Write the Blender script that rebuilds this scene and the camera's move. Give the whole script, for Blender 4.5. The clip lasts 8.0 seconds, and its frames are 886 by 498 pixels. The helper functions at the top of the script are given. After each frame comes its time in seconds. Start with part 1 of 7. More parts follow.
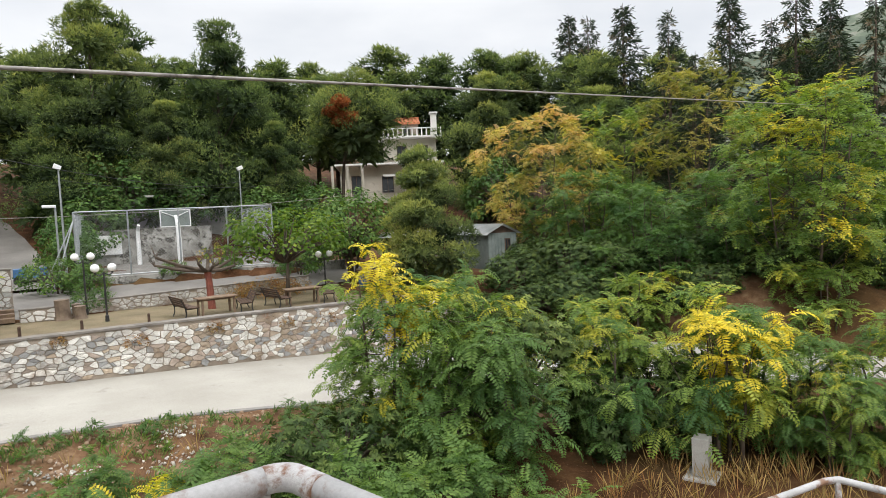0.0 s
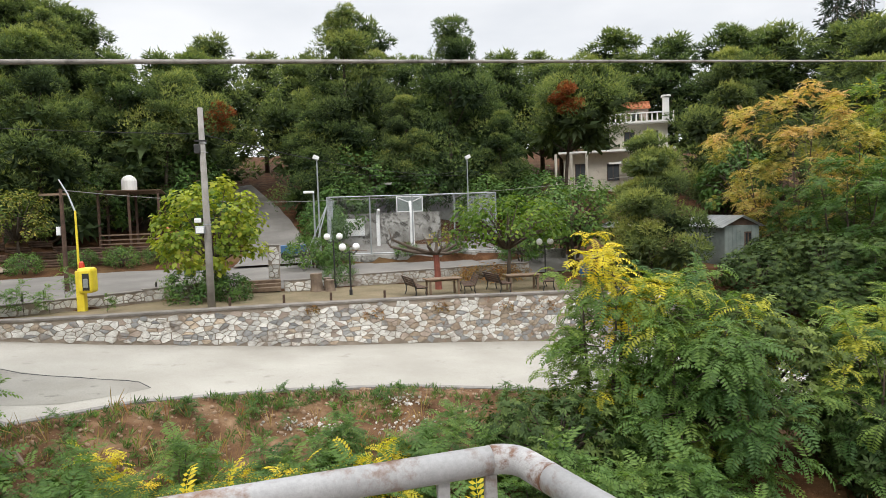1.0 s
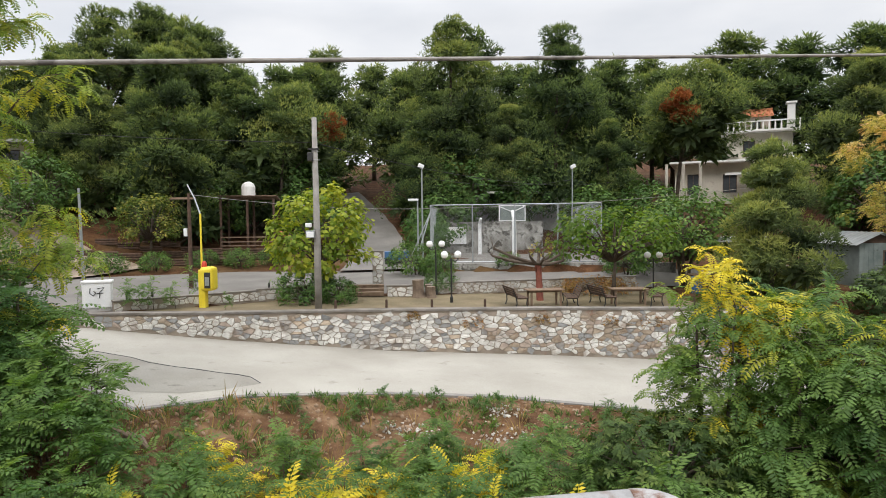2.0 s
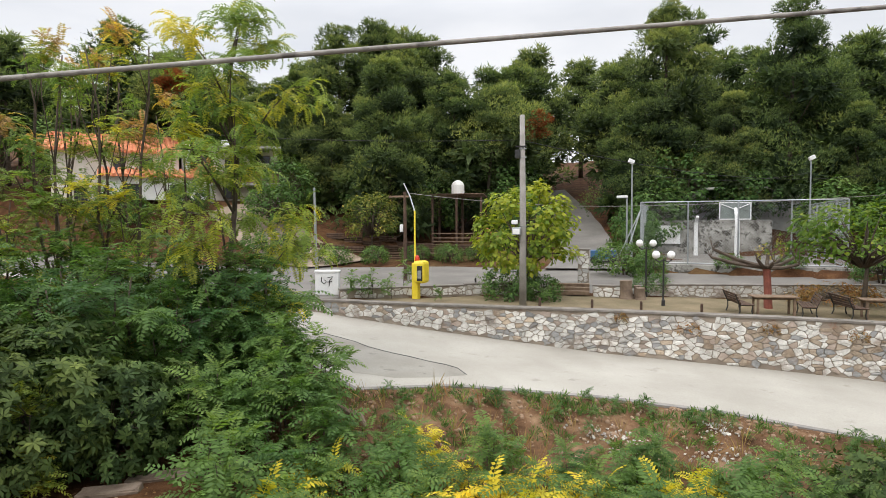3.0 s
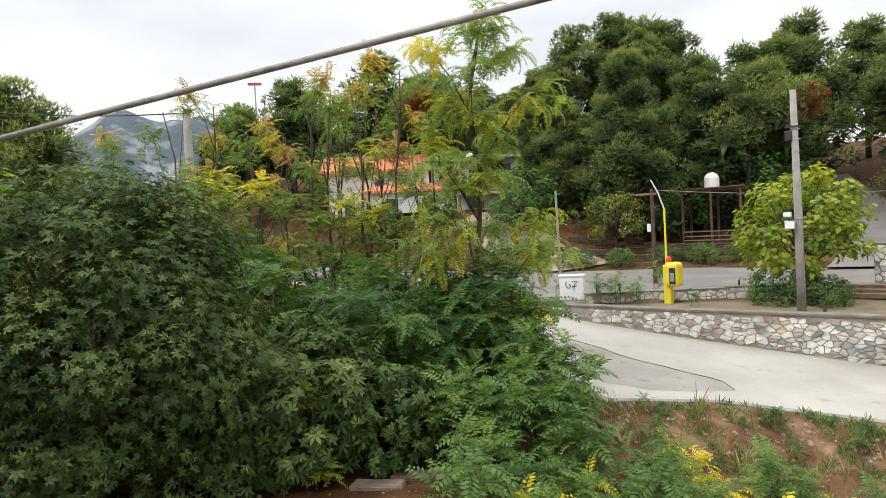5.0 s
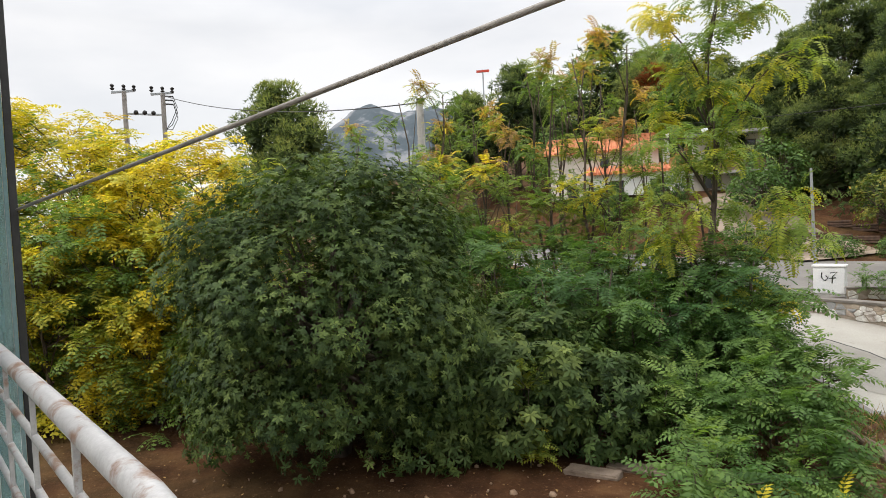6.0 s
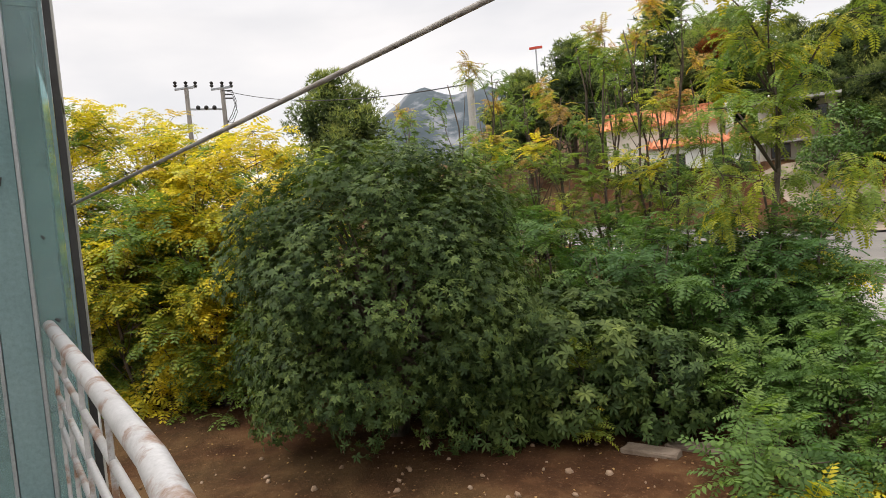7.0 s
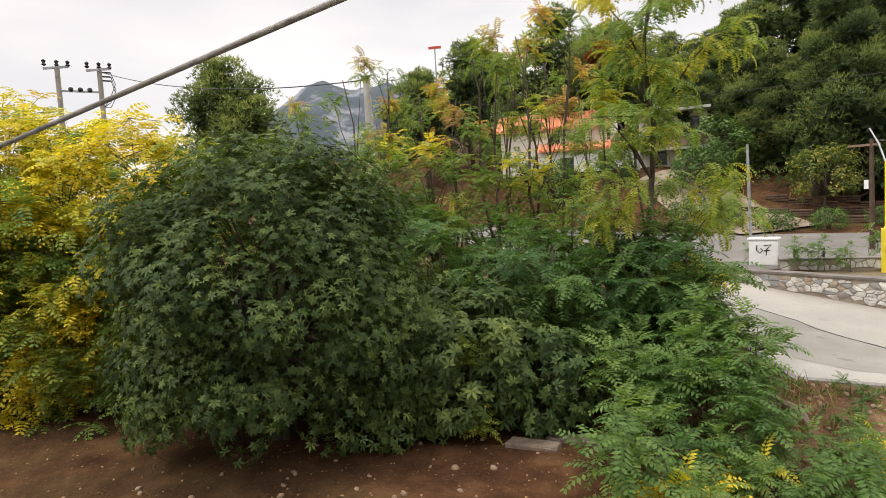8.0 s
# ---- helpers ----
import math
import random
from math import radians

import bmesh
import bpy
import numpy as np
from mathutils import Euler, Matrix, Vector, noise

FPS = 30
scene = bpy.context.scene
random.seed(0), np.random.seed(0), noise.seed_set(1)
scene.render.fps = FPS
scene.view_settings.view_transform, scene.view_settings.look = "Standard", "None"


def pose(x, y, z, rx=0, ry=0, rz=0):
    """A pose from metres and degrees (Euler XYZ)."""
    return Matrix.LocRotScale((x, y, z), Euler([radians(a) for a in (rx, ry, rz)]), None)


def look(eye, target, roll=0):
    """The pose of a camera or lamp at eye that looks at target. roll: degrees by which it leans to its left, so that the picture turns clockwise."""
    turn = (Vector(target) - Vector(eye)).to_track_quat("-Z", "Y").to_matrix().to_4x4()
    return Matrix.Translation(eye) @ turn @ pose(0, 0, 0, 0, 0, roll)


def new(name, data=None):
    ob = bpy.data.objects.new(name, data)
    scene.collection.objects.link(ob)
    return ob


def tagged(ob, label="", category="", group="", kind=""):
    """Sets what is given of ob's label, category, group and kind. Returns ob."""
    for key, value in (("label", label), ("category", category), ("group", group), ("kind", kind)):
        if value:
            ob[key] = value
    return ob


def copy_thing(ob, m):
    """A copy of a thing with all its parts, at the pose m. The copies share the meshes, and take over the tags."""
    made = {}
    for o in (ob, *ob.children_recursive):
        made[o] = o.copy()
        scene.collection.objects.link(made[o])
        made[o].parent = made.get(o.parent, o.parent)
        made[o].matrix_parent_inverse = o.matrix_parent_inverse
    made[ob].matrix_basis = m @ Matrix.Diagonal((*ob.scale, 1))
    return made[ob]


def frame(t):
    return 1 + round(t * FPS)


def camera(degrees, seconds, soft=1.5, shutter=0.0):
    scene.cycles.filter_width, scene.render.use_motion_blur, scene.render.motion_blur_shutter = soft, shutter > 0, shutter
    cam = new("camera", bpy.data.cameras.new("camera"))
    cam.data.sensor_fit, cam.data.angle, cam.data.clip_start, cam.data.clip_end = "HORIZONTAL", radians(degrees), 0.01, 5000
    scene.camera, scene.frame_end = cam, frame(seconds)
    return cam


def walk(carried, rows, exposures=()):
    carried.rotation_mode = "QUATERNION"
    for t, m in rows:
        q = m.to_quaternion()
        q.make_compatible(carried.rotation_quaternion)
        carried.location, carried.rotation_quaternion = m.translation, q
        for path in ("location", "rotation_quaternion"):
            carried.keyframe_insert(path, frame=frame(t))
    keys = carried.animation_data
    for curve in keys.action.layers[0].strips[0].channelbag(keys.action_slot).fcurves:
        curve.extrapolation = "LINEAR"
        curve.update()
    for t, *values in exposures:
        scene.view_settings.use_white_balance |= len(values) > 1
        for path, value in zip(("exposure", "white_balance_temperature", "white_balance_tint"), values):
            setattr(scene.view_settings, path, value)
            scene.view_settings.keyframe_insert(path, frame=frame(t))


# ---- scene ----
cam = camera(70.8, 8.0, soft=0.9)
PATH = [
    (0, (0.134, 0.72, 5.104), (1.27, 2.363, 4.987), -2.7),
    (0.5, (0.129, 0.763, 5.093), (0.977, 2.571, 4.986), -2.5),
    (1, (0.136, 0.807, 5.077), (0.638, 2.739, 4.951), -1.8),
    (1.2, (0.137, 0.827, 5.076), (0.522, 2.787, 4.988), -2.0),
    (2.3, (0.074, 1.044, 5.050), (0.169, 3.039, 4.955), -0.4),
    (2.5, (0.04, 1.098, 5.041), (0.023, 3.096, 4.942), -0.5),
    (3, (0.03, 1.143, 5.033), (-0.427, 3.088, 4.942), -0.3),
    (3.5, (-0.002, 1.241, 5.011), (-0.694, 3.113, 4.881), -2.4),
    (4, (-0.056, 1.382, 5.026), (-0.937, 3.172, 4.890), -3.4),
    (4.2, (-0.075, 1.42, 5.010), (-1.003, 3.187, 4.883), -2.7),
    (5.3, (-0.287, 1.648, 5.027), (-1.605, 3.152, 4.993), -2.3),
    (5.5, (-0.225, 1.676, 5.015), (-1.68, 3.047, 4.963), -1.4),
    (6, (-0.263, 1.709, 4.992), (-1.91, 2.842, 4.917), -2.7),
    (6.5, (-0.203, 1.79, 4.997), (-1.948, 2.763, 4.906), -3.8),
    (7, (-0.132, 1.818, 4.974), (-1.877, 2.788, 4.854), -4.7),
    (7.5, (-0.138, 1.911, 4.989), (-1.831, 2.972, 4.884), -4.2),
    (8, (-0.083, 1.955, 4.999), (-1.645, 3.194, 4.847), -3.4),
]
walk(cam, [(t, look(eye, target, roll)) for t, eye, target, roll in PATH],
     exposures=[(0, 0.0, 6500, 10), (1.2, -0.05, 6500, 10), (2.5, -0.15, 6500, 11), (3.2, -0.05, 6500, 11), (4.0, 0.08, 6500, 10), (5.5, 0.0, 6550, 10), (6.5, -0.04, 6750, 12), (8, -0.02, 6900, 14)])

# ---------------- world and light: bright overcast ----------------
world = bpy.data.worlds.new("overcast_sky")
scene.world = world
world.use_nodes = True
wt = world.node_tree
wt.nodes.clear()
w_out = wt.nodes.new("ShaderNodeOutputWorld")
w_bg = wt.nodes.new("ShaderNodeBackground")
w_bg2 = wt.nodes.new("ShaderNodeBackground")
w_add = wt.nodes.new("ShaderNodeAddShader")
w_sky = wt.nodes.new("ShaderNodeTexSky")
w_sky.sky_type = "NISHITA"
w_sky.sun_disc = False
w_sky.sun_elevation = radians(48)
w_sky.sun_rotation = radians(150)
w_co = wt.nodes.new("ShaderNodeTexCoord")
w_map = wt.nodes.new("ShaderNodeMapping")
w_map.inputs["Scale"].default_value = (1.2, 1.2, 3.5)
w_noise = wt.nodes.new("ShaderNodeTexNoise")
w_noise.inputs["Scale"].default_value = 1.6
w_noise.inputs["Detail"].default_value = 5
w_noise.inputs["Roughness"].default_value = 0.5
w_ramp = wt.nodes.new("ShaderNodeValToRGB")
w_ramp.color_ramp.elements[0].position = 0.36
w_ramp.color_ramp.elements[0].color = (0.78, 0.8, 0.83, 1)
w_ramp.color_ramp.elements[1].position = 0.6
w_ramp.color_ramp.elements[1].color = (1.0, 1.0, 1.0, 1)
wt.links.new(w_co.outputs["Generated"], w_map.inputs["Vector"])
wt.links.new(w_map.outputs[0], w_noise.inputs["Vector"])
wt.links.new(w_noise.outputs["Fac"], w_ramp.inputs["Fac"])
# an overcast sky is brighter overhead than at the horizon
w_sep = wt.nodes.new("ShaderNodeSeparateXYZ")
wt.links.new(w_co.outputs["Generated"], w_sep.inputs[0])
w_rise = wt.nodes.new("ShaderNodeMapRange")
w_rise.inputs["From Min"].default_value = 0.3
w_rise.inputs["From Max"].default_value = 1.0
w_rise.inputs["To Min"].default_value = 0.97
w_rise.inputs["To Max"].default_value = 3.2
wt.links.new(w_sep.outputs["Z"], w_rise.inputs["Value"])
w_mul = wt.nodes.new("ShaderNodeVectorMath")
w_mul.operation = "SCALE"
wt.links.new(w_ramp.outputs["Color"], w_mul.inputs[0])
wt.links.new(w_rise.outputs[0], w_mul.inputs["Scale"])
wt.links.new(w_mul.outputs[0], w_bg.inputs["Color"])
wt.links.new(w_sky.outputs["Color"], w_bg2.inputs["Color"])
w_bg.inputs["Strength"].default_value = 0.98
w_bg2.inputs["Strength"].default_value = 0.02
wt.links.new(w_bg.outputs[0], w_add.inputs[0])
wt.links.new(w_bg2.outputs[0], w_add.inputs[1])
wt.links.new(w_add.outputs[0], w_out.inputs["Surface"])

sun_data = bpy.data.lights.new("sun", "SUN")
sun_data.energy = 1.4
sun_data.angle = radians(25)
sun_data.color = (1.0, 0.96, 0.9)
sun = new("sun", sun_data)
sun.matrix_world = look((-20, -30, 50), (0, 12, 0))


# ---------------- material helpers ----------------
def mat(name):
    m = bpy.data.materials.new(name)
    m.use_nodes = True
    nt = m.node_tree
    return m, nt, nt.nodes["Principled BSDF"]


def noise_node(nt, scale, detail=4, rough=0.55, vec=None):
    n = nt.nodes.new("ShaderNodeTexNoise")
    n.inputs["Scale"].default_value = scale
    n.inputs["Detail"].default_value = detail
    n.inputs["Roughness"].default_value = rough
    if vec is None:
        vec = nt.nodes.new("ShaderNodeTexCoord").outputs["Object"]
    nt.links.new(vec, n.inputs["Vector"])
    return n.outputs["Fac"]


def ramp(nt, fac, stops):
    r = nt.nodes.new("ShaderNodeValToRGB")
    els = r.color_ramp.elements
    while len(els) < len(stops):
        els.new(0.5)
    for e, (p, c) in zip(els, stops):
        e.position = p
        e.color = (*c, 1)
    nt.links.new(fac, r.inputs["Fac"])
    return r.outputs["Color"]


def mix(nt, a, b, fac, mode="MIX"):
    n = nt.nodes.new("ShaderNodeMix")
    n.data_type = "RGBA"
    n.blend_type = mode
    for key, v in ((0, fac), (6, a), (7, b)):
        if isinstance(v, (int, float)):
            n.inputs[key].default_value = v
        elif isinstance(v, tuple):
            n.inputs[key].default_value = (*v, 1)
        else:
            nt.links.new(v, n.inputs[key])
    return n.outputs[2]


def bump(nt, bsdf, fac, strength=0.4, dist=0.02):
    b = nt.nodes.new("ShaderNodeBump")
    b.inputs["Strength"].default_value = strength
    b.inputs["Distance"].default_value = dist
    nt.links.new(fac, b.inputs["Height"])
    nt.links.new(b.outputs[0], bsdf.inputs["Normal"])


def surface(name, c1, c2, scale=6, fine=60, rough=0.8, metal=0.0, bmp=0.3, dist=0.01, stain=None, stain_at=0.62, obj_random=0.0, c3=None, broad=0.0):
    """Two-scale mottled surface with optional stains."""
    m, nt, b = mat(name)
    big = noise_node(nt, scale, 5)
    small = noise_node(nt, fine, 3, 0.7)
    col = ramp(nt, big, [(0.3, c1), (0.7, c2)] if c3 is None else [(0.3, c1), (0.5, c2), (0.72, c3)])
    grain = ramp(nt, small, [(0.25, (0.72, 0.72, 0.72)), (0.75, (1.2, 1.2, 1.2))])
    col = mix(nt, col, grain, 0.6, "MULTIPLY")
    if stain:
        s = ramp(nt, noise_node(nt, scale * 0.6 + 1.3, 6, 0.7), [(stain_at, (0, 0, 0)), (stain_at + 0.1, (1, 1, 1))])
        col = mix(nt, col, stain, s)
    if broad:
        # dirt in broad patches that run on from piece to piece
        where = nt.nodes.new("ShaderNodeNewGeometry").outputs["Position"]
        d = ramp(nt, noise_node(nt, broad, 6, 0.7, where), [(0.5, (0, 0, 0)), (0.66, (0.8, 0.8, 0.8))])
        col = mix(nt, col, (0.2, 0.135, 0.09), d)
    if obj_random:
        info = nt.nodes.new("ShaderNodeObjectInfo")
        v = ramp(nt, info.outputs["Random"], [(0, (1 - obj_random,) * 3), (1, (1 + obj_random,) * 3)])
        col = mix(nt, col, v, 1.0, "MULTIPLY")
    nt.links.new(col, b.inputs["Base Color"])
    b.inputs["Roughness"].default_value = rough
    b.inputs["Metallic"].default_value = metal
    if bmp:
        bump(nt, b, small, bmp, dist)
    return m


def leaf_material(name, stops, rough=0.5, glow=0.35):
    """Leaves: colour by each leaf's own tone attribute, with light passing through."""
    m, nt, b = mat(name)
    at = nt.nodes.new("ShaderNodeAttribute")
    at.attribute_name = "tone"
    geo = nt.nodes.new("ShaderNodeNewGeometry")
    info = nt.nodes.new("ShaderNodeObjectInfo")
    col = ramp(nt, at.outputs["Fac"], stops)
    var = ramp(nt, geo.outputs["Random Per Island"], [(0, (0.7, 0.72, 0.7)), (1, (1.3, 1.26, 1.2))])
    col = mix(nt, col, var, 1.0, "MULTIPLY")
    ov = ramp(nt, info.outputs["Random"], [(0, (0.82, 0.88, 0.86)), (1, (1.16, 1.1, 1.05))])
    col = mix(nt, col, ov, 1.0, "MULTIPLY")
    nt.links.new(col, b.inputs["Base Color"])
    b.inputs["Roughness"].default_value = rough
    b.inputs["Specular IOR Level"].default_value = 0.18
    tr = nt.nodes.new("ShaderNodeBsdfTranslucent")
    warm = mix(nt, col, (1.25, 1.3, 0.6), 1.0, "MULTIPLY")
    nt.links.new(warm, tr.inputs["Color"])
    ms = nt.nodes.new("ShaderNodeMixShader")
    ms.inputs[0].default_value = glow
    nt.links.new(b.outputs[0], ms.inputs[1])
    nt.links.new(tr.outputs[0], ms.inputs[2])
    nt.links.new(ms.outputs[0], nt.nodes["Material Output"].inputs["Surface"])
    return m


# ---------------- materials ----------------
M = {}
M["ail"] = leaf_material("ailanthus_leaf", [(0.0, (0.058, 0.125, 0.042)), (0.3, (0.115, 0.2, 0.058)), (0.5, (0.205, 0.285, 0.065)), (0.7, (0.62, 0.52, 0.055)), (0.85, (0.7, 0.55, 0.05)), (1.0, (0.38, 0.23, 0.11))], 0.5, 0.42)
M["orange"] = leaf_material("autumn_leaf", [(0.0, (0.07, 0.12, 0.03)), (0.35, (0.2, 0.215, 0.055)), (0.6, (0.43, 0.37, 0.11)), (0.8, (0.56, 0.38, 0.18)), (1.0, (0.44, 0.27, 0.13))], 0.55, 0.42)
M["fig"] = leaf_material("broad_dark_leaf", [(0.0, (0.026, 0.05, 0.017)), (0.5, (0.062, 0.102, 0.031)), (1.0, (0.15, 0.2, 0.055))], 0.58, 0.25)
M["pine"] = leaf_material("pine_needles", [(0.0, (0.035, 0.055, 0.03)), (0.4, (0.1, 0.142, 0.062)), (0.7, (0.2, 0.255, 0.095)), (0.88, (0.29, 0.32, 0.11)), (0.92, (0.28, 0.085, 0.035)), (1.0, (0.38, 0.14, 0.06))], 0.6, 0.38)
M["fir"] = leaf_material("fir_needles", [(0.0, (0.02, 0.036, 0.022)), (0.6, (0.045, 0.07, 0.038)), (1.0, (0.2, 0.16, 0.11))], 0.6, 0.15)
M["lime"] = leaf_material("lime_leaf", [(0.0, (0.08, 0.15, 0.025)), (0.5, (0.17, 0.245, 0.035)), (1.0, (0.32, 0.35, 0.045))], 0.5, 0.42)
M["shrub"] = leaf_material("shrub_leaf", [(0.0, (0.05, 0.105, 0.03)), (0.5, (0.09, 0.17, 0.045)), (1.0, (0.18, 0.26, 0.06))], 0.5, 0.3)
M["dry"] = leaf_material("dry_grass", [(0.0, (0.24, 0.16, 0.06)), (0.5, (0.38, 0.27, 0.12)), (1.0, (0.32, 0.15, 0.06))], 0.8, 0.25)
M["litter"] = leaf_material("fallen_leaf", [(0.0, (0.08, 0.04, 0.02)), (0.6, (0.18, 0.1, 0.05)), (1.0, (0.42, 0.28, 0.13))], 0.8, 0.1)
M["bark"] = surface("bark", (0.05, 0.035, 0.025), (0.13, 0.10, 0.075), 3, 30, 0.9, 0, 0.8, 0.03)
M["pale_bark"] = surface("pale_bark", (0.12, 0.085, 0.06), (0.24, 0.18, 0.13), 3, 30, 0.9, 0, 0.6, 0.02)
M["concrete_road"] = surface("pale_concrete_road", (0.31, 0.29, 0.25), (0.41, 0.39, 0.345), 0.35, 25, 0.85, 0, 0.15, 0.01, (0.265, 0.25, 0.215), 0.6)
M["patch"] = surface("older_road_concrete", (0.23, 0.215, 0.185), (0.31, 0.295, 0.26), 0.6, 25, 0.9, 0, 0.2, 0.01, (0.17, 0.16, 0.14), 0.6)
M["asphalt"] = surface("old_grey_asphalt", (0.13, 0.12, 0.108), (0.2, 0.187, 0.168), 0.5, 60, 0.9, 0, 0.2, 0.01, (0.11, 0.1, 0.09), 0.62)
M["lawn"] = surface("trodden_dry_lawn", (0.13, 0.105, 0.055), (0.22, 0.17, 0.10), 0.8, 30, 0.95, 0, 0.5, 0.02, (0.10, 0.115, 0.04), 0.6)
M["gravel"] = surface("tan_earth_drive", (0.2, 0.15, 0.105), (0.34, 0.275, 0.205), 0.7, 25, 0.95, 0, 0.4, 0.015, (0.16, 0.12, 0.075), 0.6)
M["kerb"] = surface("dark_kerb_concrete", (0.16, 0.15, 0.14), (0.3, 0.28, 0.26), 1.5, 40, 0.9, 0, 0.4, 0.01)
M["mortar"] = surface("wall_mortar", (0.22, 0.18, 0.14), (0.38, 0.32, 0.26), 1.2, 30, 0.95, 0, 0.8, 0.02, (0.26, 0.15, 0.10), 0.6)
M["cap"] = surface("wall_cap_concrete", (0.13, 0.115, 0.1), (0.26, 0.235, 0.21), 1.5, 40, 0.95, 0, 0.5, 0.01, (0.08, 0.08, 0.06), 0.6)
M["concrete"] = surface("weathered_concrete", (0.3, 0.29, 0.27), (0.45, 0.44, 0.41), 1.2, 30, 0.9, 0, 0.3, 0.01, (0.16, 0.15, 0.13), 0.58)
M["galv"] = surface("galvanised_steel", (0.30, 0.32, 0.33), (0.42, 0.44, 0.45), 4, 60, 0.45, 0.6, 0.1, 0.003)
M["black_metal"] = surface("black_painted_metal", (0.015, 0.015, 0.016), (0.035, 0.033, 0.032), 6, 60, 0.5, 0, 0.1, 0.003)
M["white_rail"] = surface("worn_white_paint_with_rust", (0.35, 0.345, 0.345), (0.46, 0.455, 0.455), 7, 90, 0.45, 0, 0.25, 0.003, (0.2, 0.11, 0.065), 0.52)
M["yellow"] = surface("yellow_paint", (0.72, 0.55, 0.03), (0.82, 0.66, 0.06), 3, 40, 0.45, 0, 0.1, 0.003)
M["white"] = surface("white_paint", (0.72, 0.73, 0.74), (0.82, 0.82, 0.81), 2, 30, 0.5, 0, 0.08, 0.003)
M["red"] = surface("red_plastic", (0.5, 0.04, 0.02), (0.62, 0.07, 0.03), 4, 40, 0.4)
M["red_trunk"] = surface("reddish_painted_trunk", (0.16, 0.05, 0.035), (0.28, 0.09, 0.06), 3, 30, 0.9, 0, 0.6, 0.02)
M["wood"] = surface("weathered_wood", (0.13, 0.085, 0.055), (0.26, 0.18, 0.12), 4, 50, 0.85, 0, 0.5, 0.006)
M["dark_wood"] = surface("dark_wood", (0.05, 0.03, 0.02), (0.12, 0.07, 0.045), 4, 50, 0.85, 0, 0.5, 0.006)
M["pole_wood"] = surface("grey_pole_concrete", (0.23, 0.215, 0.195), (0.35, 0.33, 0.305), 2.5, 50, 0.9, 0, 0.3, 0.006, (0.2, 0.18, 0.16), 0.6)
M["globe"] = surface("opal_globe", (0.86, 0.86, 0.86), (0.92, 0.92, 0.92), 2, 20, 0.25, 0, 0)
M["roof"] = surface("orange_clay_tile", (0.45, 0.15, 0.07), (0.62, 0.26, 0.13), 2, 20, 0.85, 0, 0.3, 0.01, obj_random=0.18)
M["plaster"] = surface("cream_plaster", (0.5, 0.46, 0.39), (0.66, 0.61, 0.53), 0.6, 25, 0.9, 0, 0.1, 0.01, (0.38, 0.33, 0.27), 0.58)
M["white_plaster"] = surface("white_plaster", (0.7, 0.69, 0.66), (0.8, 0.79, 0.76), 0.6, 25, 0.9, 0, 0.1, 0.01)
M["old_wall"] = surface("stained_old_wall", (0.12, 0.115, 0.1), (0.46, 0.45, 0.42), 0.9, 12, 0.95, 0, 0.2, 0.02, (0.07, 0.065, 0.055), 0.5)
M["glass_dark"] = surface("dark_window_glass", (0.02, 0.025, 0.03), (0.04, 0.045, 0.05), 1, 10, 0.1)
M["tin"] = surface("corrugated_tin", (0.36, 0.38, 0.38), (0.55, 0.56, 0.56), 1.4, 40, 0.45, 0.5, 0.15, 0.01, (0.22, 0.13, 0.09), 0.62)
M["hut"] = surface("grey_green_board", (0.13, 0.16, 0.15), (0.22, 0.25, 0.235), 1.6, 40, 0.85, 0, 0.3, 0.01, (0.08, 0.07, 0.06), 0.62)
M["blue"] = surface("blue_plastic", (0.03, 0.09, 0.2), (0.05, 0.14, 0.3), 3, 40, 0.5)
M["cable"] = surface("pale_cable_sheath", (0.2, 0.185, 0.165), (0.36, 0.34, 0.31), 9, 60, 0.7, 0, 0.4, 0.003, (0.12, 0.11, 0.1), 0.55)
M["black"] = surface("black_rubber", (0.012, 0.012, 0.012), (0.03, 0.03, 0.03), 6, 60, 0.6)
M["stone"] = surface("limestone", (0.42, 0.405, 0.37), (0.72, 0.70, 0.66), 3.5, 25, 0.9, 0, 0.7, 0.015, (0.25, 0.19, 0.14), 0.6, obj_random=0.3, broad=0.9)
M["stone_grey"] = surface("grey_stone", (0.2, 0.2, 0.2), (0.33, 0.33, 0.32), 3.5, 25, 0.9, 0, 0.7, 0.015, (0.22, 0.17, 0.13), 0.6, obj_random=0.25, broad=0.9)
M["stone_brown"] = surface("brown_stone", (0.27, 0.215, 0.175), (0.40, 0.33, 0.275), 3.5, 25, 0.9, 0, 0.5, 0.01, obj_random=0.25)
M["stone_tan"] = surface("tan_stone", (0.36, 0.28, 0.2), (0.55, 0.46, 0.36), 3.5, 25, 0.9, 0, 0.6, 0.012, (0.28, 0.17, 0.1), 0.58, obj_random=0.25, broad=0.9)
M["clod"] = surface("tan_stones_and_clods", (0.24, 0.15, 0.09), (0.36, 0.26, 0.18), 1.3, 40, 0.95, 0, 0.5, 0.01, (0.42, 0.37, 0.31), 0.66)
M["frame_green"] = surface("blue_green_glazed_panel", (0.12, 0.2, 0.21), (0.19, 0.28, 0.29), 1.2, 40, 0.12, 0.0, 0.02, 0.002)
M["step"] = surface("earthy_step_concrete", (0.12, 0.085, 0.06), (0.24, 0.185, 0.14), 4, 40, 0.95, 0, 0.6, 0.01)
M["rusty_rail"] = surface("chipped_paint_over_rust", (0.34, 0.33, 0.33), (0.46, 0.45, 0.45), 16, 120, 0.55, 0, 0.5, 0.004, (0.17, 0.085, 0.05), 0.47)


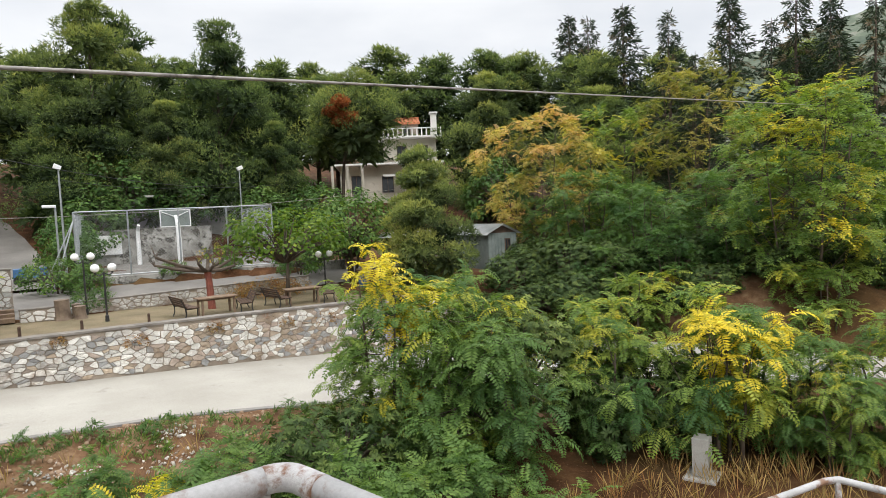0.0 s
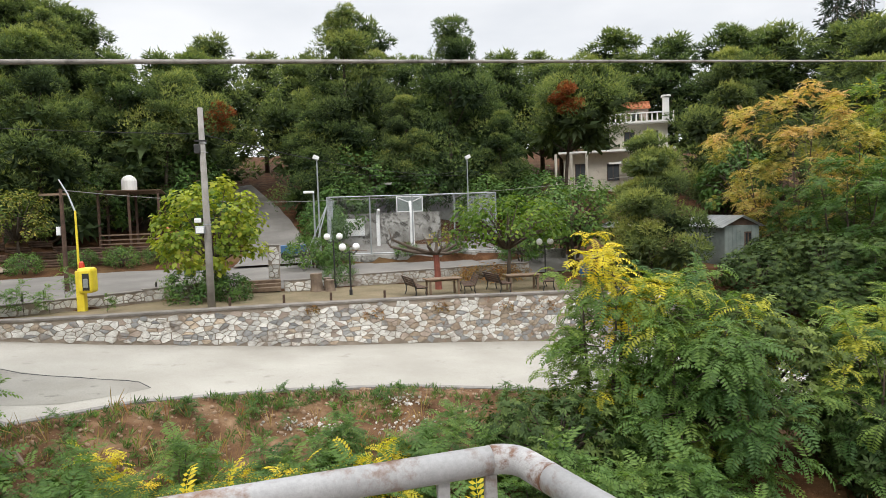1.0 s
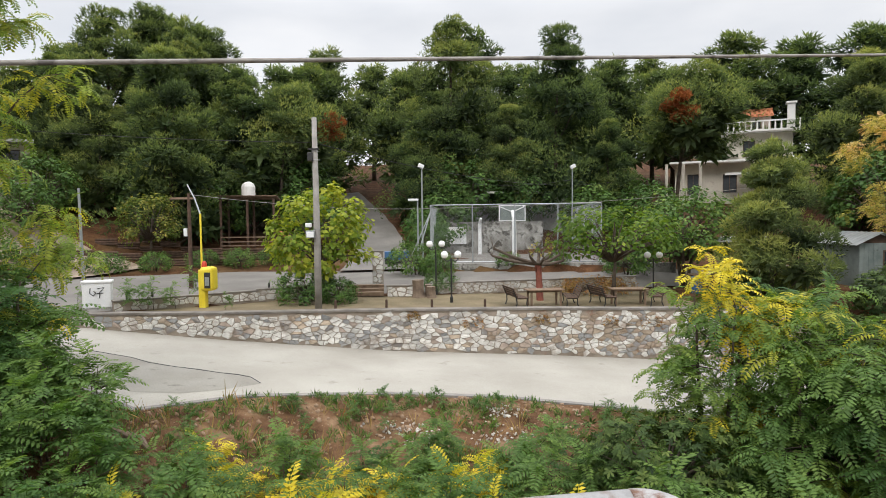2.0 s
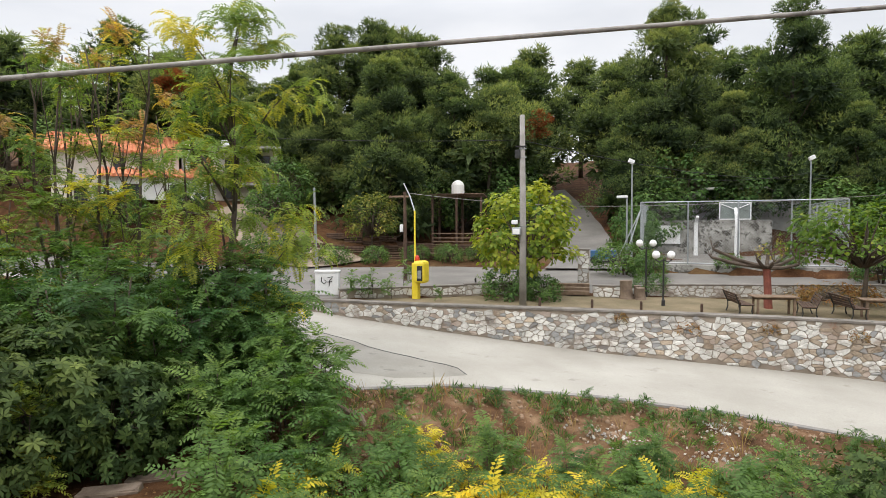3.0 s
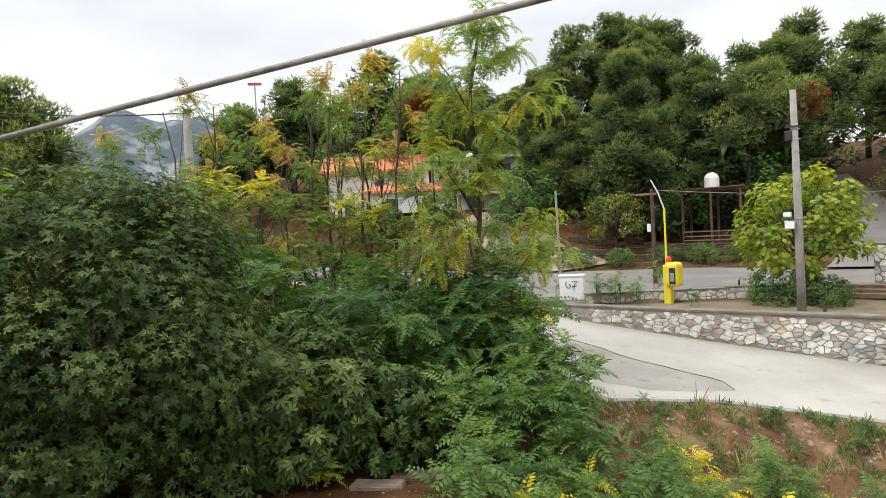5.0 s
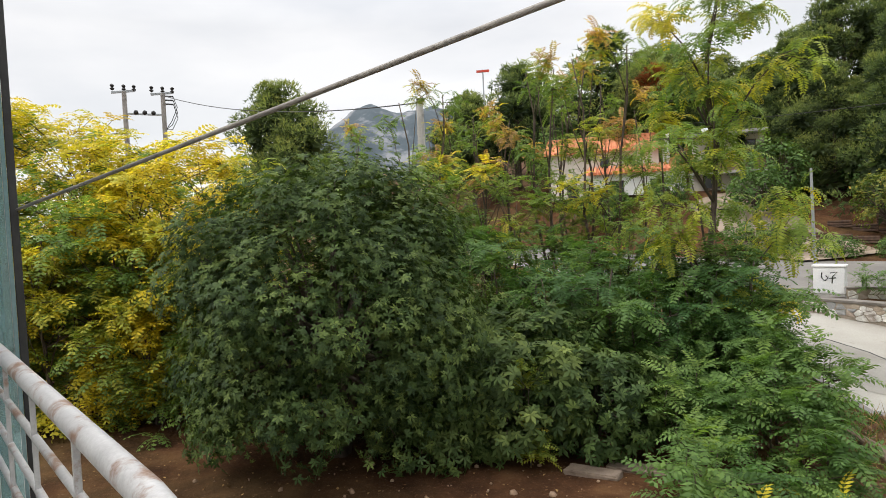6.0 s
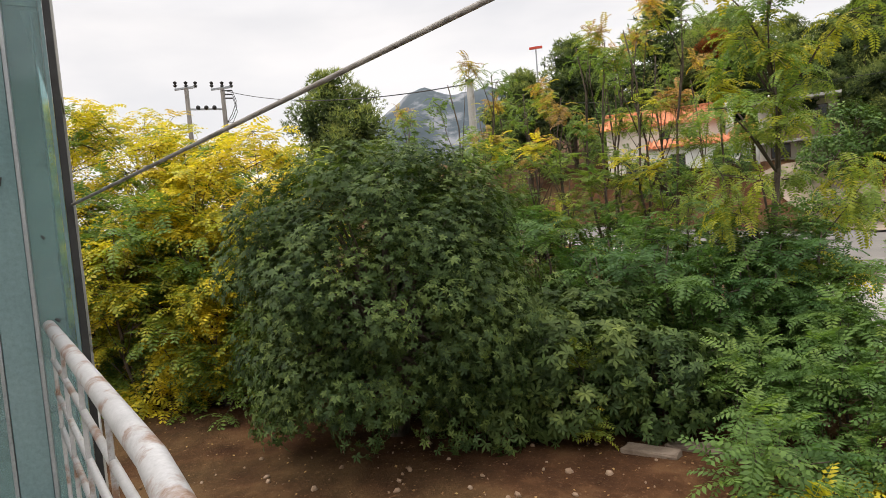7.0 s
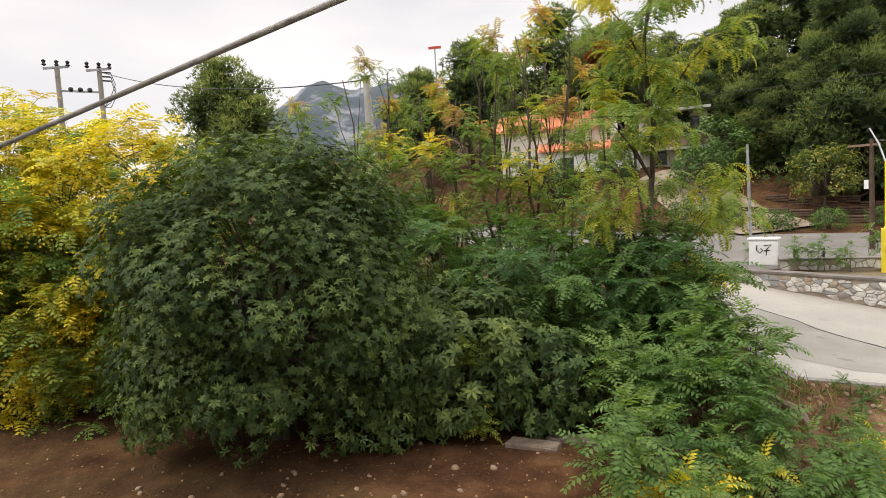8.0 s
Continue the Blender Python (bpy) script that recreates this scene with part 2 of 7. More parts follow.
def ground_material():
    m, nt, b = mat("red_soil_and_litter")
    co = nt.nodes.new("ShaderNodeTexCoord").outputs["Object"]
    big = noise_node(nt, 0.14, 5, 0.6, co)
    mid = noise_node(nt, 1.1, 6, 0.65, co)
    fine = noise_node(nt, 14, 5, 0.75, co)
    soil = ramp(nt, mid, [(0.3, (0.03, 0.012, 0.005)), (0.5, (0.07, 0.031, 0.013)), (0.72, (0.14, 0.07, 0.031))])
    # pale road fill along the bank top, elsewhere dark humus with tree shade painted in
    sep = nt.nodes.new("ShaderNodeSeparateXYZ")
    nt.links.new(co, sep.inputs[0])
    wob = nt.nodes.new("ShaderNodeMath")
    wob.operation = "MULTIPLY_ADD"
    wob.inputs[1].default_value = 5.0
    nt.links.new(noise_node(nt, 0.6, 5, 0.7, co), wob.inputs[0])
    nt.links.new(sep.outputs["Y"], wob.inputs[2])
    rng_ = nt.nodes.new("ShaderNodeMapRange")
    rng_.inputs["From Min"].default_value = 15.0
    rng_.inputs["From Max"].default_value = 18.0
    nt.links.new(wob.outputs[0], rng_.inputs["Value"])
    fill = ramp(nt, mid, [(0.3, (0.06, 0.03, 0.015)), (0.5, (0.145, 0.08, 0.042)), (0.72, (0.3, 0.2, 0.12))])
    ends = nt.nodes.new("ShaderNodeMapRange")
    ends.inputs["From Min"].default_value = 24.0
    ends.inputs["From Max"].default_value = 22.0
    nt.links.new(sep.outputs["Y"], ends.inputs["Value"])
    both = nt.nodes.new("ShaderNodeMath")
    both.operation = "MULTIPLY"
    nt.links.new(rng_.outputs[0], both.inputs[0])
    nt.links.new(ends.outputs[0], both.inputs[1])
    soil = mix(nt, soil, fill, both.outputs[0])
    grass = ramp(nt, mid, [(0.3, (0.055, 0.036, 0.014)), (0.7, (0.13, 0.082, 0.036))])
    col = mix(nt, soil, grass, ramp(nt, big, [(0.5, (0, 0, 0)), (0.66, (1, 1, 1))]))
    lit = ramp(nt, fine, [(0.55, (0, 0, 0)), (0.72, (1, 1, 1))])
    col = mix(nt, col, (0.22, 0.125, 0.068), mix(nt, (0, 0, 0), lit, 0.55))
    vor = nt.nodes.new("ShaderNodeTexVoronoi")
    vor.inputs["Scale"].default_value = 7
    nt.links.new(co, vor.inputs["Vector"])
    peb = ramp(nt, vor.outputs["Distance"], [(0.1, (1, 1, 1)), (0.17, (0, 0, 0))])
    gate = ramp(nt, noise_node(nt, 2.3, 3, 0.6, co), [(0.58, (0, 0, 0)), (0.7, (1, 1, 1))])
    col = mix(nt, col, (0.3, 0.23, 0.17), mix(nt, peb, gate, 1.0, "MULTIPLY"))
    nt.links.new(col, b.inputs["Base Color"])
    b.inputs["Roughness"].default_value = 0.95
    b.inputs["Specular IOR Level"].default_value = 0.15
    bump(nt, b, fine, 0.7, 0.05)
    return m


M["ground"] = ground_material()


# ---------------- mesh helpers ----------------
def part(name, bm, material, parent=None, label="", smooth=False):
    me = bpy.data.meshes.new(name)
    bm.to_mesh(me)
    bm.free()
    me.materials.append(material)
    if smooth:
        me.polygons.foreach_set("use_smooth", [True] * len(me.polygons))
    ob = new(name, me)
    if parent is not None:
        ob.parent = parent
    return tagged(ob, label)


def thing(name, place, label, category, group="", rz=0.0, kind=""):
    ob = new(name)
    ob.empty_display_size = 0.1
    ob.matrix_basis = pose(*place, 0, 0, rz)
    return tagged(ob, label, category, group, kind)


def box(bm, x0, x1, y0, y1, z0, z1, m=None, bevel=0.0):
    r = bmesh.ops.create_cube(bm, size=1.0)
    vs = r["verts"]
    for v in vs:
        v.co = Vector(((x0 + x1) / 2 + v.co.x * (x1 - x0), (y0 + y1) / 2 + v.co.y * (y1 - y0), (z0 + z1) / 2 + v.co.z * (z1 - z0)))
        if m is not None:
            v.co = m @ v.co
    if bevel:
        es = list({e for v in vs for e in v.link_edges})
        bmesh.ops.bevel(bm, geom=es, offset=bevel, segments=2, profile=0.5, affect="EDGES")
    return bm


def tube(bm, p, q, r0, r1=None, n=8, caps=True):
    p, q = Vector(p), Vector(q)
    r1 = r0 if r1 is None else r1
    d = (q - p)
    if d.length < 1e-6:
        return bm
    rot = d.to_track_quat("Z", "Y").to_matrix()
    a = [bm.verts.new(p + rot @ Vector((math.cos(k * math.tau / n) * r0, math.sin(k * math.tau / n) * r0, 0))) for k in range(n)]
    b = [bm.verts.new(q + rot @ Vector((math.cos(k * math.tau / n) * r1, math.sin(k * math.tau / n) * r1, 0))) for k in range(n)]
    for k in range(n):
        bm.faces.new((a[k], a[(k + 1) % n], b[(k + 1) % n], b[k]))
    if caps:
        bm.faces.new(list(reversed(a)))
        bm.faces.new(b)
    return bm


def polytube(bm, pts, radii, n=8):
    """A tapering tube along a polyline, joined ring to ring."""
    pts = [Vector(p) for p in pts]
    rings = []
    for i, p in enumerate(pts):
        d = (pts[min(i + 1, len(pts) - 1)] - pts[max(i - 1, 0)])
        rot = d.to_track_quat("Z", "Y").to_matrix() if i == 0 else last.rotation_difference(d.normalized()).to_matrix() @ rot
        last = d.normalized()
        r = radii[i] if hasattr(radii, "__len__") else radii
        rings.append([bm.verts.new(p + rot @ Vector((math.cos(k * math.tau / n) * r, math.sin(k * math.tau / n) * r, 0))) for k in range(n)])
    for a, b in zip(rings, rings[1:]):
        for k in range(n):
            bm.faces.new((a[k], a[(k + 1) % n], b[(k + 1) % n], b[k]))
    bm.faces.new(list(reversed(rings[0])))
    bm.faces.new(rings[-1])
    return bm


def ball(bm, c, r, u=16, v=10, sz=1.0):
    return bmesh.ops.create_uvsphere(bm, u_segments=u, v_segments=v, radius=r, matrix=Matrix.Translation(c) @ Matrix.Diagonal((1, 1, sz, 1)))


def array_mesh(name, verts, faces, tone=None):
    """A mesh from numpy arrays: verts (V,3), faces (F,k), tone one number a face."""
    me = bpy.data.meshes.new(name)
    nv, (nf, k) = len(verts), faces.shape
    me.vertices.add(nv)
    me.vertices.foreach_set("co", np.asarray(verts, np.float32).ravel())
    me.loops.add(nf * k)
    me.loops.foreach_set("vertex_index", faces.astype(np.int32).ravel())
    me.polygons.add(nf)
    me.polygons.foreach_set("loop_start", np.arange(0, nf * k, k, dtype=np.int32))
    me.update(calc_edges=True)
    if tone is not None:
        a = me.attributes.new("tone", "FLOAT", "FACE")
        a.data.foreach_set("value", np.asarray(tone, np.float32))
    return me


def frames_from(direction, up_hint, rng):
    """Rotation matrices whose x column runs along each direction and whose z column leans to up_hint."""
    x = direction / np.linalg.norm(direction, axis=1, keepdims=True)
    y = np.cross(up_hint, x)
    n = np.linalg.norm(y, axis=1, keepdims=True)
    y = np.where(n < 1e-4, np.array([[0, 1.0, 0]]), y / np.maximum(n, 1e-4))
    z = np.cross(x, y)
    return np.stack([x, y, z], axis=2)


def scatter(name, template, faces, R, scale, pos, tone, material, jitter=0.0):
    """Sets one leaf shape at many places, as one mesh."""
    n, v = len(pos), len(template)
    verts = np.einsum("nij,vj->nvi", R, template) * np.asarray(scale).reshape(-1, 1, 1) + pos[:, None, :]
    f = faces[None] + (np.arange(n) * v)[:, None, None]
    me = array_mesh(name, verts.reshape(-1, 3), f.reshape(-1, faces.shape[1]), np.repeat(tone, len(faces)))
    me.materials.append(material)
    return me


def frond_shape(pairs=9, width=0.2, arch=1.3, leaflet=0.075):
    """A feather leaf one metre long along x, arching over by an angle, with paired pointed leaflets (quads)."""
    vs, fs = [], []

    def along(s):
        return np.array([math.sin(arch * s) / arch, 0, -(1 - math.cos(arch * s)) / arch]), np.array([math.cos(arch * s), 0, -math.sin(arch * s)])

    for i in range(pairs):
        s = 0.15 + 0.83 * i / (pairs - 1)
        p, d = along(s)
        up = np.array([-d[2], 0, d[0]])
        w = width * (0.7 + 1.5 * s * (1 - s)) * (1.0 if s < 0.8 else 0.85)
        for side in (-1, 1):
            b = len(vs)
            out = np.array([0, side, 0]) * 0.93 + d * 0.36
            dip = up * (-0.10 - 0.1 * ((i * 7 + side) % 3))
            tip, mid = p + (out + dip) * w, p + (out * 0.45 + dip * 0.3) * w
            vs += [tuple(p), tuple(mid + d * leaflet * 0.5), tuple(tip), tuple(mid - d * leaflet * 0.5)]
            fs.append((b, b + 1, b + 2, b + 3) if side < 0 else (b + 3, b + 2, b + 1, b))
    b = len(vs)
    for s in (0, 0.5, 1.0):
        p, d = along(s)
        vs += [(p[0], -0.007, p[2]), (p[0], 0.007, p[2])]
    fs += [(b, b + 1, b + 3, b + 2), (b + 2, b + 3, b + 5, b + 4)]
    return np.array(vs), np.array(fs)


def lobed_leaf():
    """A deeply cut star-shaped leaf, one unit long along x: five pointed lobes (quads)."""
    vs, fs = [], []
    for a, ln in ((0, 1.0), (46, 0.86), (-46, 0.86), (98, 0.6), (-98, 0.6)):
        r = radians(a)
        d, n = np.array([math.cos(r), math.sin(r), 0]), np.array([-math.sin(r), math.cos(r), 0])
        b = len(vs)
        vs += [(0, 0, 0), tuple(d * ln * 0.55 - n * 0.15 + np.array([0, 0, 0.03])), tuple(d * ln + np.array([0, 0, -0.08])), tuple(d * ln * 0.55 + n * 0.15 + np.array([0, 0, 0.03]))]
        fs.append((b, b + 1, b + 2, b + 3))
    return np.array(vs), np.array(fs)


def oval_leaf(w=0.3):
    vs = [(0, 0, 0), (0.45, -w, 0.04), (1, 0, -0.1), (0.45, w, 0.04)]
    return np.array(vs), np.array([(0, 1, 2, 3)])


def needle_tuft(k=7, rng=None, spread=0.55, w=0.055):
    """A brush of blades fanning from the origin along x (quads, pointed)."""
    vs, fs = [], []
    for i in range(k):
        a = math.tau * i / k
        s = spread * (0.5 + 0.5 * ((i * 37) % 10) / 10)
        d = np.array([1.0, math.cos(a) * s, math.sin(a) * s])
        side = np.array([0, -math.sin(a), math.cos(a)]) * w
        b = len(vs)
        vs += [d * 0.05 - side * 0.6, d * 0.6 - side, d * (0.85 + 0.3 * ((i * 53) % 10) / 10), d * 0.6 + side]
        fs.append((b, b + 1, b + 2, b + 3))
    return np.array(vs), np.array(fs)


def needle_spikes(k=4, spread=0.7, w=0.07):
    """A brush of thin pointed spikes fanning from the origin along x (triangles)."""
    vs, fs = [], []
    for i in range(k):
        a = math.tau * i / k + 0.4
        s = spread * (0.55 + 0.45 * ((i * 37) % 10) / 10)
        d = np.array([1.0, math.cos(a) * s, math.sin(a) * s])
        side = np.array([0, -math.sin(a), math.cos(a)]) * w
        b = len(vs)
        vs += [d * 0.1 - side, d * 0.1 + side, d * (0.8 + 0.35 * ((i * 53) % 10) / 10)]
        fs.append((b, b + 1, b + 2))
    return np.array(vs), np.array(fs)


# ---------------- terrain ----------------
def lerp_table(v, xs, ys):
    return float(np.interp(v, xs, ys))


def road_z(x):
    return lerp_table(x, (-30, -20, -11, -6.5, 0.6, 6.8, 11, 20, 30), (2.1, 1.9, 1.17, 0.62, -0.06, -0.42, -0.72, -1.1, -1.35))


def road_near(x):
    return lerp_table(x, (-40, -16, -12, -8, -6, -3.7, 0.4, 3.4, 7.2, 12, 18, 24, 30), (30, 24.5, 21.5, 18.2, 16.6, 18.3, 19.4, 19.3, 18.3, 17, 14, 9.5, 4))


def road_far(x):
    return lerp_table(x, (-40, -13, 18, 24, 30), (31, 25.5, 25.5, 18, 6))


def terrace_z(x):
    return lerp_table(x, (-30, -13, -11, 0, 10, 25, 60), (2.05, 1.62, 1.58, 1.46, 1.28, 1.2, 1.0))


def upper_near(x):
    return lerp_table(x, (-40, -13, -11, -5.5, 0, 6, 12, 30), (31.3, 25.7, 26.4, 29.6, 31.4, 32.4, 33.2, 36))


def upper_far(x):
    return lerp_table(x, (-40, -16, -9, 3, 14, 30), (40, 40, 42, 39.6, 37, 40))


def smooth(a, b, v):
    s = min(1.0, max(0.0, (v - a) / (b - a)))
    return s * s * (3 - 2 * s)


def hill(x, y):
    """Ground behind the upper road: terraces, then a wooded slope."""
    d = y - upper_far(x)
    z = 1.95 + 0.10 * min(d, 12) + 0.2 * max(0, min(d - 12, 60)) + 0.05 * max(0, min(d - 72, 200))
    if x < -14:
        z += (0.24 * min(-14 - x, 16) + 0.03 * max(0, min(-30 - x, 30))) * smooth(0, 9, d)
    if x > 16:
        z += 0.03 * max(0, min(x - 16, 40))
    # the playing court is level
    k = smooth(1.5, 3.5, x) * (1 - smooth(17, 19, x)) * (1 - smooth(15.6, 18.5, d))
    return z * (1 - k) + 2.3 * k


def height(x, y):
    yn, yf = road_near(x), road_far(x)
    rz = road_z(x)
    if y < yn:
        d = yn - y
        low = lerp_table(x, (-14, -7, -3, 6, 14, 22), (0.35, 0.35, -0.75, -1.1, -1.25, -1.5))
        z = rz + (low - rz) * smooth(0.2, 5.5, d)
        z += 0.12 * noise.noise((x * 0.5, y * 0.5, 1)) * smooth(0.3, 1.5, d)
    elif y <= yf:
        z = rz
    elif y < upper_near(x) and x < 17:
        z = terrace_z(x) if y > yf + 0.35 else rz
        z = z + 0.05 * noise.noise((x * 0.4, y * 0.4, 5))
    elif y < upper_near(x):
        s = smooth(yf, yf + 9, y)
        z = rz + (1.6 - rz) * s
    elif y < upper_far(x):
        s = (y - upper_near(x)) / max(0.1, upper_far(x) - upper_near(x))
        z = terrace_z(x) + 0.1 + (1.95 - terrace_z(x) - 0.1) * s
    else:
        z = hill(x, y) + 0.12 * noise.noise((x * 0.3, y * 0.3, 8))
    # rise of the country far to the left, fall far behind
    if x < -22:
        z += smooth(22, 60, -x) * (1.5 - 0.0 * y) * (1 if y > 0 else 0.3)
    return z


def on_road(x, y):
    return (road_near(x) + 0.1 < y < road_far(x) - 0.1) or (upper_near(x) + 0.1 < y < upper_far(x) - 0.1 and x > -40)


def axis(spans):
    out = []
    for a, b, step in spans:
        n = max(1, round((b - a) / step))
        out += [a + (b - a) * k / n for k in range(n)]
    return out + [spans[-1][1]]


gx = axis([(-4500, -600, 650), (-600, -120, 60), (-120, -36, 4), (-36, 36, 0.5), (36, 120, 4), (120, 600, 60), (600, 4500, 650)])
gy = axis([(-4500, -600, 650), (-600, -60, 60), (-60, -6, 6), (-6, 48, 0.5), (48, 130, 3), (130, 600, 60), (600, 4500, 650)])
verts = np.array([(x, y, height(x, y) - (0.10 if on_road(x, y) else 0.0)) for y in gy for x in gx])
nx = len(gx)
idx = np.arange(len(gy) * nx).reshape(len(gy), nx)
quads = np.stack([idx[:-1, :-1], idx[:-1, 1:], idx[1:, 1:], idx[1:, :-1]], -1).reshape(-1, 4)
me = array_mesh("ground", verts, quads)
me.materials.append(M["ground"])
me.polygons.foreach_set("use_smooth", [True] * len(me.polygons))
ground = tagged(new("ground", me), "red-brown earth bank with leaf litter and stones", "ground", kind="structure")


def strip(name, material, x0, x1, near, far, lift, label, category, n_across=10, step=0.5):
    xs = axis([(x0, x1, step)])
    vs = []
    for x in xs:
        a, b = near(x), far(x)
        for k in range(n_across + 1):
            y = a + (b - a) * k / n_across
            vs.append((x, y, height(x, min(max(y, a + 0.02), b - 0.02)) + lift))
    w = n_across + 1
    idx = np.arange(len(xs) * w).reshape(len(xs), w)
    q = np.stack([idx[:-1, :-1], idx[1:, :-1], idx[1:, 1:], idx[:-1, 1:]], -1).reshape(-1, 4)
    me = array_mesh(name, np.array(vs), q)
    me.materials.append(material)
    me.polygons.foreach_set("use_smooth", [True] * len(me.polygons))
    return tagged(new(name, me), label, category, kind="structure")


strip("road", M["concrete_road"], -40, 30, road_near, road_far, 0.0, "pale poured concrete road with faint cracks and stains", "road")
strip("road_upper", M["asphalt"], -40, 30, upper_near, upper_far, 0.0, "worn grey asphalt lane above the garden", "road")


def path_strip(name, pts, widths, material, label, lift=0.04):
    """A lane along a line of points, laid on the ground."""
    vs = []
    pts = [Vector(p) for p in pts]
    fine, ws = [], []
    for i in range(len(pts) - 1):
        for k in range(8):
            fine.append(pts[i].lerp(pts[i + 1], k / 8))
            ws.append(widths[i] + (widths[i + 1] - widths[i]) * k / 8)
    fine.append(pts[-1]), ws.append(widths[-1])
    for i, p in enumerate(fine):
        d = (fine[min(i + 1, len(fine) - 1)] - fine[max(i - 1, 0)]).normalized()
        nrm = Vector((-d.y, d.x))
        for k in range(5):
            q = p + nrm * ws[i] * (k / 4 - 0.5)
            vs.append((q.x, q.y, height(q.x, q.y) + lift + 0.02))
    idx = np.arange(len(fine) * 5).reshape(len(fine), 5)
    q = np.stack([idx[:-1, :-1], idx[:-1, 1:], idx[1:, 1:], idx[1:, :-1]], -1).reshape(-1, 4)
    me = array_mesh(name, np.array(vs), q[:, ::-1])
    me.materials.append(material)
    return tagged(new(name, me), label, "road", kind="structure")


strip("lawn", M["lawn"], -10.2, 14, lambda x: 26.0, lambda x: upper_near(x) - 0.15, 0.012, "trodden tan garden lawn with sparse grass", "lawn", 8)

path_strip("road_drive", [(-16.5, 40.6), (-21, 43.4), (-25.5, 46.2), (-28.8, 48.2)], [5, 4.6, 4.6, 5], M["gravel"], "bare tan earth drive up to the houses", 0.1)
path_strip("road_hill", [(0.3, 40), (0.1, 46), (-0.5, 54), (-1.8, 64), (-5, 80)], [6, 4.5, 4.2, 4, 4], M["asphalt"], "grey asphalt lane climbing into the pines", 0.12)

# kerb along the near edge of the lower road
bm = bmesh.new()
kx = axis([(-9, 24, 0.5)])
rows_k = []
for x in kx:
    y, z = road_near(x), road_z(x)
    rows_k.append([bm.verts.new(c) for c in ((x, y - 0.2, z - 0.25), (x, y - 0.2, z + 0.03), (x, y + 0.02, z + 0.035), (x, y + 0.03, z - 0.02))])
for a, b in zip(rows_k, rows_k[1:]):
    for k in range(3):
        bm.faces.new((a[k], b[k], b[k + 1], a[k + 1]))
tagged(part("kerb", bm, M["kerb"]), "dark weathered concrete kerb along the road", "kerb", kind="structure")


# ---------------- stone retaining wall ----------------
def wall_mesh(name, xs, face_y, thick, bottom, top, material):
    bm = bmesh.new()
    rows_w = []
    for x in xs:
        y = face_y(x)
        rows_w.append([bm.verts.new(c) for c in ((x, y, bottom(x)), (x, y, top(x)), (x, y + thick, top(x)), (x, y + thick, bottom(x)))])
    for a, b in zip(rows_w, rows_w[1:]):
        for k in range(3):
            bm.faces.new((a[k + 1], b[k + 1], b[k], a[k]))
    bm.faces.new(rows_w[0])
    bm.faces.new(list(reversed(rows_w[-1])))
    bmesh.ops.recalc_face_normals(bm, faces=bm.faces)
    return part(name, bm, material)


def wall_top(x):
    return lerp_table(x, (-14, -11, -6.5, 0.6, 6.8, 10.5, 20), (1.68, 1.66, 1.58, 1.53, 1.44, 1.33, 1.2))


wx = axis([(-13.2, 18, 0.6)])
wall = tagged(wall_mesh("wall_retaining", wx, lambda x: 25.5, 0.4, lambda x: road_z(x) - 0.3, wall_top, M["mortar"]),
              "rubble retaining wall of white, grey and brown stones", "stone wall", kind="structure")
cap = tagged(wall_mesh("wall_cap", wx, lambda x: 25.44, 0.52, lambda x: wall_top(x) + 0.002, lambda x: wall_top(x) + 0.075, M["cap"]),
             "dark weathered concrete coping on the stone wall", "wall coping", kind="structure")


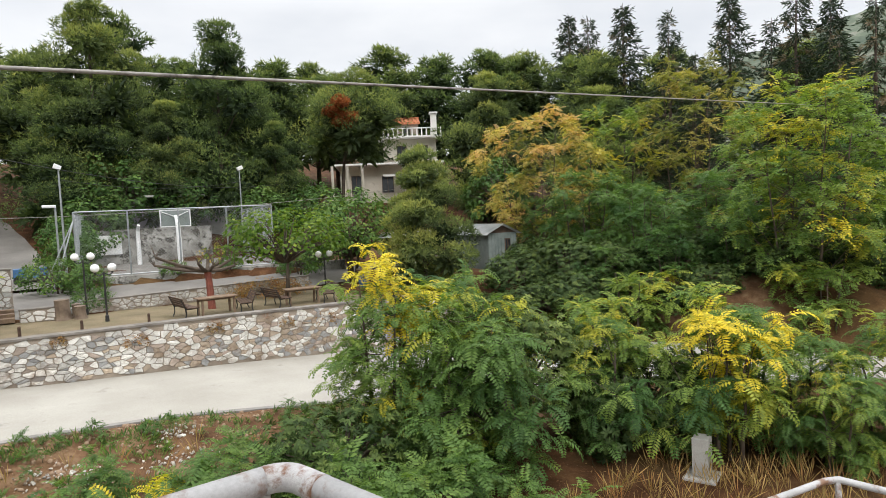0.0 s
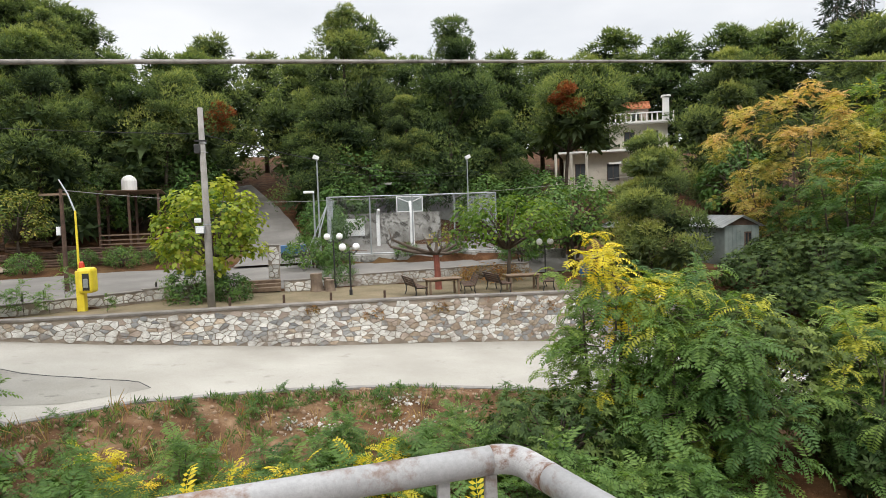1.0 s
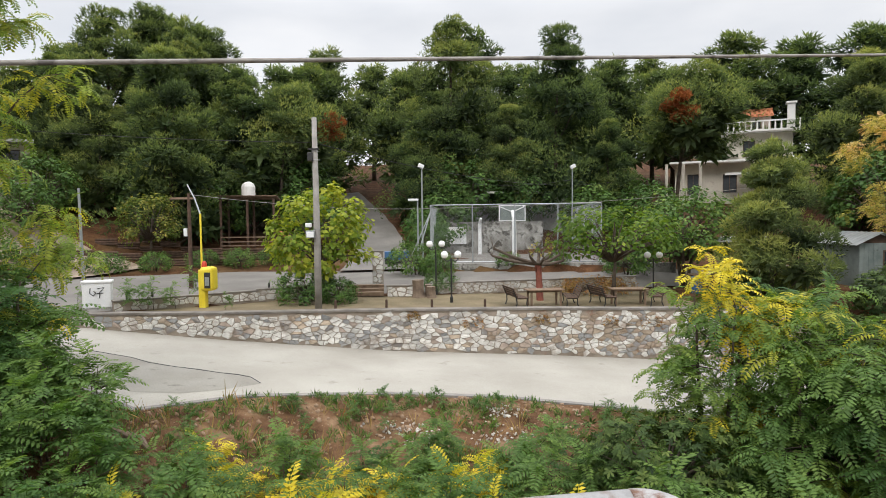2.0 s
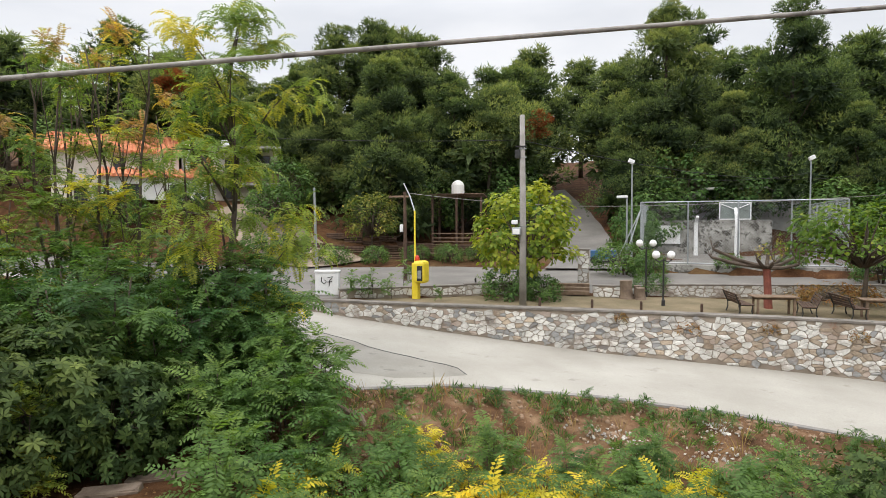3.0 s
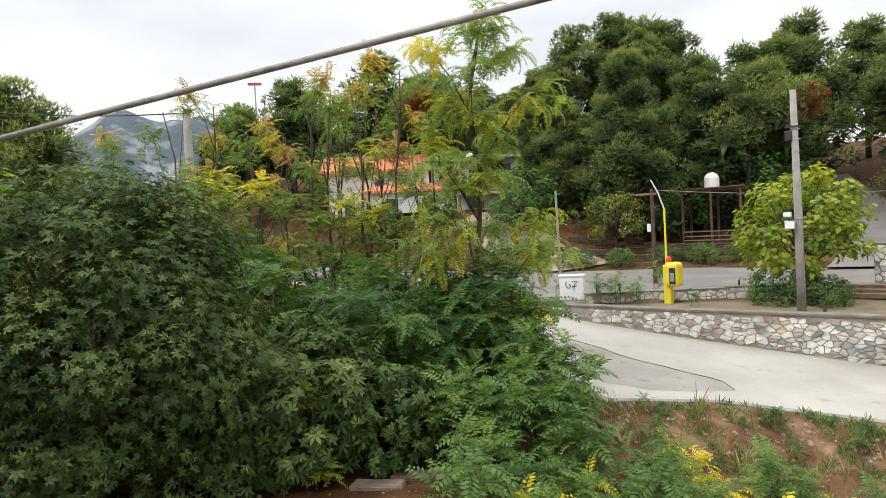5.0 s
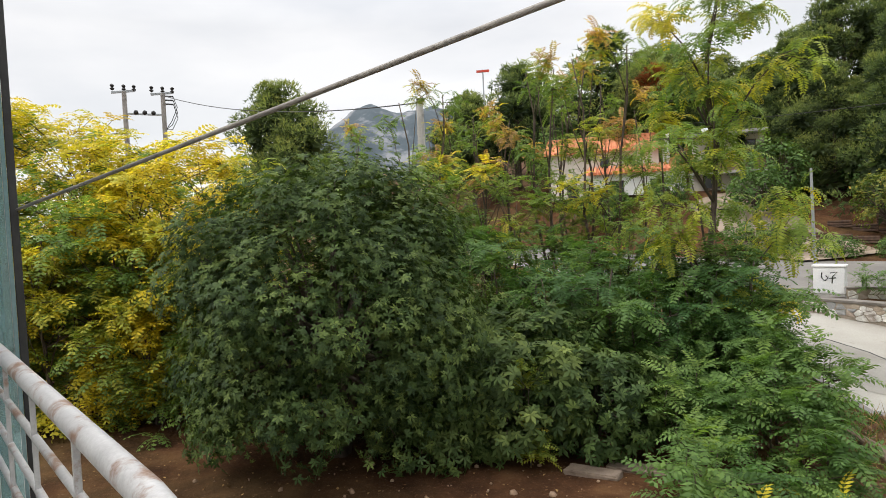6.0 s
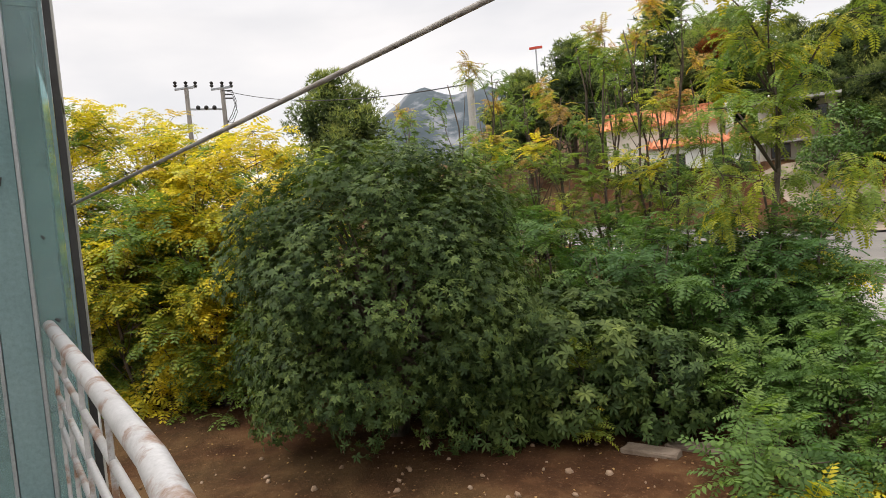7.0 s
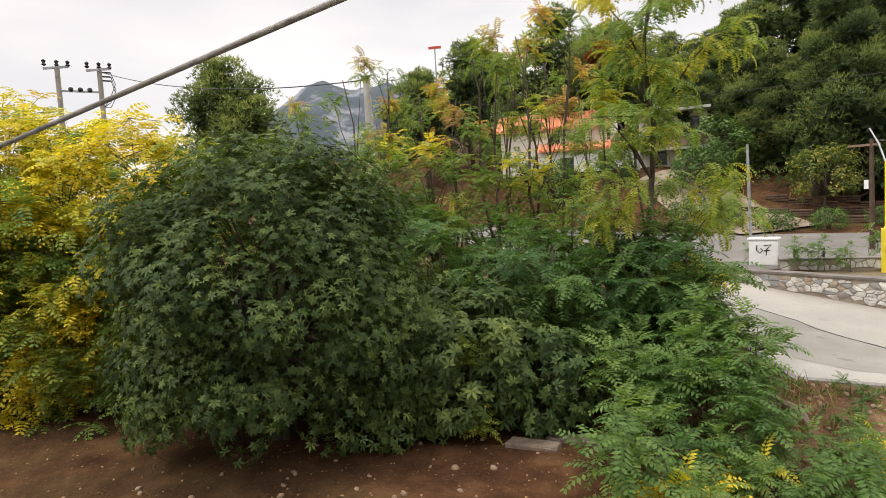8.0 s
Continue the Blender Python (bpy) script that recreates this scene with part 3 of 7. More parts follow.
# ---------------- plants ----------------
def pine_parts(seed, h=18.0, r=4.5, lobes=11, crown_from=0.3, red=0.0, tufts=62, light=0.45, squash=0.8, red_zone=None, chip=0.3):
    """Wood and needle meshes of one Aleppo pine, base at the origin: billowing boughs, each a heap of small needle brushes."""
    rng = np.random.default_rng(seed)
    bm = bmesh.new()
    lean = rng.normal(0, 0.25, 2)
    tp = [(lean[0] * s * s * 3 * h / 18, lean[1] * s * s * 3 * h / 18, h * 0.93 * s) for s in np.linspace(0, 1, 8)]
    polytube(bm, tp, [0.014 * h * (1 - 0.9 * s) + 0.02 for s in np.linspace(0, 1, 8)], 8)
    P, D, T, S, W = [], [], [], [], []
    for i in range(lobes):
        u = (i + 0.5 + 0.3 * rng.normal()) / lobes
        u = min(1.0, max(0.0, u)) if i < lobes - 1 else 1.0
        zf = crown_from + (0.93 - crown_from) * u
        prof = math.sin(math.pi * min(1, u * 0.8 + 0.2)) ** 0.6 * (1.0 - 0.2 * u)
        a = i * 2.399 + rng.normal(0, 0.35)
        rr = r * prof * (0.3 + 0.42 * rng.random())
        lr = r * (0.46 + 0.17 * rng.random()) * (1.12 - 0.62 * u)
        c = np.array([math.cos(a) * rr + tp[-1][0] * zf, math.sin(a) * rr + tp[-1][1] * zf, h * zf - 0.25 * lr])
        start = Vector(tp[max(0, min(7, int((zf - 0.1) * 7.5)))])
        mid = start.lerp(Vector(c), 0.5) + Vector((0, 0, -0.05 * r))
        polytube(bm, [start, mid, Vector(c)], [0.016 * r * (1.4 - zf), 0.011 * r * (1.4 - zf), 0.02], 5)
        dead = rng.random() < red
        if red_zone:
            dead = float(np.linalg.norm(c - np.array(red_zone[:3]))) < red_zone[3]
        hue = light + 0.1 * rng.normal()
        pads = 11
        for j in range(pads):
            e = rng.normal(0, 1, 3)
            e /= np.linalg.norm(e)
            e[2] = abs(e[2]) if e[2] < -0.25 else e[2]
            pc = c + e * lr * (0.62 + 0.35 * rng.random()) * np.array([1, 1, squash])
            pr = lr * (0.34 + 0.22 * rng.random())
            n = int(tufts * (0.7 + 0.6 * rng.random()))
            d = rng.normal(0, 1, (n, 3)) + e * 0.6
            d /= np.linalg.norm(d, axis=1, keepdims=True)
            P.append(pc + d * pr * (0.55 + 0.5 * rng.random((n, 1))) * np.array([1.1, 1.1, squash]))
            D.append(d + np.array([0, 0, 0.45]) + rng.normal(0, 0.35, (n, 3)))
            own = hue + 0.08 * rng.normal()
            # tone climbs with upward facing: lit tops are painted into the needle colour
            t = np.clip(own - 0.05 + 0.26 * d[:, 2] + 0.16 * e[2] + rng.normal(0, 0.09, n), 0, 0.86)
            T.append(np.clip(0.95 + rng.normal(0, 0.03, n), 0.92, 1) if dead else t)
            S.append(chip * (0.7 + 0.7 * rng.random(n)))
            W.append(np.full(n, 1.0))
        # inner twigs close the heart of the bough, its shade painted as darker tone
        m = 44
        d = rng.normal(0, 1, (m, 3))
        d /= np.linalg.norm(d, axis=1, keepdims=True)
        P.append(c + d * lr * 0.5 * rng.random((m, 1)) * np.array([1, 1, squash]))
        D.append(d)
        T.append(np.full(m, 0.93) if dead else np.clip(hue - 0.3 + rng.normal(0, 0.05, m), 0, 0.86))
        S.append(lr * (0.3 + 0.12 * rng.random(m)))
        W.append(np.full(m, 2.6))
    # thin leaders stand up from the top
    for i in range(7):
        a, k = rng.random() * 6.3, 0.1 + 0.25 * rng.random()
        n = max(10, tufts // 2)
        up = np.linspace(0, 1, n)[:, None]
        foot = np.array([math.cos(a) * r * k + tp[-1][0], math.sin(a) * r * k + tp[-1][1], h * (0.86 - 0.35 * k)])
        P.append(foot + up * np.array([0, 0, h * (0.08 + 0.07 * rng.random())]) + rng.normal(0, 0.055 * r, (n, 3)) * (1.05 - up))
        D.append(np.array([0, 0, 0.7]) + rng.normal(0, 0.6, (n, 3)))
        T.append(np.clip(light + 0.12 + rng.normal(0, 0.08, n), 0, 0.86))
        S.append(chip * (0.7 + 0.6 * rng.random(n)))
        W.append(np.full(n, 1.0))
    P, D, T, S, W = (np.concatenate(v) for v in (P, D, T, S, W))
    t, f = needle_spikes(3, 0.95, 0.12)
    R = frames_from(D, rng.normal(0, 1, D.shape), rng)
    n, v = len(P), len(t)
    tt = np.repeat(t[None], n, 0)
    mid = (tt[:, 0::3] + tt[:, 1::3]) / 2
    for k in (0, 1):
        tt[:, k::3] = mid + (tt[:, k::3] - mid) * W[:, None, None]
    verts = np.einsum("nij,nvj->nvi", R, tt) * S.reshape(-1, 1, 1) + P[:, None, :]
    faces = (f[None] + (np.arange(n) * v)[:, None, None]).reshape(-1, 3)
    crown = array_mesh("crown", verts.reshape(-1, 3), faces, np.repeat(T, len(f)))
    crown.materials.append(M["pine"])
    return bm, crown


def fir_parts(seed, h=22.0, r=3.2, sparse=1.0):
    """A dark spiky fir with drooping whorls and a bare, pointed top."""
    rng = np.random.default_rng(seed)
    bm = bmesh.new()
    polytube(bm, [(0, 0, 0), (0.1, 0, h * 0.4), (0.05, 0.1, h * 0.75), (0, 0, h)], [0.3, 0.2, 0.1, 0.015], 7)
    P, D, T, S = [], [], [], []
    z = h * 0.12
    while z < h * 0.985:
        u = z / h
        k = int(5 + 3 * rng.random())
        for j in range(k):
            if rng.random() > 0.92 * sparse:
                continue
            a = math.tau * (j + rng.random()) / k
            ln = r * (1 - u) ** 0.8 * (0.55 + 0.75 * rng.random()) + 0.25
            tip = np.array([math.cos(a) * ln, math.sin(a) * ln, -0.32 * ln + 0.12 * rng.normal()])
            tube(bm, (0, 0, z), tuple(np.array([0, 0, z]) + tip), 0.03, 0.008, 4, False)
            n = int(4 + 6 * ln)
            s = 0.15 + 0.85 * rng.random((n, 1)) ** 0.8
            P.append(np.array([[0, 0, z]]) + tip * s + rng.normal(0, 0.12, (n, 3)))
            D.append(tip[None] / ln + rng.normal(0, 0.55, (n, 3)) + np.array([[0, 0, -0.2]]))
            dead = rng.random() < 0.06
            T.append(np.clip((0.95 if dead else 0.3) + rng.normal(0, 0.18, n), 0, 1 if dead else 0.7))
            S.append(0.42 + 0.3 * rng.random(n))
        z += 0.28 + 0.32 * (1 - u) * rng.random() + 0.08
    P, D, T, S = np.concatenate(P), np.concatenate(D), np.concatenate(T), np.concatenate(S)
    t, f = needle_tuft(3, None, 0.6, 0.085)
    crown = scatter("crown", t, f, frames_from(D, rng.normal(0, 1, D.shape), rng), S, P, T, M["fir"])
    return bm, crown


FROND = frond_shape(9, 0.2, 1.2, 0.085)
FROND_SMALL = frond_shape(6, 0.23, 1.2, 0.13)
FROND_DROOP = frond_shape(10, 0.2, 1.7, 0.078)
FROND_FERN = frond_shape(8, 0.23, 1.15, 0.1)


def feather_parts(seed, h, rx, ry, tips, leaf=0.8, per=8, tone=(0.2, 0.1), tip_tone=None, crown_from=0.25, stems=1, material="ail", shape=None, top_heavy=0.5, trunk_r=0.06, limb_p=1.0, up=0.35, wobble=0.25, fill=0.5):
    """A tree or bush with rosettes of feather leaves at its branch tips, base at the origin."""
    rng = np.random.default_rng(seed)
    bm = bmesh.new()
    stem_pts = []
    for s in range(stems):
        a = math.tau * s / max(1, stems) + rng.random()
        foot = np.array([math.cos(a) * 0.25 * rx * (stems > 1), math.sin(a) * 0.25 * ry * (stems > 1), -0.05])
        top = np.array([math.cos(a) * 0.45 * rx * (stems > 1), math.sin(a) * 0.45 * ry * (stems > 1), h * (0.72 + 0.2 * rng.random())])
        pts = [foot + (top - foot) * k / 6 + np.array([*rng.normal(0, wobble * 0.15 * h / 6, 2), 0]) * (k > 0) for k in range(7)]
        polytube(bm, [tuple(p) for p in pts], [trunk_r * (1 - 0.12 * k) for k in range(7)], 7)
        stem_pts.append(pts)
    P, D, U, T, S = [], [], [], [], []
    heads = []
    crowd = 6
    for i in range(tips):
        if i % crowd:
            # a further leaf rosette on the last bough
            c = heads[-1][0] + rng.normal(0, 1, 3) * np.array([0.5, 0.5, 0.36]) * leaf
            u, zf = heads[-1][1], heads[-1][2]
            polytube(bm, [Vector(heads[-1][0]), Vector(c)], [0.012, 0.006], 4)
        else:
            c = None
            u = min(1.0, (i + crowd * rng.random()) / tips)
        # place in a rounded, uneven crown
        zf = crown_from + (1 - crown_from) * u
        prof = math.sin(math.pi * (0.1 + 0.86 * (u ** (1 + top_heavy * 0.6)))) ** 0.6
        a = (i // crowd) * 2.399963 + rng.normal(0, 0.4)
        q = math.sqrt(rng.random()) if rng.random() < fill else 0.8 + 0.25 * rng.random()
        bulge = 0.82 + 0.35 * noise.noise((math.cos(a) * 1.3 + seed, math.sin(a) * 1.3, zf * 2.5))
        head = c is None
        if head:
            c = np.array([math.cos(a) * rx * prof * q * bulge, math.sin(a) * ry * prof * q * bulge, h * zf * (0.94 + 0.08 * rng.random()) - 0.25 * leaf])
            heads.append((c, u, zf))
            hue = tone[1] * rng.normal()
            turned = bool(tip_tone) and rng.random() < tip_tone[1] * (0.4 + 1.2 * u)
        st = stem_pts[(i // crowd) % stems]
        if head and rng.random() < limb_p:
            k = max(0, min(6, int(zf * 6.6) - 1))
            p0 = Vector(st[k])
            mid = p0.lerp(Vector(c), 0.55) + Vector((*rng.normal(0, 0.06, 2), 0.25 * rng.random()))
            polytube(bm, [p0, mid, Vector(c)], [trunk_r * 0.42 * (1.1 - 0.5 * zf), trunk_r * 0.3 * (1.1 - 0.5 * zf), 0.008], 5)
        n = max(3, int(per * (0.7 + 0.6 * rng.random())))
        az_ = math.tau * (np.arange(n) / n) + rng.random() * 6
        el = rng.normal(up, 0.4, n)
        d = np.stack([np.cos(az_) * np.cos(el), np.sin(az_) * np.cos(el), np.sin(el)], 1)
        out = c * np.array([1, 1, 0.25])
        d += 0.35 * out / (np.linalg.norm(out) + 1e-3)
        P.append(np.repeat(c[None], n, 0) + rng.normal(0, 0.06, (n, 3)))
        D.append(d)
        U.append(np.repeat(np.array([[0, 0, 1.0]]), n, 0) + rng.normal(0, 0.2, (n, 3)))
        base = tone[0] + hue + 0.5 * tone[1] * rng.normal()
        if turned and rng.random() < 0.85:
            base = tip_tone[0] + 0.06 * rng.normal()
        T.append(np.clip(base + rng.normal(0, 0.045, n), 0, 1))
        S.append(leaf * (0.7 + 0.5 * rng.random(n)))
    P, D, U, T, S = (np.concatenate(v) for v in (P, D, U, T, S))
    t, f = shape or FROND
    crown = scatter("crown", t, f, frames_from(D, U, rng), S, P, T, M[material])
    return bm, crown


def leafy_parts(seed, h, rx, ry, leaves, size, material, tone=(0.4, 0.15), crown_from=0.1, shape=None, clumps=60, trunk_r=0.08, stems=3, clump_r=0.28, droop=0.0):
    """A bush or tree of single leaves gathered in clumps over a rounded crown."""
    rng = np.random.default_rng(seed)
    bm = bmesh.new()
    C = []
    for i in range(clumps):
        u = (i + 0.5) / clumps
        zz = 1 - 1.75 * u
        a = i * 2.399963 + rng.normal(0, 0.25)
        rr = math.sqrt(max(0.03, 1 - zz ** 2.7)) if zz > 0 else 1.0 - 0.12 * abs(zz)
        q = 0.72 + 0.28 * rng.random()
        mid = h * (crown_from + (1 - crown_from) * 0.45)
        half = h * (1 - crown_from) * 0.52
        C.append(np.array([math.cos(a) * rx * rr * q, math.sin(a) * ry * rr * q, mid + zz * half * q]))
    for s in range(stems):
        a = math.tau * s / stems
        lean = 0.06 if stems == 1 else 0.4
        polytube(bm, [(math.cos(a) * 0.1 * (stems > 1), math.sin(a) * 0.1 * (stems > 1), -0.05), (math.cos(a) * 0.35 * lean * rx, math.sin(a) * 0.35 * lean * ry, h * 0.25), (math.cos(a) * lean * rx, math.sin(a) * lean * ry, h * 0.6)], [trunk_r, trunk_r * 0.7, trunk_r * 0.3], 7)
    for c in C[:: max(1, len(C) // 40)]:
        st = Vector((0.05 * c[0], 0.05 * c[1], h * max(0.28, 0.85 * crown_from)))
        polytube(bm, [st, st.lerp(Vector(c), 0.5) + Vector((0, 0, 0.05 * h)), Vector(c)], [trunk_r * 0.45, trunk_r * 0.3, 0.008], 5)
    per = max(4, leaves // clumps)
    P, D, U, T, S = [], [], [], [], []
    scale_r = clump_r * (rx + ry) * 0.5
    for c in C:
        n = int(per * (0.75 + 0.5 * rng.random()))
        d = rng.normal(0, 1, (n, 3))
        d /= np.linalg.norm(d, axis=1, keepdims=True)
        r = scale_r * (0.75 + 0.4 * rng.random())
        p = c + d * r * (0.35 + 0.7 * rng.random((n, 1)) ** 0.5) * np.array([1, 1, 0.8])
        out = c - np.array([0, 0, h * 0.35])
        out = out / (np.linalg.norm(out) + 1e-3)
        nrm = 0.6 * out + 0.6 * d + np.array([0, 0, 0.5]) + rng.normal(0, 0.35, (n, 3))
        run = np.cross(nrm, rng.normal(0, 1, (n, 3))) + 0.3 * out + np.array([0, 0, -0.15 - droop])
        P.append(p), D.append(run), U.append(nrm)
        # upper leaves of each clump get a lighter tone, top light put into colour
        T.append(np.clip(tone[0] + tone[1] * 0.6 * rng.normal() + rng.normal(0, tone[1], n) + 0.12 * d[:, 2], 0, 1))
        S.append(size * (0.65 + 0.6 * rng.random(n)))
    P, D, U, T, S = (np.concatenate(v) for v in (P, D, U, T, S))
    t, f = shape or oval_leaf()
    crown = scatter("crown", t, f, frames_from(D, U, rng), S, P, T, M[material])
    return bm, crown


def plant(name, parts, place, label, category, group="", bark="bark", rz=0.0, wood="trunk"):
    bm, crown = parts
    root = thing(name, place, label, category, group, rz)
    part(wood, bm, M[bark], root, smooth=True)
    c = new("crown", crown)
    c.parent = root
    return root


def stand(x, y, dz=0.0):
    return (x, y, height(x, y) + dz)

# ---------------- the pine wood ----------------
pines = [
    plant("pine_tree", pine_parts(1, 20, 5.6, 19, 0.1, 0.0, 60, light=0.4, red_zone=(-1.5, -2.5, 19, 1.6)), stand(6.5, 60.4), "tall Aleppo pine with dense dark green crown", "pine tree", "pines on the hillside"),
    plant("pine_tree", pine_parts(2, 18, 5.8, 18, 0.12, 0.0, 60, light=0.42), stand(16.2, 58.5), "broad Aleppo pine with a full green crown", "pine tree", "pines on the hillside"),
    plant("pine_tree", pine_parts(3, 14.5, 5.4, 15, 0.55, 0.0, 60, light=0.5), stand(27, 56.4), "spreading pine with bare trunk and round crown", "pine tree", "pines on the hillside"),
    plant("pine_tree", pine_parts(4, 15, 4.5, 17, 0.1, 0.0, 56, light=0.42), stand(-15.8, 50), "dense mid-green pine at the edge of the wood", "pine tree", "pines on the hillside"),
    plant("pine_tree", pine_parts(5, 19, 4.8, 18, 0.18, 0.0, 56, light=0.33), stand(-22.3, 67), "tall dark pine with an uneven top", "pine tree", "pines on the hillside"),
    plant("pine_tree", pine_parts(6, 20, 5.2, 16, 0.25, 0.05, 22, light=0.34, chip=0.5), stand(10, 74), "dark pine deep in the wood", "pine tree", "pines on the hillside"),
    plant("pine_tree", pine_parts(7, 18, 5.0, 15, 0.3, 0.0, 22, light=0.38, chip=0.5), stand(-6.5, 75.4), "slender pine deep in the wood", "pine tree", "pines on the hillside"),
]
# a rust-red dead bough hangs in the round pine
bm, crown = pine_parts(9, 2.6, 1.5, 4, 0.3, 1.0, 50, chip=0.26)
bm.free()
bough = new("dead_bough", crown)
bough.parent = pines[2]
bough.location = (-2.0, -4.7, 8.7)
tagged(bough, "rust-red dead needles")
plant("pine_tree", pine_parts(8, 15.5, 5.6, 17, 0.42, 0.0, 50, light=0.5), stand(-50.3, 21.3, 0.6), "round mid-green pine standing alone", "pine tree")
random.seed(11)
# x, y, height of the tree's top above the datum
PINE_SPOTS = [(43.6, 73.8, 27.4), (48.6, 70.5, 26.4), (47.4, 58.9, 23.6), (51.2, 55.7, 23.5), (46, 42.4, 19.3), (40, 50, 19), (21, 68, 22),
              (-20.3, 69.8, 26.5), (-16, 64.7, 24.3), (-25, 62, 25.2), (-21.9, 67.6, 27), (-17.5, 60, 23), (-7.1, 80.8, 26.2), (-1.2, 91, 27.6), (-31, 69.6, 23.7), (-30, 62, 21), (-12, 58, 19), (-9.5, 66, 21),
              (-18, 56, 18.5), (-23, 55, 16.5), (-28, 52, 15), (-36, 60, 19), (-44, 62, 18.5), (-52, 60, 20), (-38, 72, 23), (3, 78, 24), (14, 80, 25), (28, 76, 25), (36, 82, 27), (11.5, 56, 15.5), (20, 55, 14), 
              (-48, 70, 21), (-60, 74, 26), (-70, 66, 24), (56, 66, 26), (60, 54, 24), (62, 42, 22), (64, 30, 20), (-46, 66, 22), (-54, 66, 22), (-60, 58, 21), (-50, 76, 25), (-42, 72, 24), (-66, 60, 23), (4.6, 59, 17), (-76, 72, 27), (-70, 50, 18), (-9, 57, 17), (-36, 66, 21),  (40, 36, 15), (52, 47, 21), (-72, 56, 24), (-66, 66, 26), (-52.5, 48.5, 22.8), (-46.9, 54, 25.2), (-55, 44, 19.5), (-43, 58, 22), (-40, 54, 21), (19, 60, 19.5), (3, 68, 21), (-8, 67, 21.6), (36, 76, 24), (42, 70, 23), (30, 82, 25.5), (24, 84, 25), (53, 60, 23.5), (17, 74, 23)]
for k, (x, y, top) in enumerate(PINE_SPOTS):
    src = pines[5 + k % 2] if y > 65 or abs(x) > 42 else pines[(k * 7 + 3) % 5] if top > 16 else pines[3]
    z = height(x, y)
    tall = (20, 18, 14, 15, 19, 20, 18)[pines.index(src)]
    s = (top - z) / tall
    ob = copy_thing(src, pose(x, y, z, 0, 0, random.uniform(0, 360)))
    ob.scale = (min(s, 1.6) * random.uniform(0.95, 1.15) * (1.25 if src in pines[5:] else 1.0),) * 2 + (s,)

firs = [plant("fir_tree", fir_parts(21, 22, 4.6, 0.8), stand(48.5, 39.4), "dark spiky fir with drooping branches", "fir tree", "dark firs on the ridge"),
        plant("fir_tree", fir_parts(22, 22, 3.6, 0.6), stand(53.4, 38), "thin half-bare dark fir", "fir tree", "dark firs on the ridge")]
for k, (x, y, top) in enumerate([(54.7, 52.1, 27.3), (56.2, 50.5, 26.7), (53.7, 32, 23.5), (56.1, 27.4, 23.5), (55.3, 24.4, 21), (54.5, 20.9, 21), (58, 19, 20), (57, 30, 21), (50, 33, 18), (51, 22, 17)]):
    z = height(x, y)
    s = (top - z) / 22
    ob = copy_thing(firs[k % 2], pose(x, y, z, 0, 0, random.uniform(0, 360)))
    ob.scale = (max(s, 0.8), max(s, 0.8), s)


# ---------------- broadleaf trees and bushes ----------------
# two leaning bushes of tree of heaven on the bank below the road
plant("tree_of_heaven", feather_parts(31, 4.7, 2.5, 2.2, 230, 0.7, 7, (0.3, 0.12), (0.55, 0.12), 0.04, 5, shape=FROND_DROOP, up=0.45), stand(8.9, 13.6), "bushy tree of heaven with drooping green leaves on the bank", "tree of heaven")
plant("tree_of_heaven", feather_parts(30, 5.2, 1.2, 1.1, 60, 0.7, 7, (0.36, 0.08), (0.74, 0.34), 0.35, 3, shape=FROND_DROOP, up=0.45), stand(7.2, 13.5), "tree of heaven with bright yellow tips on the bank", "tree of heaven")
plant("tree_of_heaven", feather_parts(32, 3.7, 1.9, 1.8, 130, 0.7, 7, (0.24, 0.1), None, 0.03, 4, shape=FROND_DROOP, up=0.45), stand(8.7, 12.0), "low tree of heaven with drooping dark green feathered leaves", "tree of heaven")
plant("shrub", leafy_parts(33, 3.9, 2.0, 1.8, 4200, 0.17, "fig", (0.55, 0.18), 0.0, lobed_leaf(), 70), stand(10.9, 13.2), "dense dark green shrub between trees of heaven", "shrub")
plant("shrub", leafy_parts(34, 2.2, 1.8, 1.5, 2400, 0.16, "fig", (0.5, 0.18), 0.0, lobed_leaf(), 50), stand(5.6, 12.8), "low dark leafy shrub on the bank", "shrub")
sap_r = plant("tree_of_heaven", feather_parts(35, 3.9, 1.6, 1.6, 90, 0.7, 7, (0.32, 0.12), None, 0.15, 4, shape=FROND_DROOP, up=0.45), stand(14.6, 9.6), "young tree of heaven with light green drooping leaves", "tree of heaven", "young trees of heaven")
for x, y, s, a in [(12.7, 11.6, 0.9, 40), (16.0, 8.2, 0.85, 250), (17.2, 6.8, 0.85, 80), (13.3, 12.4, 0.9, 200), (16.2, 10.0, 0.95, 10), (15.2, 7.0, 0.65, 300)]:
    copy_thing(sap_r, pose(*stand(x, y), 0, 0, a)).scale = (s, s, s)
plant("tree_of_heaven", feather_parts(37, 3.5, 1.1, 1.1, 40, 0.75, 7, (0.48, 0.05), (0.72, 0.6), 0.3, 3, shape=FROND_DROOP, up=0.45), stand(13.9, 8.9), "young tree of heaven with a lemon-yellow crown", "tree of heaven")
under = plant("shrub", leafy_parts(36, 2.4, 2.3, 1.6, 2400, 0.19, "fig", (0.35, 0.18), 0.0, lobed_leaf(), 50), stand(13.6, 11.2), "dark leafy shrub under young trees", "shrub")
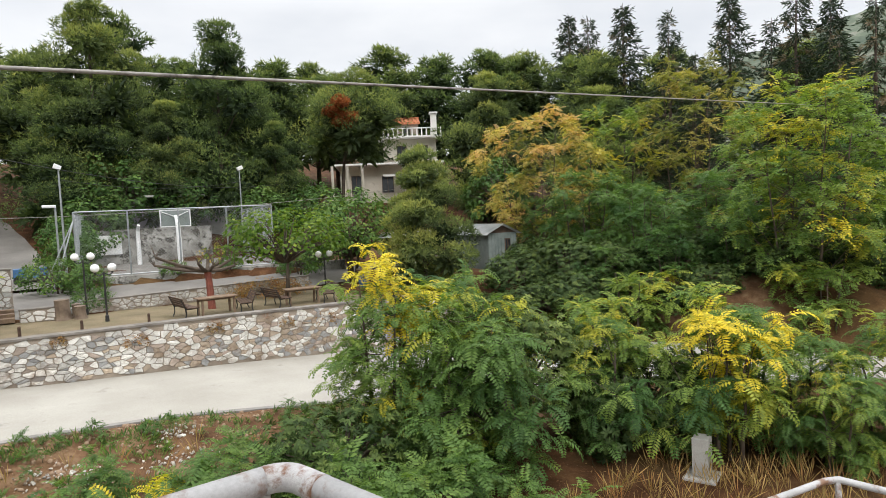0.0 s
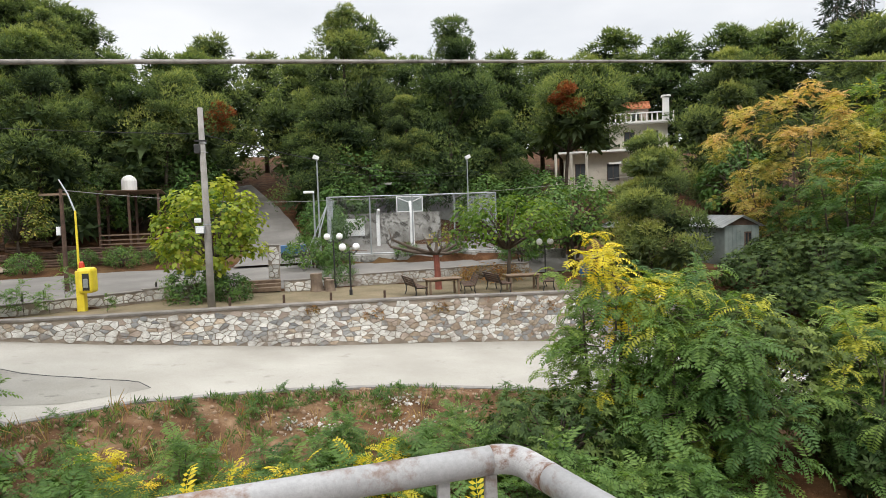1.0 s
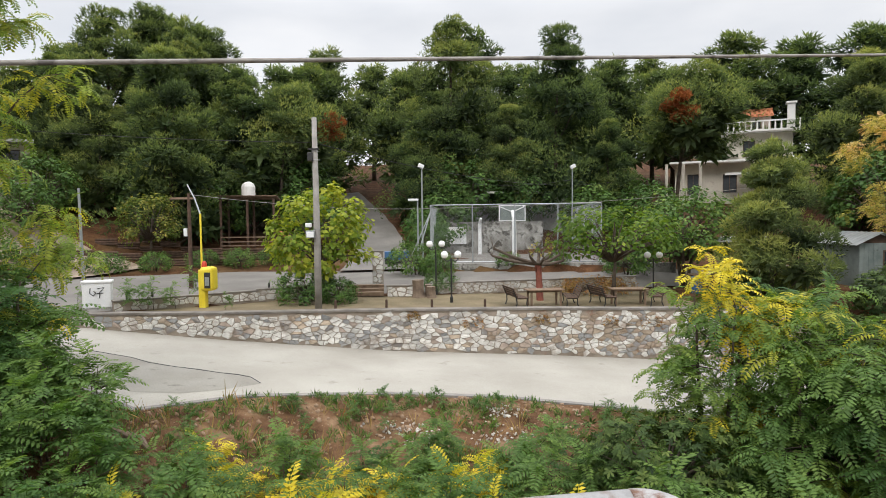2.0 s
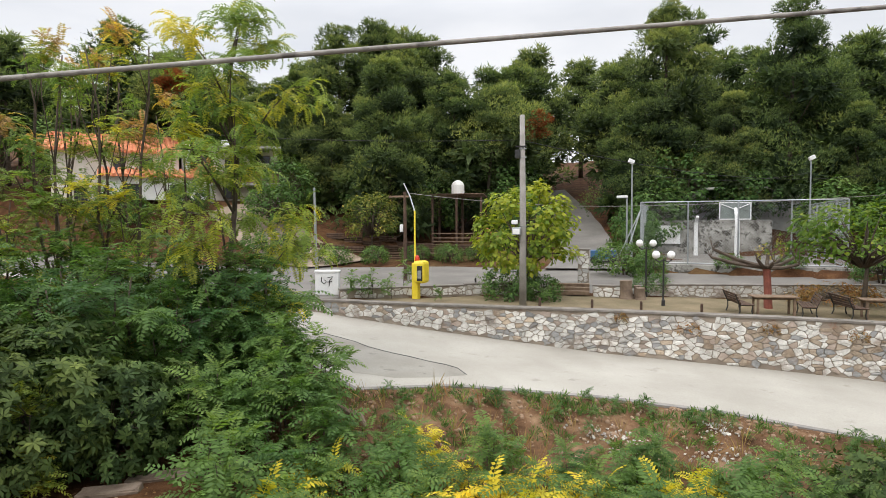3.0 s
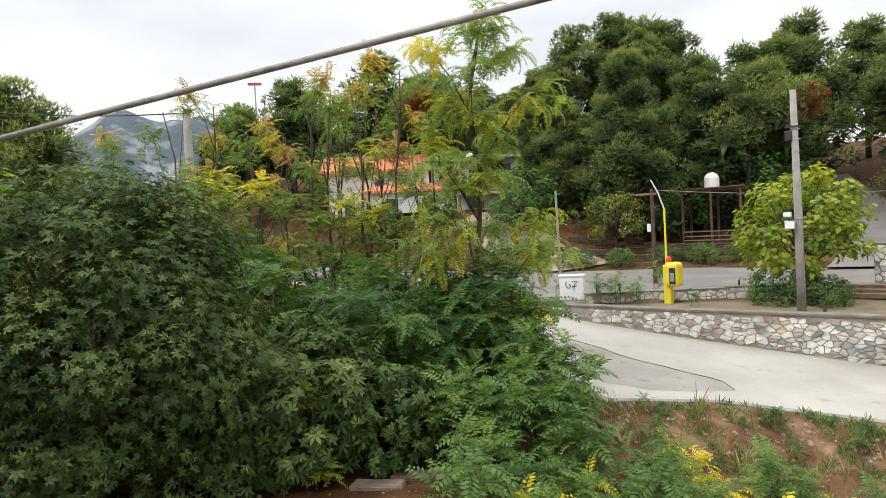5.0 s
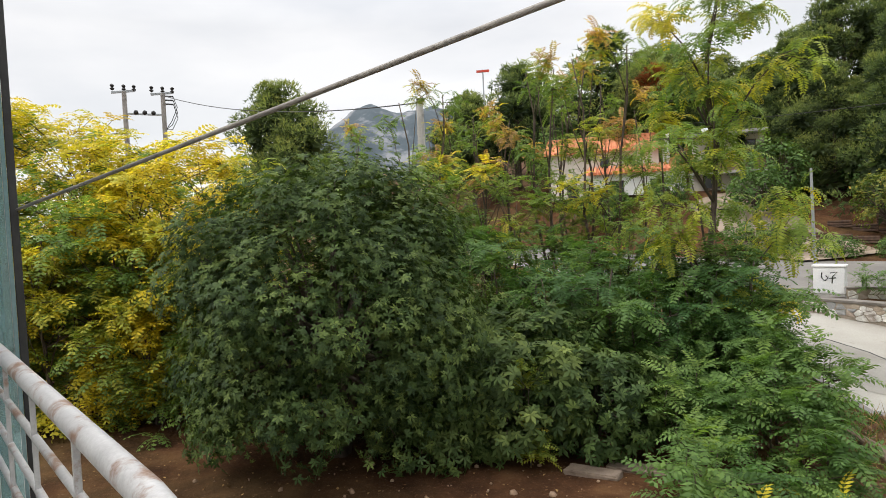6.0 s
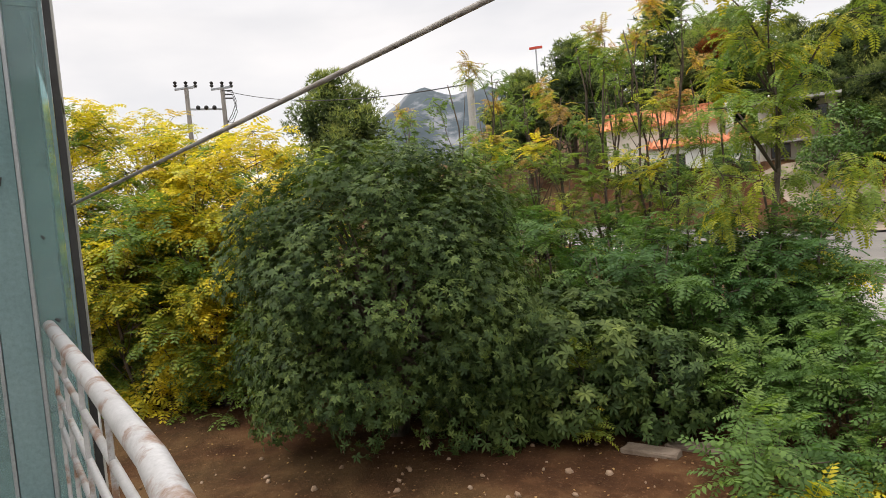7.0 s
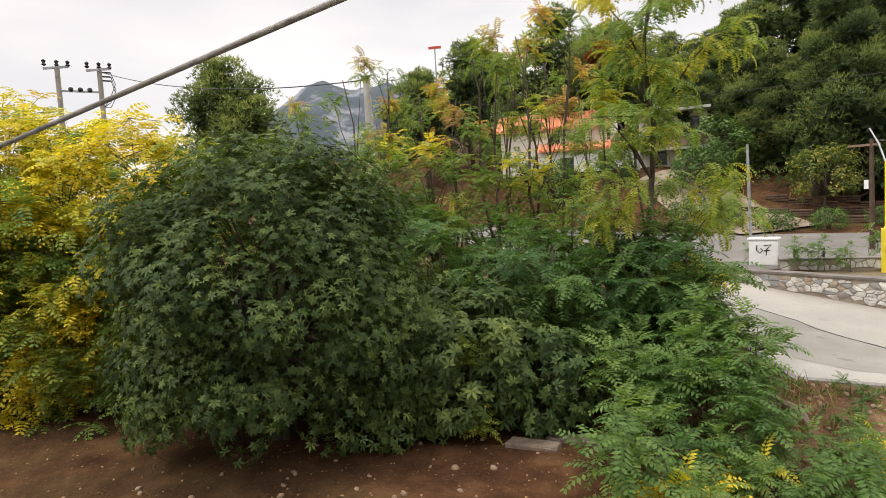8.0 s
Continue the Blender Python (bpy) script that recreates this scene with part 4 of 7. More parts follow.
for x, y, s, a in [(23.2, 20.6, 0.55, 30), (25.2, 19.4, 0.6, 100), (27, 17.6, 0.6, 200), (29, 15.6, 0.65, 300), (25.6, 22.4, 0.75, 60), (28.2, 20, 0.8, 160), (30.6, 18, 0.8, 240), (23.4, 23.6, 0.6, 330), (31.6, 14.2, 0.7, 20), (24.4, 27.4, 0.6, 50), (26.2, 28.2, 0.7, 150), (23.6, 25.6, 0.55, 250), (25.6, 25.2, 0.6, 350), (22.6, 25.8, 0.8, 10), (24.4, 24.2, 0.9, 80), (21.9, 23.6, 0.75, 170), (23.6, 22.4, 0.85, 220), (20.4, 25.2, 0.6, 120), (33.6, 9.6, 0.9, 40), (35.4, 11.2, 1.1, 130), (32.6, 12.2, 0.9, 290)]:
    copy_thing(under, pose(*stand(x, y), 0, 0, a)).scale = (s * 1.3, s * 1.3, s)

# far side of the road, towards the hut and beyond
plant("robinia_tree", feather_parts(41, 8.9, 4.6, 4.4, 420, 0.75, 7, (0.42, 0.07), (0.58, 0.25), 0.04, 4, shape=FROND_SMALL, top_heavy=0.6), stand(29.6, 14.4), "broad green locust tree with yellowing tips", "locust tree")
plant("locust_tree", feather_parts(42, 9.6, 5.6, 4.8, 380, 0.65, 7, (0.52, 0.1), (0.8, 0.4), 0.2, 3, "orange", FROND_SMALL), stand(28.6, 30.6), "locust tree in orange and yellow autumn leaf", "locust tree")
plant("locust_tree", feather_parts(43, 13.0, 5.2, 4.6, 300, 0.7, 7, (0.38, 0.08), (0.58, 0.3), 0.2, 3, "orange", FROND_SMALL), stand(38.6, 25.8), "tall olive and brown locust tree", "locust tree")
plant("locust_tree", feather_parts(44, 10.6, 4.2, 4.0, 200, 0.7, 7, (0.46, 0.08), (0.6, 0.2), 0.2, 3, "ail", FROND_SMALL), stand(34.5, 29.6), "yellow-green locust tree at the wood's edge", "locust tree")
dark = plant("tree_of_heaven", feather_parts(45, 5.2, 2.9, 2.6, 120, 0.8, 7, (0.15, 0.07), (0.42, 0.06), 0.05, 4, shape=FROND_SMALL), stand(27.2, 25.4), "dense dark green tree of heaven beyond the road", "tree of heaven", "dark trees beyond the road")
for x, y, s, a in [(27.2, 21.2, 0.8, 70), (29.6, 25.2, 0.85, 190), (33.5, 21.5, 0.95, 280), (27.4, 29.0, 0.75, 20), (35.5, 16.5, 1.2, 150), (38, 12, 1.25, 90), (34, 27.5, 0.9, 320), (24.0, 21.6, 0.6, 100), (26.2, 19.2, 0.6, 210), (28.6, 17.2, 0.6, 300), (31, 20, 0.9, 60), (32.5, 17.5, 0.8, 120)]:
    copy_thing(dark, pose(*stand(x, y), 0, 0, a)).scale = (s, s, s)
yel = plant("tree_of_heaven", feather_parts(46, 3.4, 1.6, 1.6, 36, 0.95, 7, (0.42, 0.06), None, 0.3, 3), stand(23.6, 19.4), "yellow-green sapling at the roadside", "sapling", "roadside saplings")
for x, y, s, a in [(28, 13.0, 0.9, 160), (33, 8.5, 1.2, 220), (21.0, 20.4, 0.7, 90)]:
    copy_thing(yel, pose(*stand(x, y), 0, 0, a)).scale = (s, s, s)

# the yellow-green conifer and the trees beside the hut
plant("conifer_tree", pine_parts(51, 9.0, 2.7, 15, 0.22, 0.0, 70, 0.56, 0.7, chip=0.2), stand(18.2, 28.6), "bushy yellow-green conifer beside the hut", "conifer")
plant("mulberry_tree", leafy_parts(52, 5.4, 2.6, 2.3, 3800, 0.24, "shrub", (0.5, 0.2), 0.25, oval_leaf(0.33), 60, 0.12), stand(16.4, 33.6), "round green mulberry tree beside the lane", "mulberry tree")
plant("mulberry_tree", leafy_parts(53, 4.2, 2.9, 2.1, 2000, 0.24, "lime", (0.12, 0.2), 0.5, oval_leaf(0.33), 44, 0.13, 1), stand(11.0, 29.9), "mulberry tree with a spreading light green crown in the garden", "mulberry tree")
plant("conifer_tree", pine_parts(54, 2.3, 1.5, 6, 0.1, 0.0, 50, 0.66, 0.7, chip=0.17), stand(19.2, 26.7), "low yellow-green conifer before the hut", "conifer")

# garden tree with lime leaves and the shrubs round it
plant("lime_tree", leafy_parts(55, 5.2, 2.35, 2.2, 3000, 0.27, "lime", (0.62, 0.2), 0.2, oval_leaf(0.36), 32, 0.11, 1, 0.27), stand(-2.75, 30.2), "young tree with yellow-green leaves in the garden", "tree")
shrub = plant("oleander_shrub", leafy_parts(56, 1.9, 1.7, 1.4, 2300, 0.2, "shrub", (0.4, 0.2), 0.0, oval_leaf(0.18), 36, 0.05), stand(2.0, 38.3), "dense green shrub at the lane's edge", "shrub", "round roadside shrubs")
for x, y, s, a in [(-17.0, 41.0, 0.72, 20), (-14.4, 42.0, 0.68, 100), (-11.9, 43.4, 0.6, 200), (-9.6, 43.8, 0.7, 300), (-7.4, 44.0, 0.62, 50), (-20.2, 41.4, 0.7, 140), (3.2, 37.6, 0.75, 80), (-3.4, 29.0, 0.8, 210), (-2.0, 28.9, 0.6, 260),
                   (2.9, 32.2, 0.5, 0), (7.6, 38.6, 0.45, 120), (10.6, 38.0, 0.42, 170), (14.2, 36.2, 0.9, 30), (-22.5, 42, 1.1, 60), (15.8, 39, 1.0, 0), (17.8, 38, 1.2, 90)]:
    copy_thing(shrub, pose(*stand(x, y), 0, 0, a)).scale = (s, s, s)
plant("small_tree", leafy_parts(57, 4.6, 1.9, 1.8, 2600, 0.2, "orange", (0.18, 0.12), 0.22, oval_leaf(0.33), 44, 0.1, 1), stand(-15.8, 45.2), "small olive-brown tree on the red earth slope", "tree")
plant("small_tree", leafy_parts(58, 5.5, 2.8, 2.6, 2600, 0.3, "shrub", (0.3, 0.16), 0.1, oval_leaf(0.33), 50, 0.1, 1), stand(12.5, 56.0), "dark broadleaf tree above the court", "tree")
for x, y, s, a in [(17.5, 52, 1.0, 70), (22.5, 58, 0.9, 10), (22, 51, 0.9, 300), (3.4, 49.5, 0.7, 40), (3.0, 45.5, 0.5, 75), (-5.2, 52.5, 0.7, 140), (5.2, 55, 1.0, 250), (-6.6, 56, 0.9, 60), (8, 57.5, 1.2, 20), (-8, 60, 1.3, 110),
                   (-14, 55, 1.0, 210), (-20, 56, 1.1, 320), (-25, 50, 0.9, 80), (-24.5, 46, 0.7, 180), (14.5, 62, 1.3, 30), (21, 62, 1.3, 130), (-33, 55, 1.0, 230), (38, 46, 1.2, 50), (44, 36, 1.2, 160), (-36, 43, 0.8, 270), (-31.6, 45.6, 0.55, 15), (-46, 48, 1.1, 90)]:
    copy_thing(bpy.data.objects["small_tree.001"], pose(*stand(x, y), 0, 0, a)).scale = (s, s, s)

# slender half-bare trees left of the road
plant("tree_of_heaven", feather_parts(61, 10.6, 2.35, 2.2, 168, 0.75, 7, (0.49, 0.06), (0.7, 0.02), 0.14, 1, trunk_r=0.11, top_heavy=0.3, wobble=0.5, fill=0.7, limb_p=0.7, shape=FROND_DROOP, up=0.2), stand(-9.3, 16.2), "tall tree of heaven with open feathered crown", "tree of heaven")
slim = plant("tree_of_heaven", feather_parts(62, 11.4, 1.7, 1.6, 66, 0.52, 6, (0.45, 0.05), (1.0, 0.16), 0.3, 2, trunk_r=0.07, wobble=0.5, limb_p=0.7, shape=FROND_FERN, up=0.2), stand(-13.4, 17.0), "slender tree with thin yellowing and browned leaves", "tree of heaven", "slender trees")
for x, y, s, a in [(-15.6, 16.4, 0.98, 130), (-14.6, 18.0, 0.95, 250), (-18.4, 13.6, 0.92, 20), (-12.2, 17.8, 0.8, 310), (-17.6, 16.0, 0.8, 180), (-21, 16, 0.85, 70), (-16.6, 18.4, 0.95, 95), (-19.6, 17.6, 0.9, 205), (-23, 13.5, 0.85, 300)]:
    copy_thing(slim, pose(*stand(x, y), 0, 0, a)).scale = (s, s, s)
mid_tree = plant("tree_of_heaven", feather_parts(64, 6.4, 1.5, 1.4, 66, 0.6, 7, (0.4, 0.08), (0.6, 0.1), 0.25, 2, trunk_r=0.05, shape=FROND_FERN, up=0.3), stand(-15.6, 14.4), "slim tree of heaven with fresh green leaves", "tree of heaven", "slim trees of heaven")
for x, y, s, a in [(-14.0, 15.6, 0.9, 80), (-17.2, 13.2, 1.0, 200), (-12.6, 16.4, 0.85, 310), (-19.4, 14.6, 1.1, 150), (-18.2, 10.8, 0.95, 20)]:
    copy_thing(mid_tree, pose(*stand(x, y), 0, 0, a)).scale = (s, s, s)
low = plant("tree_of_heaven", feather_parts(63, 3.8, 1.9, 1.8, 72, 0.72, 7, (0.2, 0.08), None, 0.05, 4, shape=FROND_FERN, up=0.4), stand(-10.6, 12.6), "low tree of heaven with broad green feathered leaves", "tree of heaven", "low trees of heaven")
for x, y, s, a in [(-9.2, 13.6, 0.8, 40), (-12.6, 12.4, 1.0, 150), (-10.4, 15.0, 0.9, 260), (-14.8, 12.0, 1.1, 330), (-13.0, 14.8, 1.1, 80), (-17.6, 11.2, 1.3, 200), (-16.5, 14.2, 1.25, 140), (-20.5, 12.5, 1.4, 60), (-8.6, 15.2, 0.95, 15), (-9.9, 15.8, 1.0, 110), (-8.8, 16.6, 0.8, 220), (-7.8, 14.9, 0.65, 310), (-11.4, 16.6, 0.9, 70)]:
    copy_thing(low, pose(*stand(x, y), 0, 0, a)).scale = (s, s, s)

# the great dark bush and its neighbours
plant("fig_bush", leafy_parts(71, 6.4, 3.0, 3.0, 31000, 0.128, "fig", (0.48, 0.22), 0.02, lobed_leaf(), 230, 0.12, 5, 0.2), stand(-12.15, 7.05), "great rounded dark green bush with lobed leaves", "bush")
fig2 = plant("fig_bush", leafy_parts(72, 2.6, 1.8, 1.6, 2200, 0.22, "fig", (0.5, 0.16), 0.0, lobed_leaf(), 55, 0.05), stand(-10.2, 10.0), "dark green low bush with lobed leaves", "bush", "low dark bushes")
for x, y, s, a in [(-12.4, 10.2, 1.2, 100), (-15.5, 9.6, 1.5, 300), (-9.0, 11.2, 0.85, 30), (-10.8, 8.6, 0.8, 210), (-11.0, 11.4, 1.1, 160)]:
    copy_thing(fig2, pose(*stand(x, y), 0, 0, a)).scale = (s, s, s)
plant("acacia_tree", feather_parts(73, 8.6, 4.2, 3.8, 620, 0.66, 7, (0.55, 0.1), (0.74, 0.58), 0.1, 3, shape=FROND_SMALL), stand(-22.0, 2.6), "locust tree turned bright golden yellow", "locust tree")
plant("acacia_tree", feather_parts(74, 7.4, 3.4, 3.2, 460, 0.66, 7, (0.53, 0.1), (0.73, 0.5), 0.08, 3, shape=FROND_SMALL), stand(-18.6, 5.6), "locust tree in yellow and green leaf", "locust tree")
plant("acacia_tree", feather_parts(75, 7.4, 3.6, 3.2, 300, 0.65, 7, (0.48, 0.12), (0.77, 0.5), 0.1, 3, shape=FROND_SMALL), stand(-25.0, 7.6), "yellowing locust tree behind the dark bush", "locust tree")
gold = plant("acacia_tree", feather_parts(77, 5.6, 2.6, 2.4, 300, 0.62, 7, (0.5, 0.1), (0.73, 0.32), 0.03, 3, shape=FROND_SMALL), stand(-18.4, 3.0), "low locust tree turning from green to yellow", "locust tree", "low locust trees")
for x, y, s, a in [(-20.4, 0.8, 1.05, 120), (-17.4, 5.0, 0.9, 240), (-22.4, 4.8, 1.15, 50)]:
    copy_thing(gold, pose(*stand(x, y), 0, 0, a)).scale = (s, s, s)
copy_thing(pines[3], pose(*stand(-56, 8), 0, 0, 40)).scale = (0.5, 0.5, 0.72)
plant("sapling", feather_parts(76, 1.6, 0.4, 0.4, 12, 0.45, 8, (0.54, 0.03), None, 0.3, 1, trunk_r=0.02, shape=FROND_FERN, up=0.8), stand(-9.1, 9.6), "lime-green sapling before dark bushes", "sapling")

# ferny saplings over the bank
saps = [plant("sapling", feather_parts(81 + k, (1.3, 1.0, 1.5, 0.7)[k], 0.5, 0.5, (7, 7, 7, 3)[k], 0.52, 8, ((0.3, 0.12), (0.5, 0.14), (0.22, 0.1), (0.24, 0.08))[k], ((0.62, 0.1), (0.74, 0.4), None, None)[k], 0.25, 1, trunk_r=0.018, shape=FROND_FERN, up=0.45), stand(x, y),
              ("green sapling with feathered leaves on the bank", "yellowing sapling with feathered leaves on the bank", "dark green sapling with feathered leaves on the bank", "tiny green seedling at the road edge")[k], "sapling", "saplings on the bank")
        for k, (x, y) in enumerate([(-5.2, 12.0), (-2.2, 12.6), (0.6, 13.2), (1.4, 18.7)])]
saps[3].scale = (0.45, 0.45, 0.45)
random.seed(5)
spots = []
while len(spots) < 150:
    x = random.uniform(-8.5, 7.5)
    y = random.uniform(6.5, 14.7 if x > -4.5 else 13.8)
    if -x / (y - 1.7) > 0.74 and y < 12.6:
        continue
    # a bare stony patch stays open
    if noise.noise((x * 0.55, y * 0.55, 3.3)) < -0.22 and y > 12.5:
        continue
    if all((x - a) ** 2 + (y - b) ** 2 > 0.45 for a, b in spots):
        spots.append((x, y))
for k, (x, y) in enumerate(spots):
    s = random.uniform(0.75, 1.35) * (0.75 if y > 13.5 else 1.0)
    src = saps[random.choice((0, 1, 1, 2, 2) if -5 < x < 4 else (0, 2, 2)) if noise.noise((x * 0.4, y * 0.4, 9)) < 0.12 or not -4.5 < x < 3 or k % 2 else 1]
    copy_thing(src, pose(*stand(x, y), 0, 0, random.uniform(0, 360))).scale = (s, s, s)
for k in range(40):
    x = random.uniform(-5.5, 8)
    y = road_near(x) - random.uniform(0.35, 2.6)
    s = random.uniform(0.22, 0.5)
    copy_thing(saps[3], pose(*stand(x, y), 0, 0, random.uniform(0, 360))).scale = (s, s, s)
for x, y, s in [(-6.6, 13.8, 1.5), (-6.0, 14.4, 1.3), (-7.2, 14.6, 1.4)]:
    copy_thing(saps[2], pose(*stand(x, y), 0, 0, random.uniform(0, 360))).scale = (s, s, s)

# weeds on the terrace beside the cabinet and the booth
for x, y, s in [(-10.2, 26.9, 0.75), (-9.3, 27.2, 0.85), (-8.5, 27.4, 0.7), (-8.6, 29.6, 0.9), (-6.4, 27.0, 0.45), (-12.4, 27.6, 0.5), (-1.6, 27.4, 0.4)]:
    copy_thing(saps[2], pose(*stand(x, y), 0, 0, random.uniform(0, 360))).scale = (s, s, s)
# shrivelled orange-brown sprays hang over the dark bushes
dead = plant("dead_branch", feather_parts(78, 2.6, 0.5, 0.5, 8, 0.45, 5, (0.99, 0.02), None, 0.6, 2, trunk_r=0.025, shape=FROND_DROOP, up=0.0), stand(-13.5, 11.4), "dead branch with shrivelled orange-brown leaves", "dead branch", "dead branches")
for x, y, s in [(-12.7, 12.4, 1.0), (-10.6, 13.2, 0.85)]:
    copy_thing(dead, pose(*stand(x, y), 0, 0, 140 * s)).scale = (s, s, s)

# ---------------- far country ----------------
def ridge(name, az0, az1, dist, profile, material, label, depth=0.35, n=90, rows=22, seed=1, base=-20):
    """A hill seen far off: real relief whose crest follows a smooth profile of heights."""
    vs = []
    for j in range(rows):
        v = j / (rows - 1)
        for i in range(n):
            u = i / (n - 1)
            a = radians(az0 + (az1 - az0) * u)
            d = dist * (1 - depth * (1 - v))
            crest = float(np.interp(u, [p[0] for p in profile], [p[1] for p in profile]))
            rough = noise.fractal((u * 9 + seed, v * 4, seed), 1.0, 2.0, 5)
            z = base + (crest - base) * (math.sin(v * math.pi / 2) ** 1.3) * (1 + 0.05 * rough * (0.3 + v))
            vs.append((-math.sin(a) * d, math.cos(a) * d, z))
    idx = np.arange(rows * n).reshape(rows, n)
    q = np.stack([idx[:-1, :-1], idx[:-1, 1:], idx[1:, 1:], idx[1:, :-1]], -1).reshape(-1, 4)
    me = array_mesh(name, np.array(vs), q)
    me.materials.append(material)
    me.polygons.foreach_set("use_smooth", [True] * len(me.polygons))
    return tagged(new(name, me), label, "mountain", kind="structure")


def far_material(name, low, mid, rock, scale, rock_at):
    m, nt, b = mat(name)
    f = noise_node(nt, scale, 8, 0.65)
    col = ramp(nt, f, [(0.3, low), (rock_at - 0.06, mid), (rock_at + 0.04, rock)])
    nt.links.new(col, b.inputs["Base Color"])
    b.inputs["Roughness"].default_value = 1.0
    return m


# distance haze is painted into the mountain's colours as a blue-grey tint
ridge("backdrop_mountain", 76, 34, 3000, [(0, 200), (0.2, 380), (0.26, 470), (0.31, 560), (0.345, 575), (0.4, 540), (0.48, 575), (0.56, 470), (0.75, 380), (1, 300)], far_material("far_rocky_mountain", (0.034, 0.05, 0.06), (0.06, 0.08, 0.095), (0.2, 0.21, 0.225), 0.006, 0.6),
      "rocky mountain in the distance tinted with bluish haze", seed=4)
ridge("backdrop_hill", -40, -100, 520, [(0, 60), (0.2, 80), (0.36, 112), (0.5, 124), (1, 120)], far_material("wooded_hill", (0.06, 0.085, 0.06), (0.1, 0.125, 0.085), (0.17, 0.18, 0.14), 0.09, 0.6),
      "grey-green wooded hill behind the firs", seed=9)


# ---------------- houses ----------------
def window(parent, x0, x1, z0, z1, y, shutters=False):
    """A window in a wall that faces -y: reveal, frame, glass and sill."""
    bm = bmesh.new()
    for a, b, c, d in ((x0, x0 + 0.07, z0, z1), (x1 - 0.07, x1, z0, z1), (x0 + 0.07, x1 - 0.07, z1 - 0.07, z1), (x0 + 0.07, x1 - 0.07, z0, z0 + 0.07), ((x0 + x1) / 2 - 0.03, (x0 + x1) / 2 + 0.03, z0 + 0.07, z1 - 0.07)):
        box(bm, a, b, y - 0.05, y + 0.05, c, d)
    w = part("window", bm, M["dark_wood"], parent)
    bm = bmesh.new()
    box(bm, x0 + 0.07, x1 - 0.07, y - 0.01, y + 0.01, z0 + 0.07, z1 - 0.07)
    part("pane", bm, M["glass_dark"], w)
    bm = bmesh.new()
    box(bm, x0 - 0.08, x1 + 0.08, y - 0.14, y - 0.052, z0 - 0.08, z0 - 0.005)
    part("sill", bm, M["concrete"], w)
    return w


def wall_with_openings(bm, x0, x1, z0, z1, y0, y1, holes):
    """A wall slab along x cut by rectangular openings (x0, x1, z0, z1)."""
    xs = sorted({x0, x1, *[h[0] for h in holes], *[h[1] for h in holes]})
    for a, b in zip(xs, xs[1:]):
        cut = sorted((h[2], h[3]) for h in holes if h[0] <= a + 1e-6 and h[1] >= b - 1e-6)
        z = z0
        for c, d in cut:
            if c > z:
                box(bm, a, b, y0, y1, z, c)
            z = d
        if z < z1:
            box(bm, a, b, y0, y1, z, z1)


def tile_roof(parent, x0, x1, y0, y1, z0, rise, over=0.5, ridge_x=True):
    """A pitched roof of barrel-tile courses running up to a ridge along x, closed at its gables."""
    bm = bmesh.new()
    ym = (y0 + y1) / 2
    n = max(4, int((x1 - x0 + 2 * over) / 0.45))
    for side in (-1, 1):
        ye = ym + side * ((y1 - y0) / 2 + over)
        ze = z0 - over * rise / ((y1 - y0) / 2)
        for k in range(n):
            x = x0 - over + (x1 - x0 + 2 * over) * (k + 0.5) / n
            tube(bm, (x, ye, ze + 0.10), (x, ym, z0 + rise + 0.10), 0.17, 0.17, 6)
        a = [bm.verts.new(c) for c in ((x0 - over, ye, ze), (x1 + over, ye, ze), (x1 + over, ym, z0 + rise), (x0 - over, ym, z0 + rise), (x0 - over, ye, ze + 0.12), (x1 + over, ye, ze + 0.12), (x1 + over, ym, z0 + rise + 0.12), (x0 - over, ym, z0 + rise + 0.12))]
        for f in ((0, 1, 2, 3), (7, 6, 5, 4), (0, 4, 5, 1), (1, 5, 6, 2), (3, 7, 4, 0)):
            bm.faces.new([a[i] for i in f])
    tube(bm, (x0 - over, ym, z0 + rise + 0.16), (x1 + over, ym, z0 + rise + 0.16), 0.2, 0.2, 8)
    part("roof", bm, M["roof"], parent)
    bm = bmesh.new()
    for x in (x0, x1 - 0.25):
        vs = [bm.verts.new(c) for c in ((x, y0, z0), (x, y1, z0), (x, ym, z0 + rise - 0.02), (x + 0.25, y0, z0), (x + 0.25, y1, z0), (x + 0.25, ym, z0 + rise - 0.02))]
        for f in ((0, 2, 1), (3, 4, 5), (0, 3, 5, 2), (1, 2, 5, 4), (0, 1, 4, 3)):
            bm.faces.new([vs[i] for i in f])
    part("gable", bm, M["plaster"], parent)


def house_body(parent, x0, x1, y0, y1, z0, z1, holes, material):
    bm = bmesh.new()
    wall_with_openings(bm, x0, x1, z0, z1, y0, y0 + 0.3, holes)
    box(bm, x0, x0 + 0.3, y0 + 0.3, y1, z0, z1)
    box(bm, x1 - 0.3, x1, y0 + 0.3, y1, z0, z1)
    box(bm, x0 + 0.3, x1 - 0.3, y1 - 0.3, y1, z0, z1)
    box(bm, x0 + 0.3, x1 - 0.3, y0 + 0.3, y1 - 0.3, z1 - 0.2, z1)
    bmesh.ops.remove_doubles(bm, verts=bm.verts[:], dist=0.001)
    part("wall", bm, material, parent)
    for h in holes:
        window(parent, *h, y0 + 0.12)


